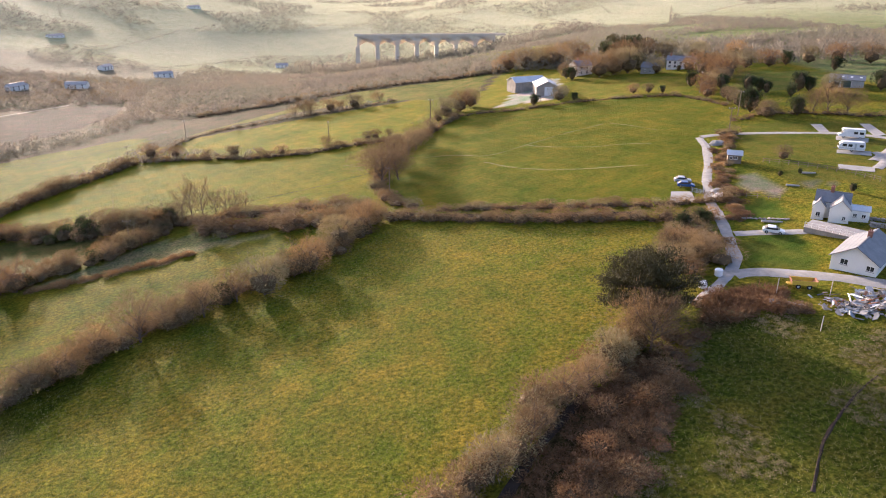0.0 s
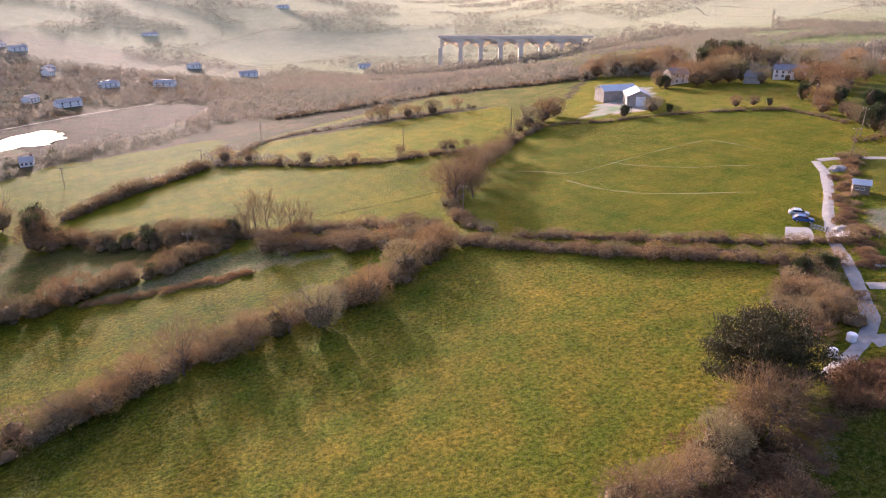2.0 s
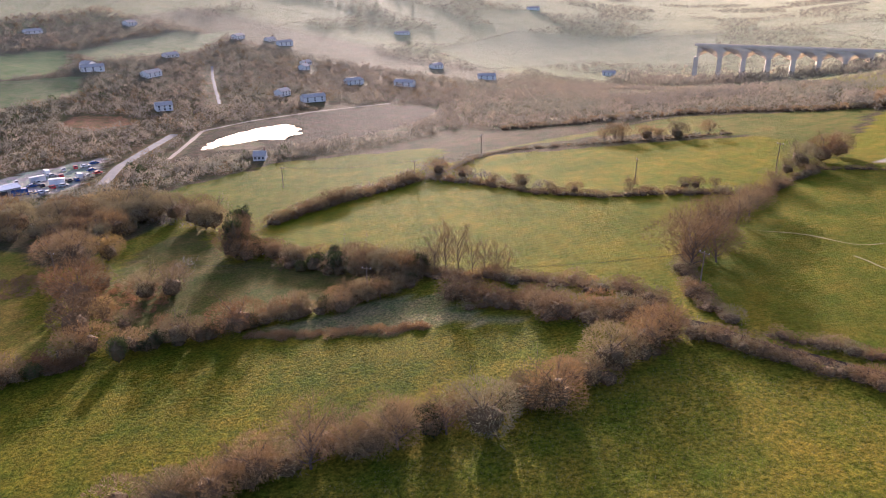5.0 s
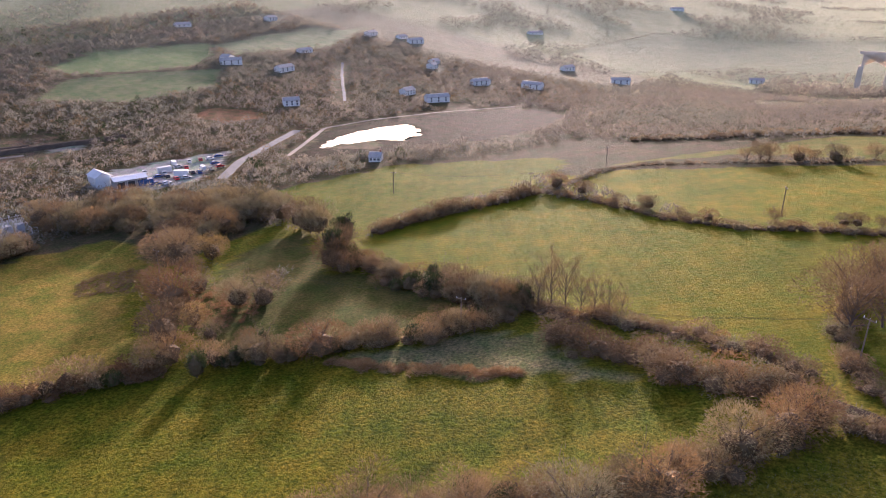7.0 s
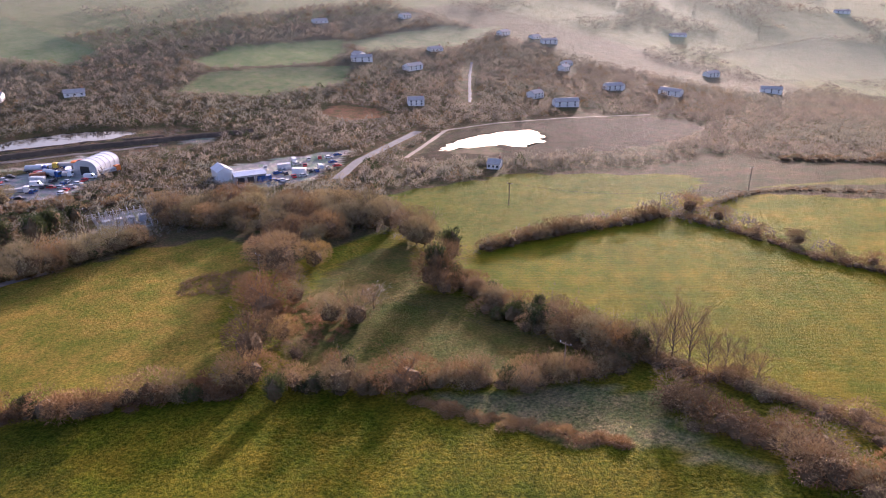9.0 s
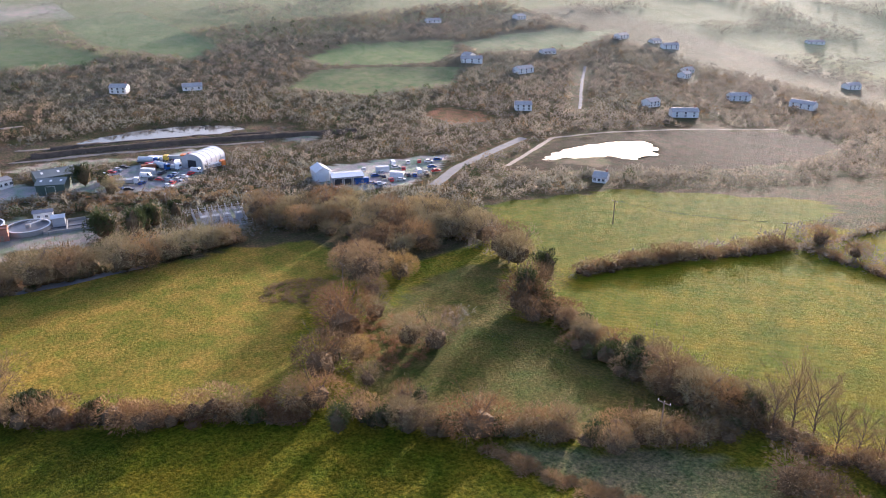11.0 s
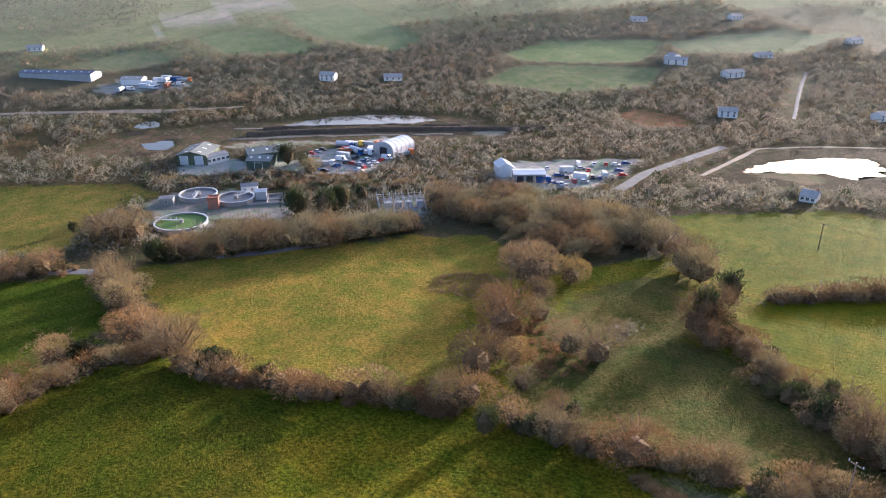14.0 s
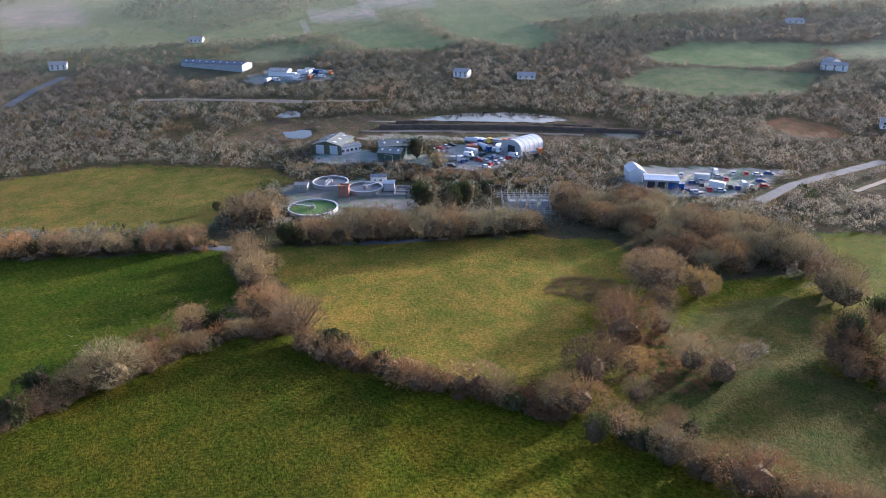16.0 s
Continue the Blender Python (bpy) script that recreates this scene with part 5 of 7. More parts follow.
def pine(x, y):
    """A broad dark pine: leaning trunk, spreading limbs, flat pads of needles."""
    rng = np.random.default_rng(5)
    ob = empty("pine_tree", pose(x, y, rz(x, y)), "broad dark green pine with a flat spreading crown", "tree")
    v, f, pads = [], [], []
    last = np.array([0, 0, -0.5])
    for i in range(1, 7):
        q = np.array([0.25 * i + rng.normal() * 0.15, 0.1 * i, 1.35 * i])
        limb(v, f, last, q, 0.5 - 0.05 * i, 0.45 - 0.05 * i, 8)
        last = q
    for i in range(34):
        k = 0.12 + 0.88 * (i / 34)
        o = np.array([1.5 * k, 0.6 * k, 8.0 * k])
        a = i * 2.39996
        reach = 8.6 * (1 - 0.55 * k ** 2.2) * rng.uniform(0.7, 1.0)
        e = o + np.array([math.cos(a) * reach, math.sin(a) * reach, 0.5 + (1.6 + 1.4 * k) * rng.uniform(0.5, 1.1)])
        m = (o + e) / 2 + (0, 0, -0.2)
        limb(v, f, o, m, 0.17, 0.11, 4)
        limb(v, f, m, e, 0.11, 0.05, 4)
        for t in (0.35, 0.5, 0.62, 0.74, 0.86, 0.96, 1.04):
            pads.append(o + (e - o) * t + rng.standard_normal(3) * (0.5, 0.5, 0.25))
    child("trunk", mesh_of("trunk", v, f, M_BARK), ob)
    pads = np.array(pads)
    n = 30000
    c = pads[rng.integers(0, len(pads), n)] + rng.standard_normal((n, 3)) * (0.75, 0.75, 0.34)
    d = rng.standard_normal((n, 3)) * 0.55 + (0, 0, 0.75)
    d /= np.linalg.norm(d, axis=1)[:, None]
    sv = shoots(rng, c, d, rng.uniform(0.25, 0.55, n), rng.uniform(0.06, 0.12, n))
    child("crown", mesh_of("crown", sv, np.arange(3 * n).reshape(-1, 3).tolist(), M_PINE), ob)


pine(PINE_AT[0][0] + 0.5, PINE_AT[0][1] + 3)


# ---- far woods: one mesh of many crowns ----
OPEN = [a for a, *_ in SWARD] + [WATER_POND, WATER_LAKE, WATER_POOL, WATER_POOL_B]
ROUTES = [(QUARRY_ROAD, 4), (QUARRY_ROAD_B, 4), (QUARRY_ROAD_C, 5), (VALLEY_ROAD, 6), (VALLEY_ROAD_C, 7), (SAND_TRACK, 5), (FAR_ROAD, 8), (QUARRY_TRACK, 6), (ROAD_SIDE, 6), (ROAD_BACK, 6), (LANE, 9), (CAMP_ROAD, 6)]


def clear_spots(px, py, margin=0.0):
    keep = np.ones(px.shape, bool)
    for poly in OPEN:
        keep &= ~inside(px, py, poly)
        for a, b in ((margin, 0), (-margin, 0), (0, margin), (0, -margin)):
            if margin:
                keep &= ~inside(px + a, py + b, poly)
    for pts, gap in ROUTES:
        keep &= segment_gap(px, py, pts) > gap
    for x, y, *_ in FAR_HOUSES:
        keep &= np.hypot(px - x, py - y) > 10
    for x, y, *_ in (AT_BARN, AT_FARMHOUSE, AT_LONGHOUSE, AT_COTTAGE, AT_GREYSHED):
        keep &= np.hypot(px - x, py - y + 6) > 16
    for x, y, *_ in (AT_DEPOT, AT_DEPOT_B):
        keep &= np.hypot(px - x, py - y) > 28
    return keep


def wood(label, px, py, size, mat, seed, tall=1.0, n=44, thick=0.032):
    """Many bare crowns in one mesh, each an open dome of shoots."""
    rng = np.random.default_rng(seed)
    c = len(px)
    s = (size * rng.uniform(0.6, 1.35, c)).repeat(n)
    h = s * 1.45 * tall * rng.uniform(0.75, 1.2, c).repeat(n)
    way = rng.standard_normal((c * n, 3))
    way[:, 2] = np.abs(way[:, 2])
    way /= np.linalg.norm(way, axis=1)[:, None]
    lobe = 1 + 0.22 * np.sin(way[:, 0] * 5 + rng.uniform(0, 6, c).repeat(n)) * np.cos(way[:, 1] * 4 + rng.uniform(0, 6, c).repeat(n))
    k = rng.uniform(0.45, 1.0, c * n) ** 0.5 * lobe
    st = way * np.stack([s * 0.46 * k, s * 0.46 * k, h * 0.46 * k], 1) + np.stack([px, py, rise(px, py)], 1).repeat(n, 0)
    d = way + (0, 0, 0.3) + rng.standard_normal((c * n, 3)) * 0.5
    d /= np.linalg.norm(d, axis=1)[:, None]
    sv = shoots(rng, st, d, s * rng.uniform(0.1, 0.22, c * n), thick * s * rng.uniform(0.6, 1.5, c * n))
    me = mesh_of("wood", sv, np.arange(3 * c * n).reshape(-1, 3).tolist(), mat)
    return tagged(new("wood", me), label, "trees", kind="stuff")


def scatter(x0, x1, y0, y1, gap, seed):
    rng = np.random.default_rng(seed)
    gx, gy = np.meshgrid(np.arange(x0, x1, gap), np.arange(y0, y1, gap))
    return gx.ravel() + rng.uniform(-0.45, 0.45, gx.size) * gap, gy.ravel() + rng.uniform(-0.45, 0.45, gx.size) * gap


def near_fields(px, py):
    return (np.hypot(px + 24, py - 92) < 225) | (px > -178) & (np.hypot(px, py - 116) < 232) | (px > 60) & (py < 300)


def gaps(px, py, scale, level, seed):
    v = np.array([noise.noise(Vector((x * scale, y * scale, seed))) for x, y in zip(px, py)])
    return v > level


def plant():
    px, py = scatter(-600, -175, -190, 640, 5.2, 1)
    k = clear_spots(px, py, 2.5) & ~near_fields(px, py) & gaps(px, py, 0.012, -0.55, 1.0)
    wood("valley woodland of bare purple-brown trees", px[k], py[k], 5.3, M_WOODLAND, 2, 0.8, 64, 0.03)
    px, py = scatter(-590, -175, -190, 620, 13, 4)
    k = clear_spots(px, py, 3.0) & ~near_fields(px, py) & gaps(px, py, 0.02, -0.05, 6.0)
    wood("pale willow scrub in the valley woods", px[k], py[k], 5.8, M_WILLOW, 5, 0.95, 80, 0.022)
    px, py = scatter(-590, -175, -190, 420, 21, 5)
    k = clear_spots(px, py, 3.0) & ~near_fields(px, py) & gaps(px, py, 0.012, 0.12, 3.0)
    wood("dark evergreens among the valley woods", px[k], py[k], 4.6, M_IVY, 9, 1.3, 90, 0.05)
    px, py = scatter(-175, 330, 300, 900, 5.8, 3)
    k = clear_spots(px, py, 2.5) & ~near_fields(px, py) & ((py > 400) | (px > 20) & (py > 345)) & gaps(px, py, 0.010, -0.3, 3.0) & (py < 560 + 1.2 * np.abs(px - 60))
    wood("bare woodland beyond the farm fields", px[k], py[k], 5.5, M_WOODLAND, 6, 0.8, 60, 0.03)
    px, py = scatter(-230, 60, 225, 430, 4.6, 21)
    k = clear_spots(px, py, 1.5) & near_fields(px, py) & (np.hypot(px, py - 116) > 130) & (px < -90 + 0.9 * (py - 225)) & gaps(px, py, 0.03, -0.25, 4.0)
    wood("brown scrub between the fields and the valley", px[k], py[k], 4.0, M_WOODLAND, 22, 0.85, 60)
    px, py = scatter(-230, -125, 275, 410, 5.5, 23)
    k = inside(px, py, AREA_GARDENS) & (np.hypot(px + 197, py - 316) > 7)
    wood("garden trees and scrub below the pond", px[k], py[k], 4.6, M_WOODLAND, 24, 0.8, 60)
    px, py = scatter(-415, -325, 55, 275, 4.0, 29)
    k = inside(px, py, AREA_QUARRY) & gaps(px, py, 0.05, 0.12, 7.0)
    for poly in (WATER_LAKE, WATER_POOL, AREA_SCRAPE, AREA_SCRAPE_B, AREA_YARD_B):
        k &= ~inside(px, py, poly) & (segment_gap(px, py, poly + poly[:1]) > 3)
    wood("low dark heather on waste ground", px[k], py[k], 2.4, M_WOODLAND, 30, 0.5, 40, 0.04)
    px, py = scatter(-90, 240, 745, 842, 8.0, 27)
    k = (np.abs(py - 822) > 9) & gaps(px, py, 0.02, -0.4, 5.0)
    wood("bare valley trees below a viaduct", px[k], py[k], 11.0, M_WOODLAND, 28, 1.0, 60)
    px, py = scatter(60, 290, 290, 430, 6.5, 25)
    k = clear_spots(px, py, 2.0) & (py > 352 - 0.25 * (px - 60)) & (py < 425) & ((px > 100) | (py > 372)) & gaps(px, py, 0.03, -0.35, 2.0)
    wood("tall bare trees round a farm", px[k], py[k], 7.4, M_WOODLAND, 26, 1.0, 90, 0.026)
    px, py = scatter(80, 190, 395, 495, 6.0, 15)
    k = inside(px, py, CONIFERS)
    wood("dark stand of tall conifers behind a farm", px[k], py[k], 6.0, M_PINE, 16, 1.7, 160, 0.05)
    px, py = scatter(-1100, 500, -500, 1700, 8.0, 7)
    k = clear_spots(px, py, 4.0) & ((px < -560) | (py > 700) | (px > 240) & (py > 250)) & gaps(px, py, 0.009, np.where((py > 820) & (np.abs(px - 60) < 260) & (py < 1150), -0.3, 0.05), 9.0)
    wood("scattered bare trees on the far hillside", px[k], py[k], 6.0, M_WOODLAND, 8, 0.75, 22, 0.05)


plant()


def copse():
    xs, ys = [p[0] for p in COPSE], [p[1] for p in COPSE]
    px, py = scatter(min(xs), max(xs), min(ys), max(ys), 9.5, 33)
    k = inside(px, py, COPSE)
    for i, (x, y) in enumerate(zip(px[k], py[k])):
        tree(f"{'willow' if i % 5 == 0 else 'round'}{(1, 0, 1, 1)[i % 4]}", float(x), float(y), 0.85 + 0.22 * math.sin(i * 2.3), "round bare tree with brown twigs in a small wood", group="trees of the small wood")


copse()


def field_edges():
    """Low far hedges round the hillside fields, in one mesh."""
    xs, ys = [], []
    for a in (AREA_HILL_A, AREA_HILL_B, AREA_HILL_C, AREA_HILL_D, AREA_HILL_E, AREA_HILL_F, AREA_HILL_G, AREA_HILL_H, AREA_HILL_I, AREA_HILL_J, AREA_HILL_K, AREA_HILL_L, AREA_HILL_N):
        p, _ = along(a + a[:1], 3.2)
        xs.append(p[:, 0])
        ys.append(p[:, 1])
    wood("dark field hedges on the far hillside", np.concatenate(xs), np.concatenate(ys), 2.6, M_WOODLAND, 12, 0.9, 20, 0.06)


def hill_hedges():
    """Old field hedges over the far slopes: an uneven net, with gaps."""
    rng = np.random.default_rng(77)
    xs, ys = np.arange(-1150, 560, 105.0), np.arange(-450, 1500, 85.0)
    gx, gy = np.meshgrid(xs, ys)
    gx, gy = gx + rng.uniform(-32, 32, gx.shape), gy + rng.uniform(-26, 26, gy.shape)
    px, py = [], []
    for i in range(gx.shape[0]):
        for j in range(gx.shape[1]):
            for a, b in ((i + 1, j), (i, j + 1)):
                if a < gx.shape[0] and b < gx.shape[1] and rng.random() < 0.72:
                    t = np.arange(0, 1, 0.05)
                    px.append(gx[i, j] + (gx[a, b] - gx[i, j]) * t + rng.normal(0, 0.7, 20))
                    py.append(gy[i, j] + (gy[a, b] - gy[i, j]) * t + rng.normal(0, 0.7, 20))
    px, py = np.concatenate(px), np.concatenate(py)
    k = clear_spots(px, py) & ((px < -545) | (py > 720) & (px < 130) | (px > 240) & (py > 480))
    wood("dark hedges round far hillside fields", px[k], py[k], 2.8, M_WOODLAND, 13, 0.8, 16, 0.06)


field_edges()
hill_hedges()

# ---- buildings ----
def slab(bm, x0, x1, y0, y1, z0, z1, bevel=0.0):
    """A box between two corners, its edges rounded."""
    r = bmesh.ops.create_cube(bm, size=1, matrix=Matrix.LocRotScale(((x0 + x1) / 2, (y0 + y1) / 2, (z0 + z1) / 2), None, (x1 - x0, y1 - y0, z1 - z0)))
    if bevel:
        es = list({e for v in r["verts"] for e in v.link_edges})
        bmesh.ops.bevel(bm, geom=es, offset=bevel, segments=2, affect="EDGES")
    return r["verts"]


def prism(bm, profile, y0, y1):
    """A profile in x and z, drawn out along y."""
    a = [bm.verts.new((x, y0, z)) for x, z in profile]
    b = [bm.verts.new((x, y1, z)) for x, z in profile]
    n = len(profile)
    bm.faces.new(a)
    bm.faces.new(b[::-1])
    for i in range(n):
        bm.faces.new((a[(i + 1) % n], a[i], b[i], b[(i + 1) % n]))
    bmesh.ops.recalc_face_normals(bm, faces=bm.faces[:])


def boxes(name, parent, mat, items, label="", bevel=0.02):
    bm = bmesh.new()
    for it in items:
        slab(bm, *it, bevel)
    return part(name, bm, mat, parent, label)


def window(parent, face, u, z, w, h, width, depth, name="window", frame_mat=None):
    """A window on one face of a house: frame of four bars and a cross bar, a pane set back, a sill."""
    ob = new(name)
    ob.parent = parent
    turn = {"front": (u, 0, 0), "back": (-u, depth, 180), "left": (-width / 2, depth / 2 - u, -90), "right": (width / 2, depth / 2 + u, 90)}[face]
    ob.matrix_basis = pose(turn[0], turn[1], z, 0, 0, turn[2])
    fm = frame_mat or M_WHITE
    b = 0.09
    boxes("frame", ob, fm, [(-w / 2, w / 2, -0.06, 0.05, 0, b), (-w / 2, w / 2, -0.06, 0.05, h - b, h), (-w / 2, -w / 2 + b, -0.06, 0.05, b, h - b),
                            (w / 2 - b, w / 2, -0.06, 0.05, b, h - b), (-0.035, 0.035, -0.05, 0.04, b, h - b)], "", 0)
    boxes("pane", ob, M_GLASS, [(-w / 2 + b, w / 2 - b, -0.025, 0.03, b, h - b)], "dark window glass", 0)
    boxes("sill", ob, M_STONE, [(-w / 2 - 0.08, w / 2 + 0.08, -0.14, 0.0, -0.08, -0.005)], "", 0)
    return ob


def gabled(name, site, depth, eave, ridge, label, category="house", along_x=True, wall=M_WHITE, roof=M_SLATE, openings=(), chimneys=(), doors=(), over=0.3, sink=1.2, group="", lights=0, sub=1.0):
    """A house or shed with a pitched roof. The front edge runs along x; the ground floor goes back along y."""
    x, y, turn, width = site
    width *= sub
    z = min(rz(x, y), rz(x - depth * math.sin(radians(turn)), y + depth * math.cos(radians(turn)))) + 0.15
    z = max(z, rz(x, y))
    ob = empty(name, pose(x, y, z, 0, 0, turn), label, category, group)
    bm = bmesh.new()
    w, t = width / 2, 0.16
    if along_x:
        prism(bm, [(0, -sink), (depth, -sink), (depth, eave), (depth / 2, ridge), (0, eave)], -w, w)
        bmesh.ops.rotate(bm, verts=bm.verts, cent=(0, 0, 0), matrix=Matrix.Rotation(radians(90), 3, "Z"))
    else:
        prism(bm, [(-w, -sink), (w, -sink), (w, eave), (0, ridge), (-w, eave)], 0, depth)
    part("wall", bm, wall, ob)
    half = depth / 2 if along_x else w
    rise_, run = ridge - eave, half
    slope = math.atan2(rise_, run)
    ln = math.hypot(rise_, run) + over
    rob = new("roof")
    rob.parent = ob
    for k, s in enumerate((-1, 1)):
        bm = bmesh.new()
        size = (width if along_x else depth) + 2 * over
        rows = max(2, int(ln / 0.9))
        top = [q for r in range(rows, 0, -1) for q in ((ln * r / rows, t - 0.02), (ln * (r - 1) / rows, t + 0.012))]
        prism(bm, [(0, 0.02), (ln, 0.02)] + top, -size / 2, size / 2)   # courses that overlap
        p = part("slope", bm, roof, rob)
        if along_x:
            m = pose(0, depth / 2, ridge) @ pose(0, 0, 0, 0, 0, 90 * s) @ pose(0, 0, 0, 0, math.degrees(slope), 0)
        else:
            m = pose(0, depth / 2, ridge) @ pose(0, 0, 0, 0, 0, 0 if s > 0 else 180) @ pose(0, 0, 0, 0, math.degrees(slope), 0)
        p.matrix_basis = m
        for i in range(lights):
            q = boxes("skylight", rob, M_WHITE, [(ln * 0.3, ln * 0.55, (i + 0.5) / lights * size - size / 2 - 0.45, (i + 0.5) / lights * size - size / 2 + 0.45, t + 0.02, t + 0.06)], "pale skylight", 0)
            q.matrix_basis = m
    bm = bmesh.new()
    size = (width if along_x else depth) / 2 + over
    slab(bm, *((-size, size, depth / 2 - 0.14, depth / 2 + 0.14) if along_x else (-0.14, 0.14, depth / 2 - size, depth / 2 + size)), ridge + 0.06, ridge + 0.24, 0.03)
    part("ridge_tiles", bm, roof, rob)
    for face, u, zz, ww, hh in openings:
        window(ob, face, u, zz, ww, hh, width, depth)
    for face, u, zz, ww, hh, mat in doors:
        d = new("door")
        d.parent = ob
        turn_ = {"front": (u, 0, 0), "left": (-w, depth / 2 - u, -90), "right": (w, depth / 2 + u, 90), "back": (-u, depth, 180)}[face]
        d.matrix_basis = pose(turn_[0], turn_[1], zz, 0, 0, turn_[2])
        boxes("leaf", d, mat, [(-ww / 2, ww / 2, -0.06, 0.04, 0, hh)], "", 0)
        boxes("frame", d, M_WHITE, [(-ww / 2 - 0.1, -ww / 2, -0.08, 0.04, 0, hh + 0.1), (ww / 2, ww / 2 + 0.1, -0.08, 0.04, 0, hh + 0.1), (-ww / 2, ww / 2, -0.08, 0.04, hh, hh + 0.1)], "", 0)
    for cx, cy in chimneys:
        c = new("chimney")
        c.parent = ob
        c.matrix_basis = pose(cx, cy, ridge - 0.5)
        boxes("chimney", c, M_BRICK, [(-0.35, 0.35, -0.35, 0.35, 0, 1.5), (-0.42, 0.42, -0.42, 0.42, 1.5, 1.65)])
        bm = bmesh.new()
        for dx in (-0.17, 0.17):
            bmesh.ops.create_cone(bm, cap_ends=True, segments=8, radius1=0.13, radius2=0.1, depth=0.4, matrix=Matrix.Translation((dx, 0, 1.85)))
        part("pot", bm, M_BRICK, c, "clay chimney pot")
    return ob


M_BRICK = worn("brick", (0.22, 0.10, 0.07), (0.38, 0.19, 0.13), 2.0, 0.85)
M_GREENCLAD = worn("green_cladding", (0.05, 0.075, 0.06), (0.10, 0.13, 0.10), 0.8, 0.5)
M_OLIVE = worn("olive_cladding", (0.075, 0.09, 0.055), (0.12, 0.135, 0.08), 0.8, 0.5)
M_ROOFGREEN = worn("grey_green_roof", (0.13, 0.145, 0.13), (0.22, 0.235, 0.215), 0.6, 0.6, 0.3)
M_PALEROOF = worn("pale_slate", (0.27, 0.255, 0.235), (0.43, 0.41, 0.375), 1.2, 0.6, 0.4)
M_BLUEROOF = worn("blue_grey_roof", (0.10, 0.12, 0.155), (0.17, 0.195, 0.235), 0.6, 0.85, 0.15)
M_SHEET = worn("sheet_metal", (0.42, 0.44, 0.46), (0.6, 0.62, 0.64), 0.6, 0.45, 0.5)
M_RUST = worn("rusty_iron", (0.2, 0.08, 0.04), (0.36, 0.16, 0.08), 2.0, 0.8)
M_RED = worn("red_paint", (0.5, 0.03, 0.025), (0.62, 0.05, 0.04), 0.5, 0.3, 0.5)
M_BLUE = worn("blue_paint", (0.02, 0.06, 0.2), (0.03, 0.1, 0.3), 0.5, 0.25, 0.5)
M_SILVER = worn("silver_paint", (0.4, 0.41, 0.42), (0.52, 0.53, 0.54), 0.5, 0.3, 0.5)
M_BLACK = worn("black_paint", (0.02, 0.02, 0.022), (0.045, 0.045, 0.05), 0.5, 0.3, 0.5)
M_ORANGE = worn("orange_paint", (0.55, 0.16, 0.03), (0.7, 0.24, 0.06), 0.5, 0.4)
M_YELLOW = worn("yellow_paint", (0.6, 0.4, 0.04), (0.7, 0.5, 0.08), 0.5, 0.4)
M_TYRE = worn("tyre", (0.015, 0.015, 0.015), (0.035, 0.035, 0.035), 2.0, 0.85)
M_CARWHITE = worn("white_paint", (0.7, 0.71, 0.72), (0.8, 0.8, 0.8), 0.5, 0.25, 0.5)
M_ALGAE = worn("algae", (0.05, 0.11, 0.015), (0.1, 0.18, 0.03), 1.0, 0.7)
M_SLUDGE = worn("sludge", (0.05, 0.05, 0.055), (0.1, 0.1, 0.11), 0.6, 0.35, 0.5)

gabled("bungalow", AT_BUNGALOW, 12.0, 2.4, 4.7, "white rendered bungalow with a grey slate gable roof beside a lane", along_x=False, over=0.5,
       openings=[("front", -1.6, 1.0, 1.3, 1.1), ("front", 2.6, 0.9, 1.3, 1.0), ("left", 1.0, 0.9, 1.4, 1.1), ("left", -3.0, 0.9, 1.4, 1.1), ("right", 2.0, 0.9, 1.4, 1.1)],
       doors=[("left", 4.6, 0.0, 2.4, 2.1, M_WOOD)], chimneys=[(0.0, 7.0)])
gabled("house", (90.9, 119.2, -35, 6.4), 4.2, 3.3, 5.0, "white two-storey house with a dark slate roof and brick chimney", over=0.2,
       openings=[("left", 0.0, 2.3, 0.7, 0.8), ("back", 1.5, 0.8, 1.0, 1.1)], chimneys=[(-0.4, 2.1)])
gabled("house_wing", (90.6, 115.9, -35, 3.7), 5.4, 2.9, 4.6, "white gabled house wing with a pale grey slate roof", along_x=False, over=0.2, roof=M_PALEROOF,
       openings=[("front", 0.9, 0.6, 0.7, 0.9), ("left", -1.4, 0.5, 0.8, 1.3), ("left", -0.3, 0.5, 0.8, 1.3), ("left", 1.1, 1.7, 0.7, 0.8)])
gabled("house_wing", (88.2, 119.3, -35, 2.3), 2.8, 2.8, 4.1, "small white house wing with a dark slate roof", along_x=False, over=0.15, openings=[("front", 0.0, 0.6, 0.9, 1.0), ("left", 0.0, 1.8, 0.6, 0.7)])
gabled("house_wing", (94.6, 115.3, -35, 3.6), 3.8, 2.2, 2.7, "low white house extension with a pale metal roof", over=0.15,
       openings=[("front", -0.8, 0.8, 0.8, 0.8), ("front", 0.8, 0.8, 0.8, 0.8)], roof=M_SHEET)
gabled("barn", AT_BARN, 13.0, 3.9, 6.2, "stone-grey farm barn with a pale metal roof", "barn", along_x=False, wall=M_STONE, roof=M_SHEET, sub=1.2, doors=[("front", 0.6, 0, 3.6, 3.8, M_CARWHITE)])
gabled("barn", (AT_BARN[0] - 3, AT_BARN[1] + 20, 15, 16.0), 9.0, 4.0, 5.8, "long low farm shed with a grey roof", "barn", wall=M_STONE, roof=M_SHEET)
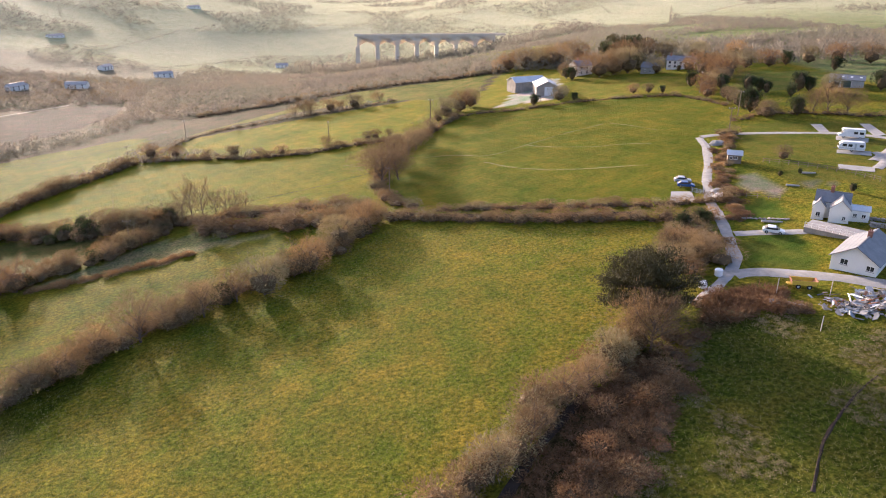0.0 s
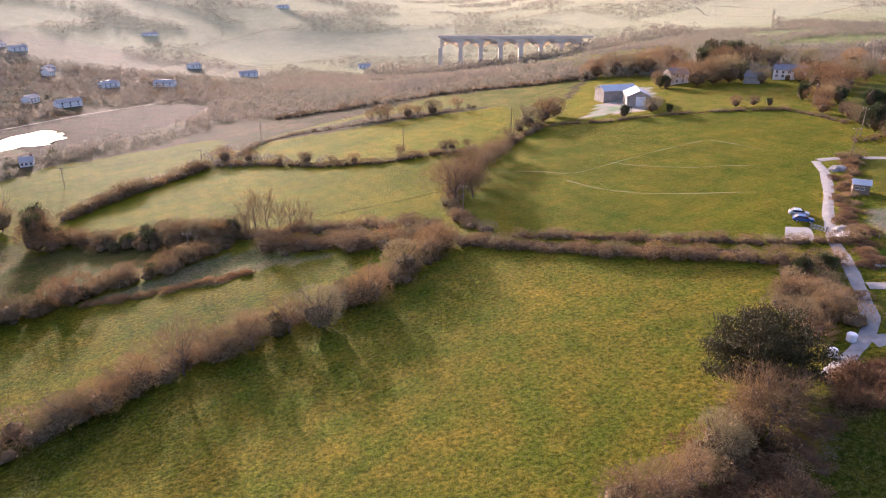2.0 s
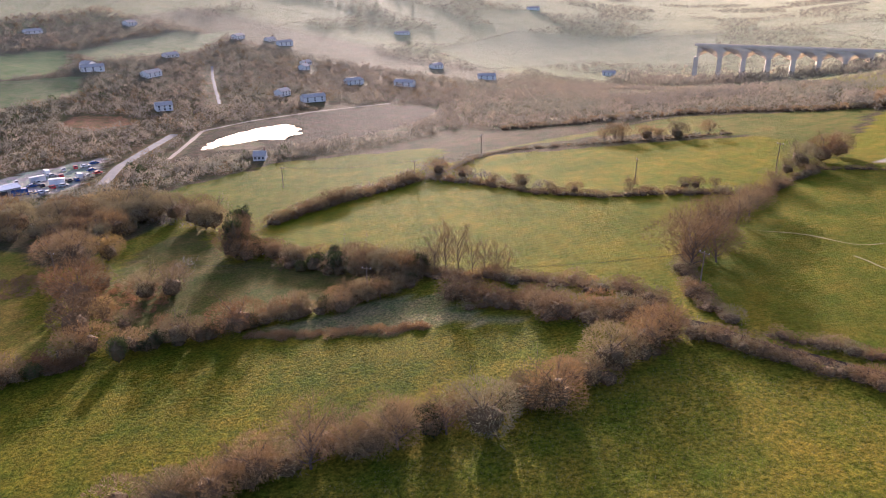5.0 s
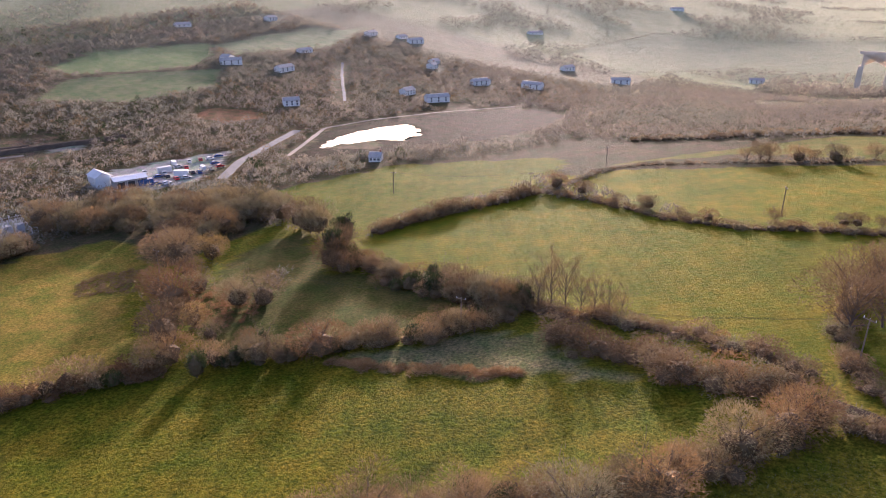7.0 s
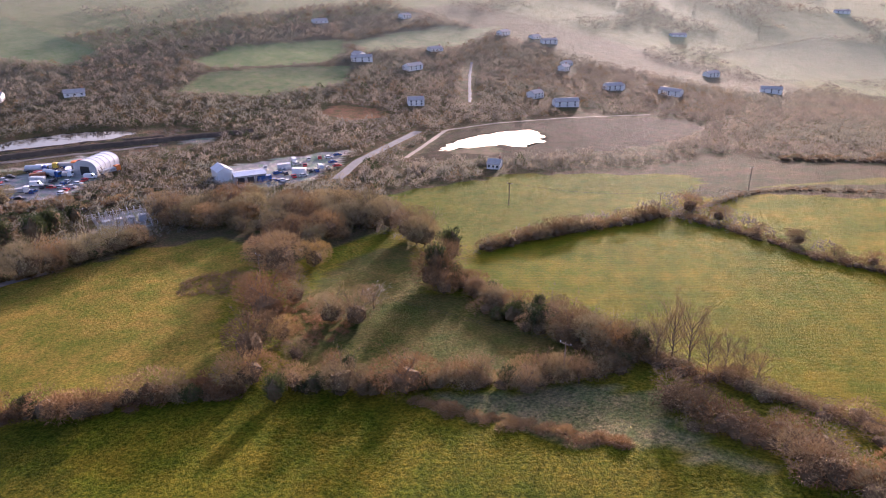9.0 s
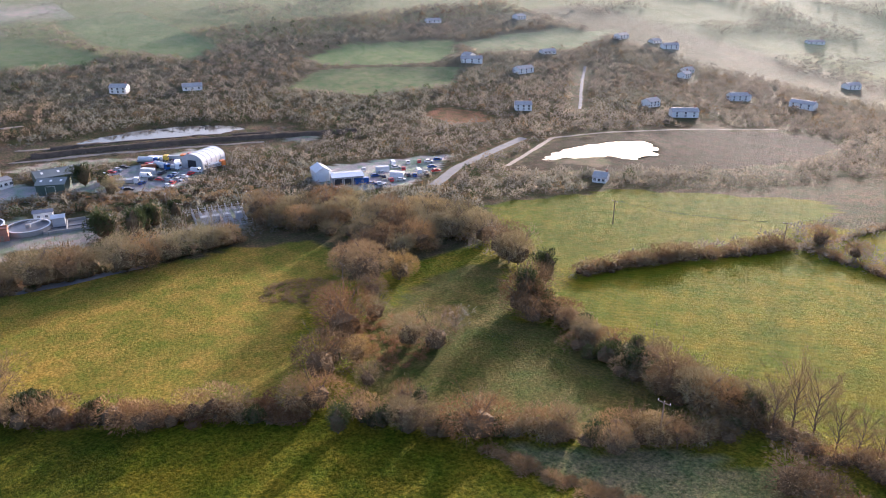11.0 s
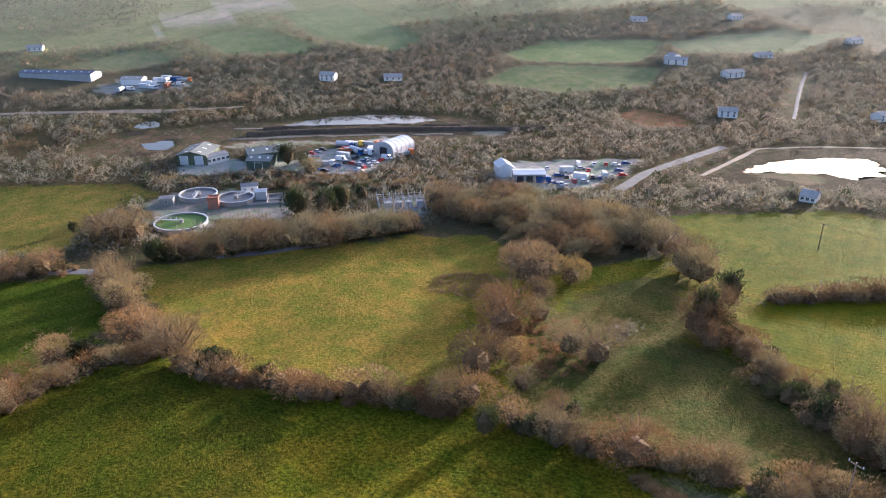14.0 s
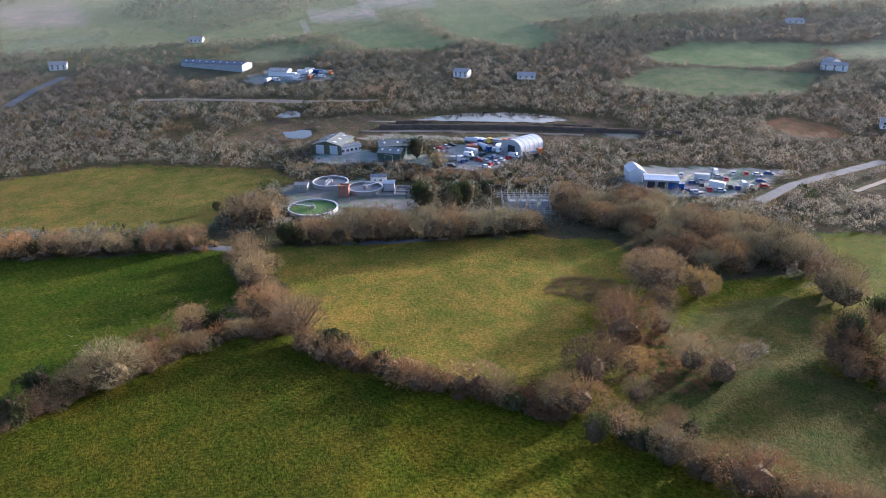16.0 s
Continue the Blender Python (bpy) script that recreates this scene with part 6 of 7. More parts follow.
gabled("farmhouse", AT_FARMHOUSE, 7.0, 4.6, 6.8, "pale stone farmhouse with a slate roof", openings=[("front", -1.6, 0.8, 1.0, 1.3), ("front", 1.6, 0.8, 1.0, 1.3), ("front", -1.6, 3.0, 1.0, 1.2), ("front", 1.6, 3.0, 1.0, 1.2)], chimneys=[(-2.0, 3.5)], sub=1.7)
gabled("long_house", AT_LONGHOUSE, 6.5, 3.9, 5.7, "long white two-storey house with a slate roof", openings=[("front", u, z, 1.1, 1.2) for u in (-5, -2.5, 0, 2.5, 5) for z in (0.6, 2.4)], chimneys=[(-5, 3.2), (5, 3.2)])
gabled("cottage", AT_COTTAGE, 6.0, 2.8, 4.8, "small stone cottage among trees", wall=M_STONE, openings=[("front", -1.2, 0.8, 0.9, 1.0), ("front", 1.2, 0.8, 0.9, 1.0)], sub=1.3)
gabled("grey_shed", AT_GREYSHED, 10.0, 2.8, 4.0, "large grey metal farm shed", "shed", wall=M_GREY, roof=M_SLATE, lights=4, doors=[("front", 0, 0, 3.4, 2.5, M_GREENCLAD)])
gabled("hut", AT_HUT, 3.0, 2.3, 3.0, "small weathered timber hut beside a lane", "hut", wall=M_WOOD, roof=M_SHEET, openings=[("front", -0.9, 1.0, 0.9, 0.8), ("front", 0.3, 1.0, 0.9, 0.8)], sub=1.1)
gabled("green_shed", AT_GREENSHED_A, 18.0, 4.2, 5.9, "large dark green industrial shed with grey roof", "shed", along_x=False, wall=M_OLIVE, roof=M_ROOFGREEN, lights=3, sub=1.15,
       doors=[("front", -3.4, 0, 3.6, 4, M_SHEET), ("front", 3.4, 0, 3.6, 4, M_SHEET)], group="industrial sheds")
gabled("green_shed", AT_GREENSHED_B, 13.0, 4.0, 5.4, "large dark green industrial shed with grey roof", "shed", wall=M_GREENCLAD, roof=M_ROOFGREEN, lights=3, group="industrial sheds", doors=[("front", -5, 0, 4, 4, M_GREENCLAD)])
gabled("green_shed", AT_GREENSHED_C, 10.0, 4.2, 5.6, "dark green industrial shed with skylights", "shed", wall=M_GREENCLAD, roof=M_ROOFGREEN, lights=3, group="industrial sheds", doors=[("front", 0, 0, 3.4, 3.4, M_GREENCLAD)])
gabled("site_office", AT_OFFICE, 6.0, 3.2, 3.9, "low white site office with a row of windows", "office", roof=M_SLATE, openings=[("front", u, 1.0, 1.5, 1.2) for u in (-4.6, -2.3, 0, 2.3, 4.6)])
# black leaves of the garage shed stand in for its open, shaded bays
gabled("white_shed", AT_YARDSHED, 8.0, 3.4, 4.0, "open white-roofed garage shed in a car yard", "shed", wall=M_CONCRETE, roof=M_CARWHITE, doors=[("front", -4, 0, 3, 2.8, M_BLACK), ("front", 0, 0, 3, 2.8, M_BLACK), ("front", 4, 0, 3, 2.8, M_BLACK)])
gabled("white_shed", AT_YARDSHED_B, 9.0, 4.0, 5.8, "pale gable-roofed workshop in a car yard", "shed", along_x=False, wall=M_CARWHITE, roof=M_SHEET)
gabled("works_cabin", AT_CABIN, 4.0, 2.8, 3.3, "white flat-roofed works cabin", "cabin", roof=M_SLATE, openings=[("front", -1.5, 1.0, 1.0, 0.9), ("front", 1.0, 1.0, 1.0, 0.9)], sub=1.15)
gabled("works_cabin", AT_CABIN_B, 4.0, 2.6, 3.0, "grey works cabin beside the tanks", "cabin", wall=M_CONCRETE, roof=M_CONCRETE, openings=[("front", 0, 1.0, 1.0, 0.9)], sub=1.2)
gabled("works_cabin", AT_CABIN_C, 3.5, 3.4, 4.0, "pale works cabin with a tall stack", "cabin", wall=M_GREY, roof=M_SHEET)
gabled("depot", AT_DEPOT, 9.0, 3.2, 4.4, "pale depot building with a grey roof", "depot", wall=M_CARWHITE, roof=M_PALEROOF, lights=2)
gabled("depot", AT_DEPOT_B, 12.0, 3.6, 4.8, "long blue-grey depot building with roof lights", "depot", wall=M_GREY, roof=M_BLUEROOF, lights=9)

for i, (x, y, turn, w) in enumerate(FAR_HOUSES):
    w = max(5.6, w)
    tall = i % 3 != 1
    e = 3.4 if tall else 2.2
    gabled("house", (x, y, turn + (-12, 5, 20)[i % 3], w), 7.0, e, e + 1.7, ("white two-storey house with a slate roof" if tall else "white bungalow with a slate roof") + " among far trees", roof=M_PALEROOF,
           openings=[("front", u * w / 4, z, 1.2, 1.2) for u in (-1.3, 0, 1.3) for z in ((0.5, 2.1) if tall else (0.7,))], chimneys=[(w * 0.4, 3.7)], group="houses across the valley", sink=3)


def brick_tower():
    x, y, turn, w = AT_BLOCK
    ob = empty("brick_tower", pose(x, y, rz(x, y), 0, 0, turn), "square red brick tower with a rusty top", "tower")
    boxes("wall", ob, M_BRICK, [(-1.9, 1.9, 0, 3.6, -0.6, 4.2)], "", 0.06)
    boxes("parapet", ob, M_RUST, [(-2.05, 2.05, -0.15, 0.2, 4.2, 4.55), (-2.05, 2.05, 3.4, 3.75, 4.2, 4.55), (-2.05, -1.7, 0.2, 3.4, 4.2, 4.55), (1.7, 2.05, 0.2, 3.4, 4.2, 4.55)])
    boxes("door", ob, M_WOOD, [(-0.5, 0.5, -0.05, 0.03, 0, 2.0)])


brick_tower()


def ring(bm, r0, r1, z0, z1, seg=40):
    vs = []
    for i in range(seg):
        a = 2 * math.pi * i / seg
        c, s = math.cos(a), math.sin(a)
        vs.append([bm.verts.new((c * r, s * r, z)) for r, z in ((r0, z0), (r1, z0), (r1, z1), (r0, z1))])
    for i in range(seg):
        a, b = vs[i], vs[(i + 1) % seg]
        for k in range(4):
            bm.faces.new((a[k], b[k], b[(k + 1) % 4], a[(k + 1) % 4]))
    bmesh.ops.recalc_face_normals(bm, faces=bm.faces[:])


def tank(x, y, r, h, fill, label, turn):
    ob = empty("settling_tank", pose(x, y, rz(x, y), 0, 0, turn), label, "tank", "settling tanks")
    bm = bmesh.new()
    ring(bm, r - 0.35, r, -1.2, h)
    part("wall", bm, M_CONCRETE, ob)
    bm = bmesh.new()
    ring(bm, r - 0.45, r + 0.12, h + 0.004, h + 0.16)
    part("coping", bm, M_SHEET, ob)
    bm = bmesh.new()
    bmesh.ops.create_circle(bm, cap_ends=True, segments=40, radius=r - 0.36, matrix=Matrix.Translation((0, 0, h - 0.5)))
    part("fill", bm, fill, ob)
    br = new("bridge")
    br.parent = ob
    boxes("deck", br, M_GREY, [(-r, 0.4, -0.5, 0.5, h + 0.3, h + 0.45)])
    boxes("rail", br, M_SHEET, [(-r, 0.4, s - 0.03, s + 0.03, h + 1.3, h + 1.37) for s in (-0.48, 0.48)] + [(-r * k, -r * k + 0.06, s - 0.03, s + 0.03, h + 0.45, h + 1.3) for k in (0.2, 0.4, 0.6, 0.8, 1.0) for s in (-0.48, 0.48)], "", 0)
    bm = bmesh.new()
    bmesh.ops.create_cone(bm, cap_ends=True, segments=16, radius1=0.9, radius2=0.8, depth=2, matrix=Matrix.Translation((0, 0, h - 0.3)))
    part("hub", bm, M_CONCRETE, ob)


tank(*TANKS[0], 7.2, 1.7, M_SLUDGE, "round concrete settling tank with dark sludge", 160)
tank(*TANKS[1], 7.0, 1.7, M_SLUDGE, "round concrete settling tank with a bridge", -60)
tank(TANKS[2][0], TANKS[2][1], 9.0, 1.2, M_ALGAE, "round concrete tank filled with green algae", 60)


def works_yard():
    """Low walls, channels and a slab beside the tanks."""
    x, y = (TANKS[1][0] + 6, TANKS[1][1] + 16)
    ob = empty("filter_beds", pose(x, y, rz(x, y), 0, 0, 76), "rectangular concrete filter beds with dividing walls", "basin")
    boxes("floor_slab", ob, M_TARMAC, [(-12, 9, -5, 6, -0.8, 0.15)])
    boxes("wall", ob, M_CONCRETE, [(-12, 9, -5.3, -5, -0.8, 1.0), (-12, 9, 6, 6.3, -0.8, 1.0), (-12.3, -12, -5, 6, -0.8, 1.0), (9, 9.3, -5, 6, -0.8, 1.0)])
    for k in (-5, 2):
        boxes("divider", ob, M_CONCRETE, [(k - 0.15, k + 0.15, -5, 6, 0.15, 0.9)])
    boxes("channel", ob, M_SLUDGE, [(-12, 9, 0, 1.2, 0.16, 0.4)])


works_yard()


def arch_shed(site):
    x, y, turn, w = site
    ob = empty("arched_shed", pose(x, y, rz(x, y), 0, 0, turn + 12), "white arched fabric storage shed with a dark doorway", "shed")
    r, d = 5.6, 16.0
    prof = [(-r, -0.6), (r, -0.6)] + [(r * math.cos(a), 3.2 + 3.4 * math.sin(a)) for a in [math.pi * i / 14 for i in range(15)]]
    bm = bmesh.new()
    prism(bm, prof, 0, d)
    part("skin", bm, M_CARWHITE, ob)
    for k in range(0, 6):
        yk = k * d / 5
        bm = bmesh.new()
        prism(bm, [(p[0] * 1.012, p[1] * 1.012 + 0.03) for p in prof], yk - 0.12, yk + 0.12)
        part("rib", bm, M_GREY, ob)
    # black sheet on the front stands in for the shade inside the opening
    boxes("doorway", ob, M_BLACK, [(-2.2, 2.2, -0.2, -0.14, 0, 4.0)], "dark doorway", 0)


arch_shed(AT_ARCHSHED)


# ---- vehicles ----
def wheel(parent, x, y, r=0.33):
    w = new("wheel")
    w.parent = parent
    w.matrix_basis = pose(x, y, r, 90, 0, 0)
    bm = bmesh.new()
    bmesh.ops.create_cone(bm, cap_ends=True, segments=14, radius1=r, radius2=r, depth=0.22)
    part("tyre", bm, M_TYRE, w)
    bm = bmesh.new()
    bmesh.ops.create_cone(bm, cap_ends=True, segments=10, radius1=r * 0.6, radius2=r * 0.5, depth=0.24)
    part("rim", bm, M_SILVER, w)


def car_proto(name, mat, label, length=4.2, high=1.48, kind="car"):
    ob = empty(name, pose(0, 0, -900), label, "car")
    h, l = high, length / 2
    if kind == "van":
        low = [(-l, 0.35), (l, 0.35), (l, 0.95), (l - 0.7, 1.15), (l - 1.3, h), (-l + 0.1, h), (-l, h - 0.15)]
    else:
        low = [(-l, 0.32), (l, 0.32), (l, 0.68), (l - 0.15, 0.78), (l - 1.05, 0.92), (l - 1.75, h - 0.04), (l - 2.3, h), (-l + 0.95, h - 0.02), (-l + 0.3, 0.98), (-l, 0.9)]
    bm = bmesh.new()
    prism(bm, low, -0.86, 0.86)
    bmesh.ops.bevel(bm, geom=bm.edges[:], offset=0.07, segments=2, affect="EDGES")
    part("body", bm, mat, ob, smooth=False)
    if kind == "van":
        glass = [[(l - 0.82, 1.12), (l - 0.72, 1.17), (l - 1.26, h - 0.1), (l - 1.4, h - 0.1)]]
    else:
        glass = [[(l - 1.12, 0.95), (l - 1.02, 0.98), (l - 1.7, h - 0.1), (l - 1.82, h - 0.1)], [(-l + 0.32, 1.0), (-l + 0.42, 1.0), (-l + 1.0, h - 0.1), (-l + 0.9, h - 0.06)]]
    for g in glass:
        bm = bmesh.new()
        prism(bm, [(x + (0.03 if x > 0 else -0.03), z + 0.02) for x, z in g], -0.72, 0.72)
        part("windscreen", bm, M_GLASS, ob, "dark glass")
    for s in (-1, 1):
        bm = bmesh.new()
        x0, x1 = (-l + 0.65, l - 1.35) if kind != "van" else (l - 1.9, l - 1.0)
        slab(bm, x0, x1, s * 0.865 - 0.012, s * 0.865 + 0.012, 0.98 if kind != "van" else 1.15, h - 0.14, 0)
        part("side_window", bm, M_GLASS, ob, "dark glass")
        boxes("headlight", ob, M_CARWHITE, [(l - 0.02, l + 0.03, s * 0.62 - 0.16, s * 0.62 + 0.16, 0.58, 0.72)])
        boxes("tail_light", ob, M_RED, [(-l - 0.03, -l + 0.02, s * 0.68 - 0.1, s * 0.68 + 0.1, 0.7, 0.88)])
        for x in (-l + 0.8, l - 0.85):
            wheel(ob, x, s * 0.8)
    return ob


CARS = [car_proto("car", m, f"{c} car parked on a gravel yard") for m, c in ((M_CARWHITE, "white"), (M_SILVER, "silver"), (M_BLUE, "dark blue"), (M_RED, "red"), (M_BLACK, "black"))]
VAN = car_proto("van", M_CARWHITE, "white van parked in a yard", 5.2, 2.2, "van")
RED_VAN = car_proto("van", M_RED, "bright red van parked in a yard", 5.4, 2.3, "van")


def parked(proto, x, y, turn, label="", group=""):
    c = copy_thing(proto, pose(x, y, rz(x, y) + 0.08, 0, 0, turn))
    return tagged(c, label, group=group)


parked(CARS[0], *AT_WHITECAR[:2], AT_WHITECAR[2], "white estate car parked on a gravel drive")
parked(CARS[2], *AT_BLUECAR[:2], AT_BLUECAR[2], "dark blue car parked beside a field hedge")
parked(CARS[1], AT_PALECAR[0], AT_PALECAR[1] + 0.8, AT_PALECAR[2], "silver car parked beside a field hedge")
rng_c = random.Random(4)
for i, (x, y) in enumerate(CARS_YARD):
    parked((VAN if i % 7 == 6 else CARS[(i * 3 + i // 5) % 5]), x, y, rng_c.choice((40, 50, 130, 45)) + rng_c.uniform(-8, 8), group="cars in the haulage yard")
for i, (x, y) in enumerate(CARS_SALE):
    parked((VAN if i % 9 == 4 else CARS[(i * 2 + i // 4) % 5]), x, y, rng_c.choice((66, 150, 160, 70)) + rng_c.uniform(-8, 8), group="cars in the sales yard")
parked(RED_VAN, *TRUCKS[1], 80)


def lorry_proto(mat, cargo, label):
    ob = empty("lorry", pose(0, 0, -900), label, "lorry")
    cab = new("cab")
    cab.parent = ob
    bm = bmesh.new()
    slab(bm, 2.6, 4.6, -1.2, 1.2, 0.7, 3.0, 0.12)
    part("shell", bm, mat, cab)
    boxes("windscreen", cab, M_GLASS, [(4.58, 4.64, -1.05, 1.05, 1.8, 2.7)], "dark glass", 0)
    boxes("chassis", ob, M_BLACK, [(-4.6, 2.7, -1.0, 1.0, 0.7, 1.0)])
    bm = bmesh.new()
    if cargo == "tanker":
        bmesh.ops.create_cone(bm, cap_ends=True, segments=18, radius1=1.2, radius2=1.2, depth=6.8, matrix=Matrix.Translation((-1.1, 0, 2.2)) @ Matrix.Rotation(radians(90), 4, "Y"))
        bmesh.ops.bevel(bm, geom=[e for e in bm.edges if e.calc_length() < 1], offset=0.1, segments=1, affect="EDGES")
        part("tank", bm, M_SHEET, ob)
    else:
        slab(bm, -4.6, 2.3, -1.22, 1.22, 1.02, 2.4, 0.06)
        part("load_body", bm, M_GREY if cargo == "tipper" else M_CARWHITE, ob)
    for s in (-1, 1):
        for x in (-3.6, -2.4, 3.6):
            wheel(ob, x, s * 1.0, 0.5)
    return ob


LORRIES = [lorry_proto(M_CARWHITE, "tipper", "white tipper lorry in a yard"), lorry_proto(M_BLUE, "tanker", "tanker lorry with a pale tank in a yard"),
           lorry_proto(M_YELLOW, "box", "yellow-cabbed box lorry in a yard"), lorry_proto(M_ORANGE, "tipper", "orange-cabbed tipper lorry in a yard")]
for i, (x, y) in enumerate(TRUCKS[2:] + CARS_YARD[5:12:2]):
    copy_thing(LORRIES[i % 4], pose(x + 4 * (i > 4), y + (i % 2) * 2, rz(x, y) + 0.05, 0, 0, (60, 20, 70, 100, 45, 50, 50, 50, 50)[i % 9]))


def container_proto(mat, label):
    ob = empty("shipping_container", pose(0, 0, -900), label, "container")
    side = [(-3.0 + 0.15 * k, 1.2 - 0.05 * (k // 2 % 2)) for k in range(41)]
    bm = bmesh.new()
    prism(bm, side + [(x, -z) for x, z in side[::-1]], -2.55, -0.08)
    bmesh.ops.rotate(bm, verts=bm.verts, cent=(0, 0, 0), matrix=Matrix.Rotation(radians(-90), 3, "X"))
    part("shell", bm, mat, ob)
    for s in (-1.1, 0.04):
        boxes("door", ob, mat, [(3.0, 3.05, s, s + 1.06, 0.2, 2.45)], "", 0)
    return ob


CONTAINERS = [container_proto(m, f"{c} steel shipping container in a yard") for m, c in ((M_CARWHITE, "white"), (M_RUST, "rusty red"), (M_BLUE, "dark blue"), (M_SHEET, "grey"))]
for i, (x, y) in enumerate(ESTATE):
    thing = CONTAINERS[i % 4] if i % 3 == 0 else (VAN, LORRIES[i % 4], CARS[i % 5])[i % 3 if i % 2 else 0]
    copy_thing(thing, pose(x, y, rz(x, y) + 0.05, 0, 0, (66, 156, 70, 60)[i % 4]))
for i, (x, y) in enumerate([(-336, 178), (-334, 190), (-331, 176), (-262, 241), (-268, 243), (-260, 258), (-271, 258), (-352, 150), (-330, 158)]):
    copy_thing(CONTAINERS[(i * 3 + 1) % 4], pose(x, y, rz(x, y) + 0.05, 0, 0, (66, 156, 40)[i % 3]))


def caravan(site, label, cab=False):
    x, y, turn, w = site
    ob = empty("motorhome" if cab else "caravan", pose(x, y, rz(x, y) + 0.08, 0, 0, turn), label, "caravan")
    l = 3.1
    prof = ([(-l, 0.45), (l + 0.5, 0.45), (l + 0.6, 0.95), (l - 0.1, 1.25), (l - 0.7, 1.95), (l - 0.2, 2.2), (l - 0.5, 2.7), (-l + 0.1, 2.75), (-l - 0.1, 2.6), (-l - 0.1, 0.6)] if cab
            else [(-l, 0.45), (l, 0.45), (l + 0.1, 1.0), (l, 2.5), (l - 0.3, 2.6), (-l + 0.7, 2.6), (-l - 0.05, 1.9), (-l - 0.25, 0.9)])
    bm = bmesh.new()
    prism(bm, prof, -1.12, 1.12)
    bmesh.ops.bevel(bm, geom=bm.edges[:], offset=0.12, segments=2, affect="EDGES")
    part("body", bm, M_CARWHITE, ob)
    for u in ((-2.2, -0.7) if cab else (-1.9, -0.5, 2.2)):
        for s in (-1, 1):
            boxes("window", ob, M_GLASS, [(u - 0.5, u + 0.5, s * 1.125 - 0.01, s * 1.125 + 0.01, 1.35, 2.0)], "dark tinted window", 0)
    bm = bmesh.new()
    prism(bm, [(l - 0.14, 1.32), (l - 0.06, 1.32), (l - 0.6, 1.93), (l - 0.68, 1.93)] if cab else [(-l - 0.2, 1.25), (-l - 0.22, 1.22), (-l - 0.09, 1.85), (-l - 0.05, 1.85)], -0.95, 0.95)
    part("front_window", bm, M_GLASS, ob, "dark tinted window")
    boxes("door", ob, M_SILVER, [(0.55, 1.0, -1.145, -1.115, 0.6, 2.3)], "", 0)
    boxes("stripe", ob, M_GREY, [(-l, l, -1.135, -1.118, 0.85, 0.98)], "", 0)
    for s in (-1, 1):
        for u in ((-2.0, 2.3) if cab else (0.0,)):
            wheel(ob, u, s * 0.98, 0.34)
    if not cab:
        boxes("drawbar", ob, M_BLACK, [(-l - 1.3, -l, -0.06, 0.06, 0.45, 0.55)])
    return ob


caravan(AT_CARAVAN, "white touring caravan on a gravel pitch")
caravan(AT_MOTORHOME, "white motorhome on a gravel pitch", True)


def draped(name, corners, mat, label, category, group="", lift=0.1):
    """A slab that follows the ground, with a rim that goes into it."""
    c = [Vector((*q, 0)) for q in corners]
    nu, nv = 9, 5
    p = np.array([tuple((c[0].lerp(c[1], u / (nu - 1))).lerp(c[3].lerp(c[2], u / (nu - 1)), v / (nv - 1)))[:2] for v in range(nv) for u in range(nu)])
    z = rise(p[:, 0], p[:, 1])
    o = np.array([p[0, 0], p[0, 1], z[0]])
    v = np.r_[np.c_[p, z + lift], np.c_[p, z - 0.4]] - o
    f = [(r * nu + k, r * nu + k + 1, (r + 1) * nu + k + 1, (r + 1) * nu + k) for r in range(nv - 1) for k in range(nu - 1)]
    rim = [k for k in range(nu)] + [r * nu + nu - 1 for r in range(1, nv)] + [(nv - 1) * nu + k for k in range(nu - 2, -1, -1)] + [r * nu for r in range(nv - 2, 0, -1)]
    f += [(b, a, a + nu * nv, b + nu * nv) for a, b in zip(rim, rim[1:] + rim[:1])]
    ob = empty(name, pose(*o), label, category, group)
    child("slab", mesh_of("slab", v, f, mat), ob)
    return ob


for corners in PITCHES:
    draped("caravan_pitch", corners, M_CONCRETE, "rectangular pale gravel caravan pitch on grass", "pitch", "caravan pitches")


# ---- waste ground: long earth banks below the lake ----
def earth_bank(pts, w, h, label):
    p, d = along(pts, 3.0)
    rng = np.random.default_rng(len(p))
    side = np.stack([-d[:, 1], d[:, 0]], 1)
    cols = []
    for k, z in ((-1, -0.2), (-0.45, 0.8), (0.1, 1.0), (0.5, 0.7), (1, -0.2)):
        q = p + side * (k * w + rng.normal(0, 0.25, len(p)))[:, None]
        cols.append(np.c_[q, rise(q[:, 0], q[:, 1]) + h * z + rng.normal(0, 0.12, len(p)) * (z > 0)])
    f = [(r * 5 + c, r * 5 + c + 1, r * 5 + c + 6, r * 5 + c + 5) for r in range(len(p) - 1) for c in range(4)]
    tagged(new("earth_bank", mesh_of("earth_bank", np.stack(cols, 1).reshape(-1, 3), f, M_EARTH, smooth=True)), label, "bank", kind="structure")


M_EARTH = worn("heath_earth", (0.045, 0.035, 0.025), (0.11, 0.085, 0.06), 1.0, 0.95, 0.1)
earth_bank(QUARRY_BANK, 3.2, 1.8, "long dark earth bank across waste ground")
earth_bank(QUARRY_BANK_B, 2.4, 1.2, "long dark earth bank beside a lake")

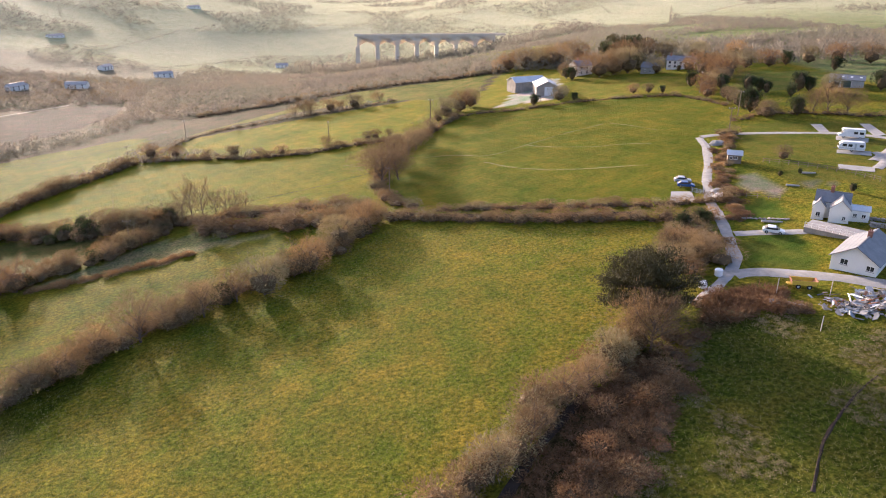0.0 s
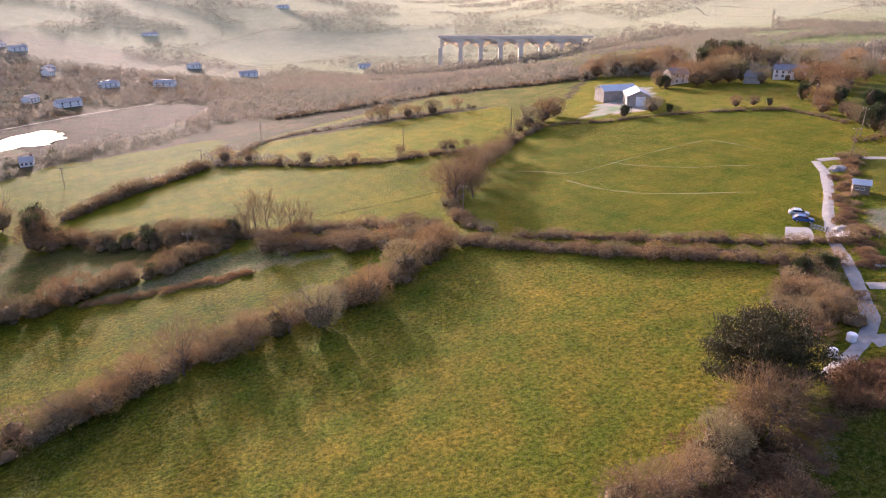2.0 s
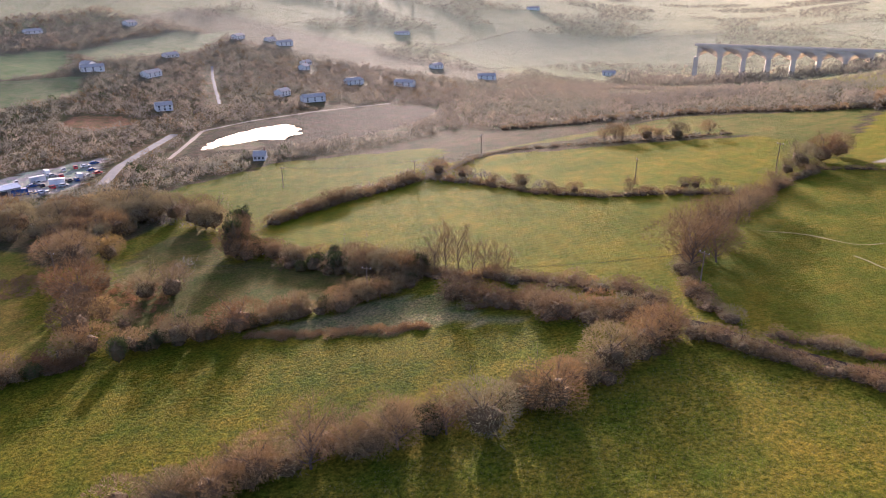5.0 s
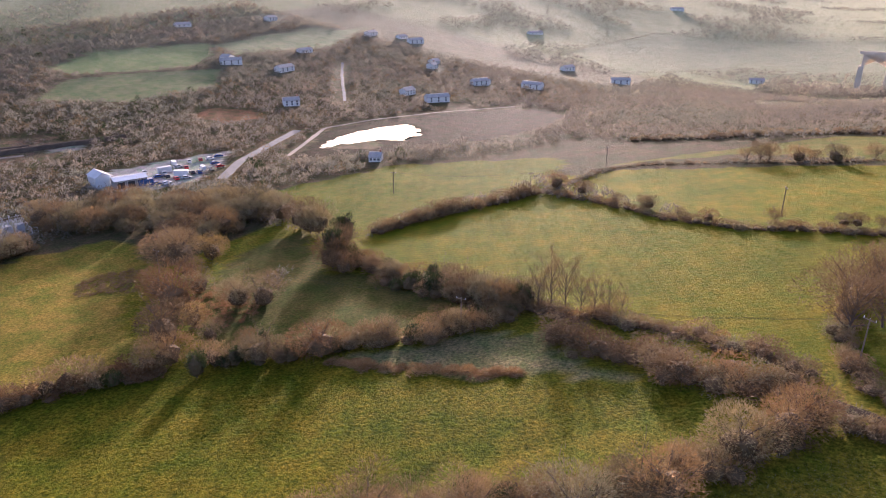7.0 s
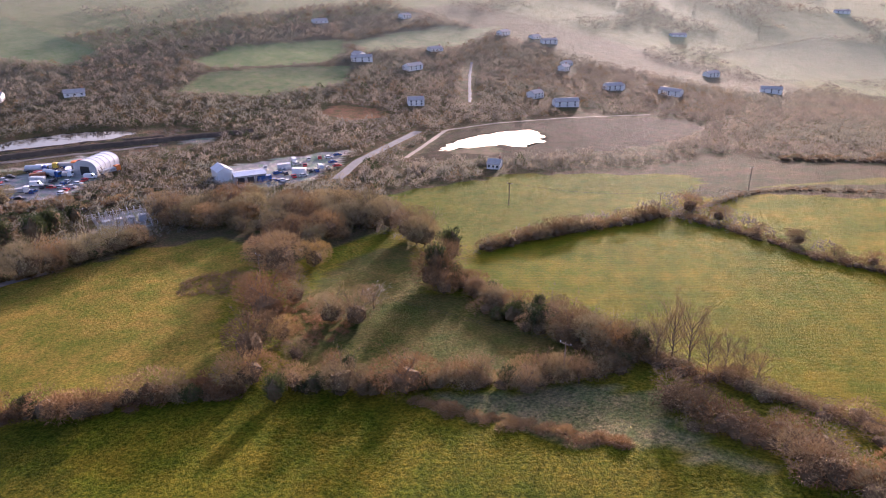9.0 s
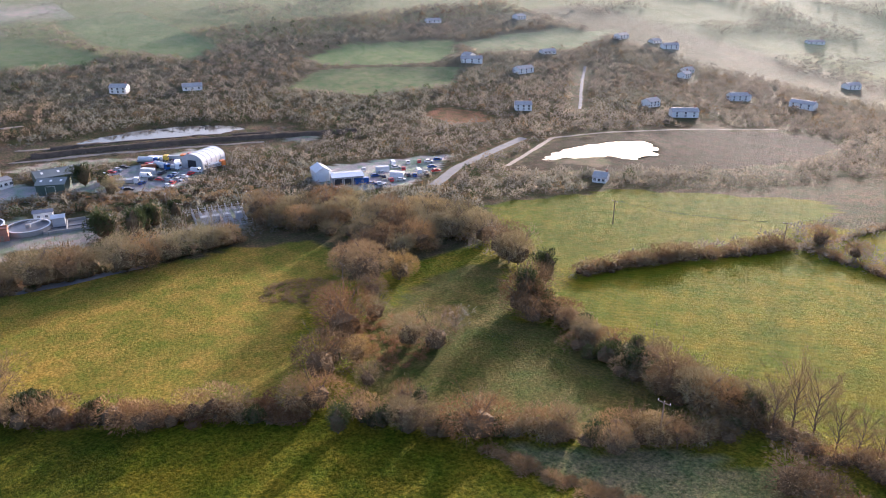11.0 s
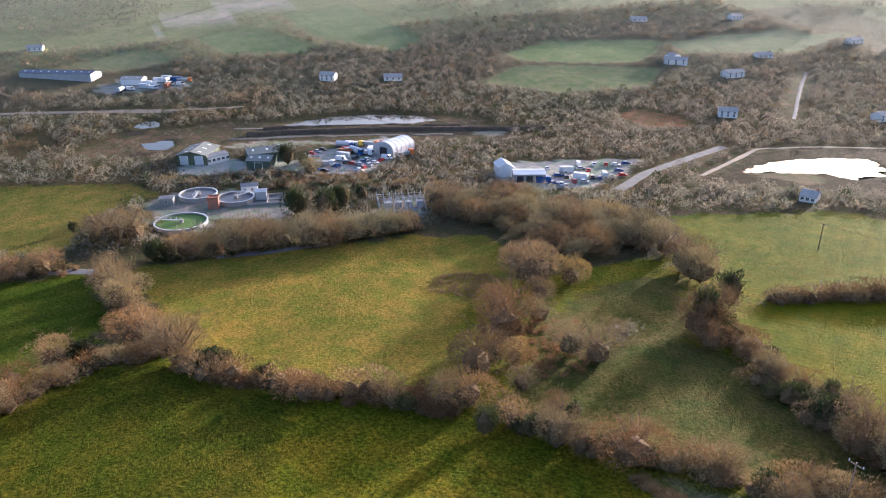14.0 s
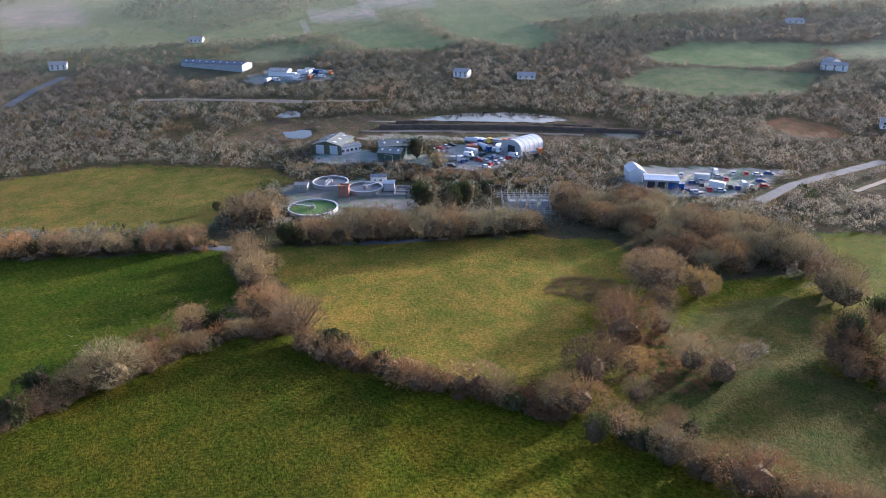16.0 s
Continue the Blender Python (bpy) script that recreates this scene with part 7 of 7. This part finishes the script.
# ---- viaduct ----
def viaduct(x0, y0, x1, y1, z_deck, arches, pitch):
    a = math.degrees(math.atan2(y1 - y0, x1 - x0))
    ob = empty("viaduct", pose(x0, y0, z_deck, 0, 0, a), "tall pale stone railway viaduct with round arches", "viaduct")
    r = pitch * 0.40
    for i in range(arches):
        bm = bmesh.new()
        n = 14
        pts = [(r * math.cos(math.pi * k / n), -1.6 - r + r * math.sin(math.pi * k / n) - 1.0) for k in range(n + 1)]
        prof = [(pitch / 2, -0.9), (-pitch / 2, -0.9), (-pitch / 2, -2.6 - r)] + pts[::-1] + [(pitch / 2, -2.6 - r)]
        va = [bm.verts.new((x + (i + 0.5) * pitch, -3.4, z)) for x, z in prof]
        vb = [bm.verts.new((x + (i + 0.5) * pitch, 3.4, z)) for x, z in prof]
        m = len(prof)
        for vs in (va, vb[::-1]):
            bm.faces.new(vs)
        for k in range(m):
            bm.faces.new((va[(k + 1) % m], va[k], vb[k], vb[(k + 1) % m]))
        bmesh.ops.triangulate(bm, faces=[f for f in bm.faces if len(f.verts) > 4])
        bmesh.ops.recalc_face_normals(bm, faces=bm.faces[:])
        part("arch", bm, M_GRANITE, ob)
    for i in range(arches + 1):
        bm = bmesh.new()
        hw = pitch / 2 - r
        prism(bm, [(i * pitch - hw * 1.25, -52), (i * pitch + hw * 1.25, -52), (i * pitch + hw, -2.61 - r), (i * pitch - hw, -2.61 - r)], -3.7, 3.7)
        part("pier", bm, M_GRANITE, ob)
    boxes("deck", ob, M_GRANITE, [(-3, arches * pitch + 12, -3.8, 3.8, -0.895, 0.0)])
    boxes("parapet", ob, M_GRANITE, [(-3, arches * pitch + 12, s - 0.25, s + 0.25, 0.002, 1.2) for s in (-3.5, 3.5)])


viaduct(*VIADUCT_FROM, *VIADUCT_TO, VIADUCT_DECK, 7, 22.5)


# ---- poles and wires ----
def pole_proto():
    ob = empty("power_pole", pose(0, 0, -900), "wooden power pole with a crossarm", "pole", "power poles")
    bm = bmesh.new()
    bmesh.ops.create_cone(bm, cap_ends=True, segments=8, radius1=0.15, radius2=0.1, depth=9.0, matrix=Matrix.Translation((0, 0, 4.0)))
    part("post", bm, M_WOOD, ob)
    boxes("crossarm", ob, M_WOOD, [(-1.1, 1.1, -0.06, 0.06, 8.1, 8.24)])
    for x in (-1.0, 0.0, 1.0):
        bm = bmesh.new()
        bmesh.ops.create_cone(bm, cap_ends=True, segments=6, radius1=0.07, radius2=0.05, depth=0.3, matrix=Matrix.Translation((x, 0, 8.38)))
        part("insulator", bm, M_CARWHITE, ob)
    return ob


POLE = pole_proto()
for listed in (POLES, POLES_B, POLES_C, POLES_D):
    for i, (x, y) in enumerate(listed):
        copy_thing(POLE, pose(x, y, rz(x, y), 0, 0, 37 * i))


def wire(a, b, sag, label="thin overhead power cable between poles"):
    ob = empty("power_cable", pose(*a), label, "cable")
    v, f = [], []
    a, b = np.array(a), np.array(b)
    pts = [a + (b - a) * t - (0, 0, 4 * sag * t * (1 - t)) for t in np.linspace(0, 1, 13)]
    for p in pts:
        v += [p - a + (0.011 * math.cos(k), 0.011 * math.cos(k), 0.011 * math.sin(k)) for k in (0, 2.1, 4.2)]
    f = [(3 * i + k, 3 * i + (k + 1) % 3, 3 * i + 3 + (k + 1) % 3, 3 * i + 3 + k) for i in range(12) for k in range(3)]
    child("strand", mesh_of("strand", v, f, M_BLACK), ob)


for p, q in ((POLES[5], POLES_B[0]), (POLES[5], POLES[4]), (POLES[1], POLES[2]), (POLES[1], POLES[0])):
    for dx in (-1.0, 0.0, 1.0):
        wire((p[0] + dx * 0.7, p[1] + dx * 0.7, rz(*p) + 8.5), (q[0] + dx * 0.7, q[1] + dx * 0.7, rz(*q) + 8.5), 1.6)


# ---- substation ----
def substation():
    x = sum(p[0] for p in AREA_SUBSTATION) / 4
    y = sum(p[1] for p in AREA_SUBSTATION) / 4
    ob = empty("substation", pose(x, y, rz(x, y), 0, 0, 76), "fenced electrical substation of pale steel frames", "substation")
    for i in range(8):
        for j in range(5):
            u, v = -8.4 + i * 2.4, -8 + j * 3.8
            h = 2.2 + 0.7 * ((i * 3 + j) % 3)
            boxes("frame", ob, M_GREY, [(u - 0.07, u + 0.07, v - 0.07, v + 0.07, 0, h), (u - 0.07, u + 0.07, v + 1.9, v + 2.04, 0, h), (u - 0.06, u + 0.06, v - 0.3, v + 2.4, h, h + 0.14)], "", 0)
    for i in range(4):
        boxes("transformer", ob, M_GREY, [(-6.5 + i * 4, -4 + i * 4, -1.6, 0.6, 0, 2.4), (-6.2 + i * 4, -5.9 + i * 4, -1.2, -0.9, 2.4, 3.4), (-4.8 + i * 4, -4.5 + i * 4, -0.4, -0.1, 2.4, 3.4)])
    fence = new("fence")
    fence.parent = ob
    for k in range(-10, 11, 2):
        for yy in (-9, 9):
            boxes("post", fence, M_SHEET, [(k - 0.05, k + 0.05, yy - 0.05, yy + 0.05, 0, 2.4)], "", 0)
    boxes("rail", fence, M_SHEET, [(-10, 10, yy - 0.03, yy + 0.03, z, z + 0.06) for yy in (-9, 9) for z in (0.6, 1.4, 2.3)], "", 0)


substation()


# ---- round the houses ----
def boulder(name, seed, r):
    rng = np.random.default_rng(seed)
    bm = bmesh.new()
    bmesh.ops.create_icosphere(bm, subdivisions=1, radius=r)
    for v in bm.verts:
        v.co *= rng.uniform(0.65, 1.25)
        v.co.z *= 0.45
    me = bpy.data.meshes.new(name)
    bm.to_mesh(me)
    bm.free()
    me.materials.append(M_STONE)
    return me


STONES = [boulder("stone", 300 + i, 0.5) for i in range(5)]


def heap(x, y, r, n, label, seed, mesh=None, name="rubble_heap"):
    rng = np.random.default_rng(seed)
    ob = empty(name, pose(x, y, rz(x, y)), label, "heap")
    for i in range(n):
        a, d = rng.uniform(0, 6.28), r * math.sqrt(rng.random())
        px, py = d * math.cos(a), d * math.sin(a)
        s = rng.uniform(0.25, 0.85)
        child("stone", (mesh or STONES)[i % 5], ob, pose(px, py, rz(x + px, y + py) - rz(x, y) + 0.1 + max(0, (r - d) * 0.3) * rng.random(), *rng.uniform(0, 360, 3)) @ Matrix.Diagonal((s, s, s, 1)))


def boards(x, y, n, seed):
    rng = np.random.default_rng(seed)
    ob = empty("scrap_heap", pose(x, y, rz(x, y)), "heap of old boards and rusty scrap iron", "heap")
    for i in range(n):
        l, w = rng.uniform(0.8, 2.6), rng.uniform(0.12, 0.5)
        q = boxes("board", ob, (M_WOOD, M_RUST, M_GREY, M_CARWHITE, M_BLACK)[i % 5], [(-l / 2, l / 2, -w / 2, w / 2, -0.03, 0.03)], "", 0)
        q.matrix_basis = pose(*(rng.standard_normal(2) * 1.3), 0.25 + rng.uniform(0, 0.7), rng.normal() * 22, rng.normal() * 22, rng.uniform(0, 360))


SLABS = []
for k in range(4):
    bm = bmesh.new()
    prism(bm, [(math.cos(a) * (0.8 + 0.3 * math.sin(a * 3 + k)), math.sin(a) * (0.5 + 0.2 * math.cos(a * 2 + k))) for a in [0.2 + 1.05 * i for i in range(6)]], -0.06, 0.06)
    me = bpy.data.meshes.new("slab")
    bm.to_mesh(me)
    bm.free()
    me.materials.append((M_CONCRETE, M_STONE, M_DECK, M_GREY)[k])
    SLABS.append(me)


def slabs(x, y, r, n, seed):
    """Broken concrete and roof sheets thrown down flat."""
    rng = np.random.default_rng(seed)
    ob = empty("slab_heap", pose(x, y, rz(x, y)), "heap of broken pale concrete slabs", "heap")
    for i in range(n):
        px, py = rng.standard_normal(2) * r * 0.55
        child("slab", SLABS[i % 4], ob, pose(px, py, rz(x + px, y + py) - rz(x, y) + 0.12 + 0.35 * rng.random(), 90 + rng.normal() * 16, rng.normal() * 14, rng.uniform(0, 360)))


def dumper(x, y, turn):
    ob = empty("tipper_trailer", pose(x, y, rz(x, y), 0, 0, turn), "old yellow trailer with a rusty open tub", "trailer")
    bm = bmesh.new()
    prism(bm, [(-1.9, 0.75), (1.7, 0.75), (2.2, 1.6), (2.1, 1.6), (1.62, 0.85), (-1.8, 0.85), (-2.0, 1.6), (-2.1, 1.6)], -0.9, 0.9)
    part("tub", bm, M_RUST, ob)
    boxes("side", ob, M_YELLOW, [(-2.0, 2.0, -0.96, -0.9, 0.75, 1.55), (-2.0, 2.0, 0.9, 0.96, 0.75, 1.55)], "yellow steel side", 0)
    boxes("chassis", ob, M_YELLOW, [(-2.6, 1.8, -0.5, 0.5, 0.5, 0.72)])
    for s in (-1, 1):
        for u in (-0.9, 0.9):
            wheel(ob, u, s * 0.85, 0.42)


def trough(x, y, turn):
    ob = empty("water_trough", pose(x, y, rz(x, y), 0, 0, turn), "square concrete tank with a dark lid", "tank")
    boxes("tank", ob, M_CONCRETE, [(-0.9, 0.9, -0.7, 0.7, -0.4, 1.0)], "", 0.05)
    boxes("lid", ob, M_BLACK, [(-0.6, 0.7, -0.5, 0.5, 1.004, 1.12)])


def brush(x, y):
    rng = np.random.default_rng(8)
    n = 260
    b = rng.standard_normal((n, 3)) * (1.2, 0.8, 0.15) + (0, 0, 0.45)
    d = rng.standard_normal((n, 3)) * (1, 1, 0.25)
    d /= np.linalg.norm(d, axis=1)[:, None]
    ob = empty("brush_pile", pose(x, y, rz(x, y)), "pile of cut pale branches on rough ground", "brush")
    child("branches", mesh_of("branches", shoots(rng, b, d, rng.uniform(0.8, 2.0, n), rng.uniform(0.02, 0.05, n)), np.arange(3 * n).reshape(-1, 3).tolist(), M_LICHEN), ob)


dumper(68.0, 90.9, -17)
trough(60.2, 85.9, -30)
draped("concrete_slab", [(59.2, 85.7), (63.8, 82.2), (65.0, 84.8), (62.3, 87.2)], M_CONCRETE, "old concrete slab in rough grass", "slab")
brush(53.7, 84.4)
for x, y, h in ((62.3, 89.1, 3.4), (62.3, 76.5, 2.6), (70.2, 86.6, 3.0)):
    post = empty("post", pose(x, y, rz(x, y)), "weathered upright timber post", "post")
    boxes("timber", post, M_DECK, [(-0.06, 0.06, -0.06, 0.06, -0.4, h)])
for i, (x, y) in enumerate(RUBBLE[::2]):
    boards(x + 1.0, y + 0.6, 14, 80 + i)
for i, (x, y) in enumerate(RUBBLE):
    heap(x, y, 2.0, 16, "heap of broken stone and rubble on rough ground", 50 + i)
    slabs(x, y, 2.0, 11, 90 + i)
for i, (x, y) in enumerate(BALES):
    bm = bmesh.new()
    bmesh.ops.create_cone(bm, cap_ends=True, segments=16, radius1=0.75, radius2=0.75, depth=1.3)
    bmesh.ops.bevel(bm, geom=[e for e in bm.edges if e.calc_length() > 0.2 and abs(e.verts[0].co.z - e.verts[1].co.z) < 0.1], offset=0.14, segments=2, affect="EDGES")
    ob = empty("wrapped_bale", pose(x, y, rz(x, y) + 0.7, 0, 0, i * 40), "pale plastic-wrapped round bale beside a lane", "bale", "wrapped bales")
    part("wrap", bm, M_CARWHITE, ob, smooth=False)


def low_wall(pts, h, label):
    p, w = along(pts, 0.9)
    ob = empty("stone_wall", pose(p[0][0], p[0][1], rz(*p[0])), label, "wall")
    for i, (q, d) in enumerate(zip(p, w)):
        for c in range(max(1, int(h / 0.35))):
            s = 1.0 + 0.2 * math.sin(i * 3.1 + c)
            child("stone", STONES[(i + c) % 5], ob, pose(q[0] - p[0][0], q[1] - p[0][1], rz(*q) - rz(*p[0]) + 0.15 + c * 0.36, 0, 0, i * 77 + c * 31) @ Matrix.Diagonal((s, s, s, 1)))


def fence(pts, label, rails=2):
    p, w = along(pts, 2.4)
    x0, y0 = p[0]
    ob = empty("timber_fence", pose(x0, y0, rz(x0, y0)), label, "fence")
    z0 = rz(x0, y0)
    for i, q in enumerate(p):
        boxes("post", ob, M_WOOD, [(q[0] - x0 - 0.06, q[0] - x0 + 0.06, q[1] - y0 - 0.06, q[1] - y0 + 0.06, rz(*q) - z0 - 0.3, rz(*q) - z0 + 1.2)], "", 0)
    for i, (a, b) in enumerate(zip(p, p[1:])):
        for h in (0.55, 1.05)[:rails]:
            a3, b3 = Vector((a[0] - x0, a[1] - y0, rz(*a) - z0 + h)), Vector((b[0] - x0, b[1] - y0, rz(*b) - z0 + h))
            r = boxes("rail", ob, M_WOOD, [(0, (b3 - a3).length, 0.065, 0.1, -0.05, 0.05)], "", 0)
            r.matrix_basis = Matrix.Translation(a3) @ (b3 - a3).to_track_quat("X", "Z").to_matrix().to_4x4()


fence(FENCE_CAMP, "weathered post and rail fence across rough grass")
fence(FENCE_LAWN, "weathered post and rail fence beside a lawn")


def parking_pad():
    draped("parking_pad", [(68.6, 148.0), (72.9, 146.1), (70.8, 138.9), (65.2, 140.3)], M_CONCRETE, "pale concrete parking pad beside a lane", "pad", lift=0.12)
    gate = empty("field_gate", pose(73.6, 144.2, rz(73.6, 144.2), 0, 0, -50), "grey metal field gate beside a lane", "gate")
    for z in (0.25, 0.5, 0.75, 1.0, 1.2):
        boxes("bar", gate, M_SHEET, [(-1.6, 1.6, -0.025, 0.025, z - 0.025, z + 0.025)], "", 0)
    for k in (-1.65, 1.65):
        boxes("post", gate, M_WOOD, [(k - 0.09, k + 0.09, -0.09, 0.09, -0.3, 1.4)], "", 0)


def mound(name, x, y, r, h, mat, label, seed):
    """A low uneven heap under a sheet, or of loose stone."""
    bm = bmesh.new()
    bmesh.ops.create_icosphere(bm, subdivisions=3, radius=1)
    s = Vector((seed * 1.7, seed, 0))
    for v in bm.verts:
        k = 1 + 0.3 * noise.noise(v.co * 1.6 + s) + 0.12 * noise.noise(v.co * 4.5 + s)
        px, py = v.co.x * r * k, v.co.y * r * k * 0.8
        v.co = Vector((px, py, rz(x + px, y + py) - rz(x, y) - 0.1 + max(0.0, v.co.z) ** 0.8 * h * k))
    ob = empty(name, pose(x, y, rz(x, y)), label, "heap")
    part("heap", bm, mat, ob)


mound("gravel_heap", 98.0, 184.9, 2.3, 1.3, M_GRAVEL, "pale heap of gravel beside a lane", 1)
mound("sheeted_heap", 78.3, 143.5, 1.7, 1.1, M_CONCRETE, "heap under a grey sheet beside a lane", 2)
mound("sheeted_heap", 77.0, 140.2, 1.5, 1.0, M_WHITE, "heap under a white sheet beside a lane", 3)
for i, (x, y) in enumerate(FIELD_CARS):
    mound("sheeted_heap", x, y, 1.3, 0.9, M_WHITE, "heap under a white sheet beside an overgrown hedge", 4 + i)
parking_pad()


def terrace():
    """Pale boarded terrace on a stone wall, with a rail, in front of the house."""
    x, y = 87.4, 111.6
    z = max(rz(x, y), rz(x + 3.5, y - 1.0), rz(x - 3, y + 3)) + 0.4
    ob = empty("terrace", pose(x, y, z, 0, 0, -48), "raised terrace of pale weathered boards with a white rail", "terrace")
    boxes("wall", ob, M_STONE, [(-5.2, 5.2, -3.0, -2.7, -2.6, -0.06), (-5.2, -4.9, -2.7, 2.8, -2.6, -0.06), (4.9, 5.2, -2.7, 2.8, -2.6, -0.06)])
    for i in range(19):
        boxes("board", ob, M_DECK, [(-5.3, 5.3, -3.05 + i * 0.31, -3.05 + i * 0.31 + 0.27, -0.055, 0.0)], "", 0)
    for k in range(9):
        boxes("post", ob, M_WHITE, [(-5.2 + k * 1.3, -5.12 + k * 1.3, -3.0, -2.92, 0.0, 1.05)], "", 0)
    for h in (0.45, 1.0):
        boxes("rail", ob, M_WHITE, [(-5.25, 5.25, -3.0, -2.93, h, h + 0.07)], "", 0)


terrace()
low_wall([(94.5, 112.6), (98.5, 109.5), (101.5, 105.5)], 1.2, "rough stone terrace wall beside a house")
low_wall([(96.5, 116.5), (100.5, 113), (104, 109)], 1.0, "rough stone terrace wall beside a house")
for x, y, turn, l in ((79.2, 120.7, -16, 4.2), (95.8, 141.2, -22, 3.0), (104.5, 149, -10, 3.4)):
    log = empty("log", pose(x, y, rz(x, y) + 0.2, 0, 0, turn), "pale weathered log lying on grass", "log")
    bm = bmesh.new()
    bmesh.ops.create_cone(bm, cap_ends=True, segments=9, radius1=0.28, radius2=0.22, depth=l, matrix=Matrix.Rotation(radians(90), 4, "Y"))
    part("timber", bm, M_DECK, log)
low_wall([(AREA_LAWN_A[3][0], AREA_LAWN_A[3][1] + 1), (AREA_LAWN_A[2][0], AREA_LAWN_A[2][1] + 1)], 0.5, "low garden wall beside a lawn")


# ---- reeds, bracken and grass ----
def stand(label, poly, gap, kinds, size, seed, name="reed_bed"):
    """A bed of tufts in an area, joined into one mesh."""
    rng = np.random.default_rng(seed)
    xs, ys = [p[0] for p in poly], [p[1] for p in poly]
    px, py = scatter(min(xs), max(xs), min(ys), max(ys), gap, seed)
    k = inside(px, py, poly)
    vs, fs, off = [], [], 0
    for x, y in zip(px[k], py[k]):
        me = kinds[rng.integers(0, len(kinds))]
        v = np.empty(len(me.vertices) * 3)
        me.vertices.foreach_get("co", v)
        v = v.reshape(-1, 3)
        a, s = rng.uniform(0, 6.28), size * rng.uniform(0.6, 1.3)
        c, d = math.cos(a), math.sin(a)
        vs.append(np.stack([(v[:, 0] * c - v[:, 1] * d) * s + x, (v[:, 0] * d + v[:, 1] * c) * s + y, v[:, 2] * s + rz(x, y) - 0.1], 1))
        fs += [[i + off for i in p.vertices] for p in me.polygons]
        off += len(v)
    return tagged(new(name, mesh_of(name, np.concatenate(vs), fs, kinds[0].materials[0])), label, "plants", kind="stuff")


BRACKEN_S = [bush_mesh("bracken_tuft", 195 + s, 1.2, 0.9, 120, M_BRAMBLE, 0.5, 0.05, 0.9) for s in range(3)]
SCRUB_S = [bush_mesh("scrub_tuft", 198 + s, 1.3, 1.0, 200, M_TWIG, 0.3, 0.03, 0.7) for s in range(3)]
hedge(REED_LINE, "strip of orange-brown dry reeds", 0.8, 0.7, 0.9, 0.5, REED, name="reed_strip", seed=40)
stand("grey-brown bramble patch in a paddock", PATCH_BRAMBLE, 2.0, SCRUB_S, 0.8, 41, "bramble_patch")
stand("rusty bracken and bramble beside a muddy track", AREA_BANKSIDE, 1.9, BRACKEN_S, 1.0, 44, "bracken_bank")
stand("rusty bracken bank below a gravel lane", AREA_BRACKEN, 1.3, BRACKEN_S, 1.1, 43, "bracken_bank")
stand("russet bracken between paddock trees", PATCH_BRACKEN, 2.3, BRACKEN_S + SCRUB_S, 0.85, 42, "bracken_patch")


def sward(label, poly, gap, mat, h, seed, spread=0.35):
    """Grass tufts in an area: a few blades each, one mesh."""
    rng = np.random.default_rng(seed)
    xs, ys = [p[0] for p in poly], [p[1] for p in poly]
    px, py = scatter(min(xs), max(xs), min(ys), max(ys), gap, seed)
    k = inside(px, py, poly)
    px, py = px[k], py[k]
    n = 4
    b = np.repeat(np.stack([px, py, rise(px, py) - 0.02], 1), n, 0) + rng.standard_normal((len(px) * n, 3)) * (0.14, 0.14, 0)
    d = rng.standard_normal((len(b), 3)) * spread + (0, 0, 0.8)
    d /= np.linalg.norm(d, axis=1)[:, None]
    sv = shoots(rng, b, d, h * rng.uniform(0.5, 1.4, len(b)), rng.uniform(0.015, 0.04, len(b)))
    return tagged(new("grass", mesh_of("grass", sv, np.arange(3 * len(b)).reshape(-1, 3).tolist(), mat)), label, "grass", kind="stuff")


sward("dry tussock grass in the nearest pasture", AREA_NEAR, 0.75, M_BLADE, 0.36, 71)
TUSSOCK_S = [bush_mesh("tussock", 210 + s, 0.8, 0.55, 110, M_STRAWBLADE, 0.3, 0.022, 0.6) for s in range(3)]


def tussocks(label, poly, gap, level, size, seed):
    xs, ys = [p[0] for p in poly], [p[1] for p in poly]
    rng = np.random.default_rng(seed)
    px, py = scatter(min(xs), max(xs), min(ys), max(ys), gap, seed)
    k = inside(px, py, poly)
    px, py = px[k], py[k]
    k = gaps(px, py, 0.09, level, seed * 1.3)
    vs, fs, off = [], [], 0
    for x, y in zip(px[k], py[k]):
        me = TUSSOCK_S[rng.integers(0, 3)]
        v = np.empty(len(me.vertices) * 3)
        me.vertices.foreach_get("co", v)
        v = v.reshape(-1, 3) * size * rng.uniform(0.5, 1.3)
        vs.append(v + (x, y, rz(x, y) - 0.08))
        fs += [[i + off for i in p.vertices] for p in me.polygons]
        off += len(v)
    return tagged(new("tussock_grass", mesh_of("tussock_grass", np.concatenate(vs), fs, M_STRAWBLADE)), label, "grass", kind="stuff")


tussocks("pale dead tussocks on boggy ground", AREA_BOG, 1.0, 0.2, 0.75, 5)
sward("pale dead grass tussocks on boggy ground", AREA_BOG, 0.8, M_BLADE, 0.5, 72, 0.6)
sward("rough pale grass beside a reed strip", AREA_REED, 0.7, M_BLADE, 0.45, 73, 0.5)

# ---- the models that were copied are no longer needed ----
for model in [*CARS, VAN, RED_VAN, *LORRIES, *CONTAINERS, POLE]:
    for o in (*model.children_recursive, model):
        bpy.data.objects.remove(o)
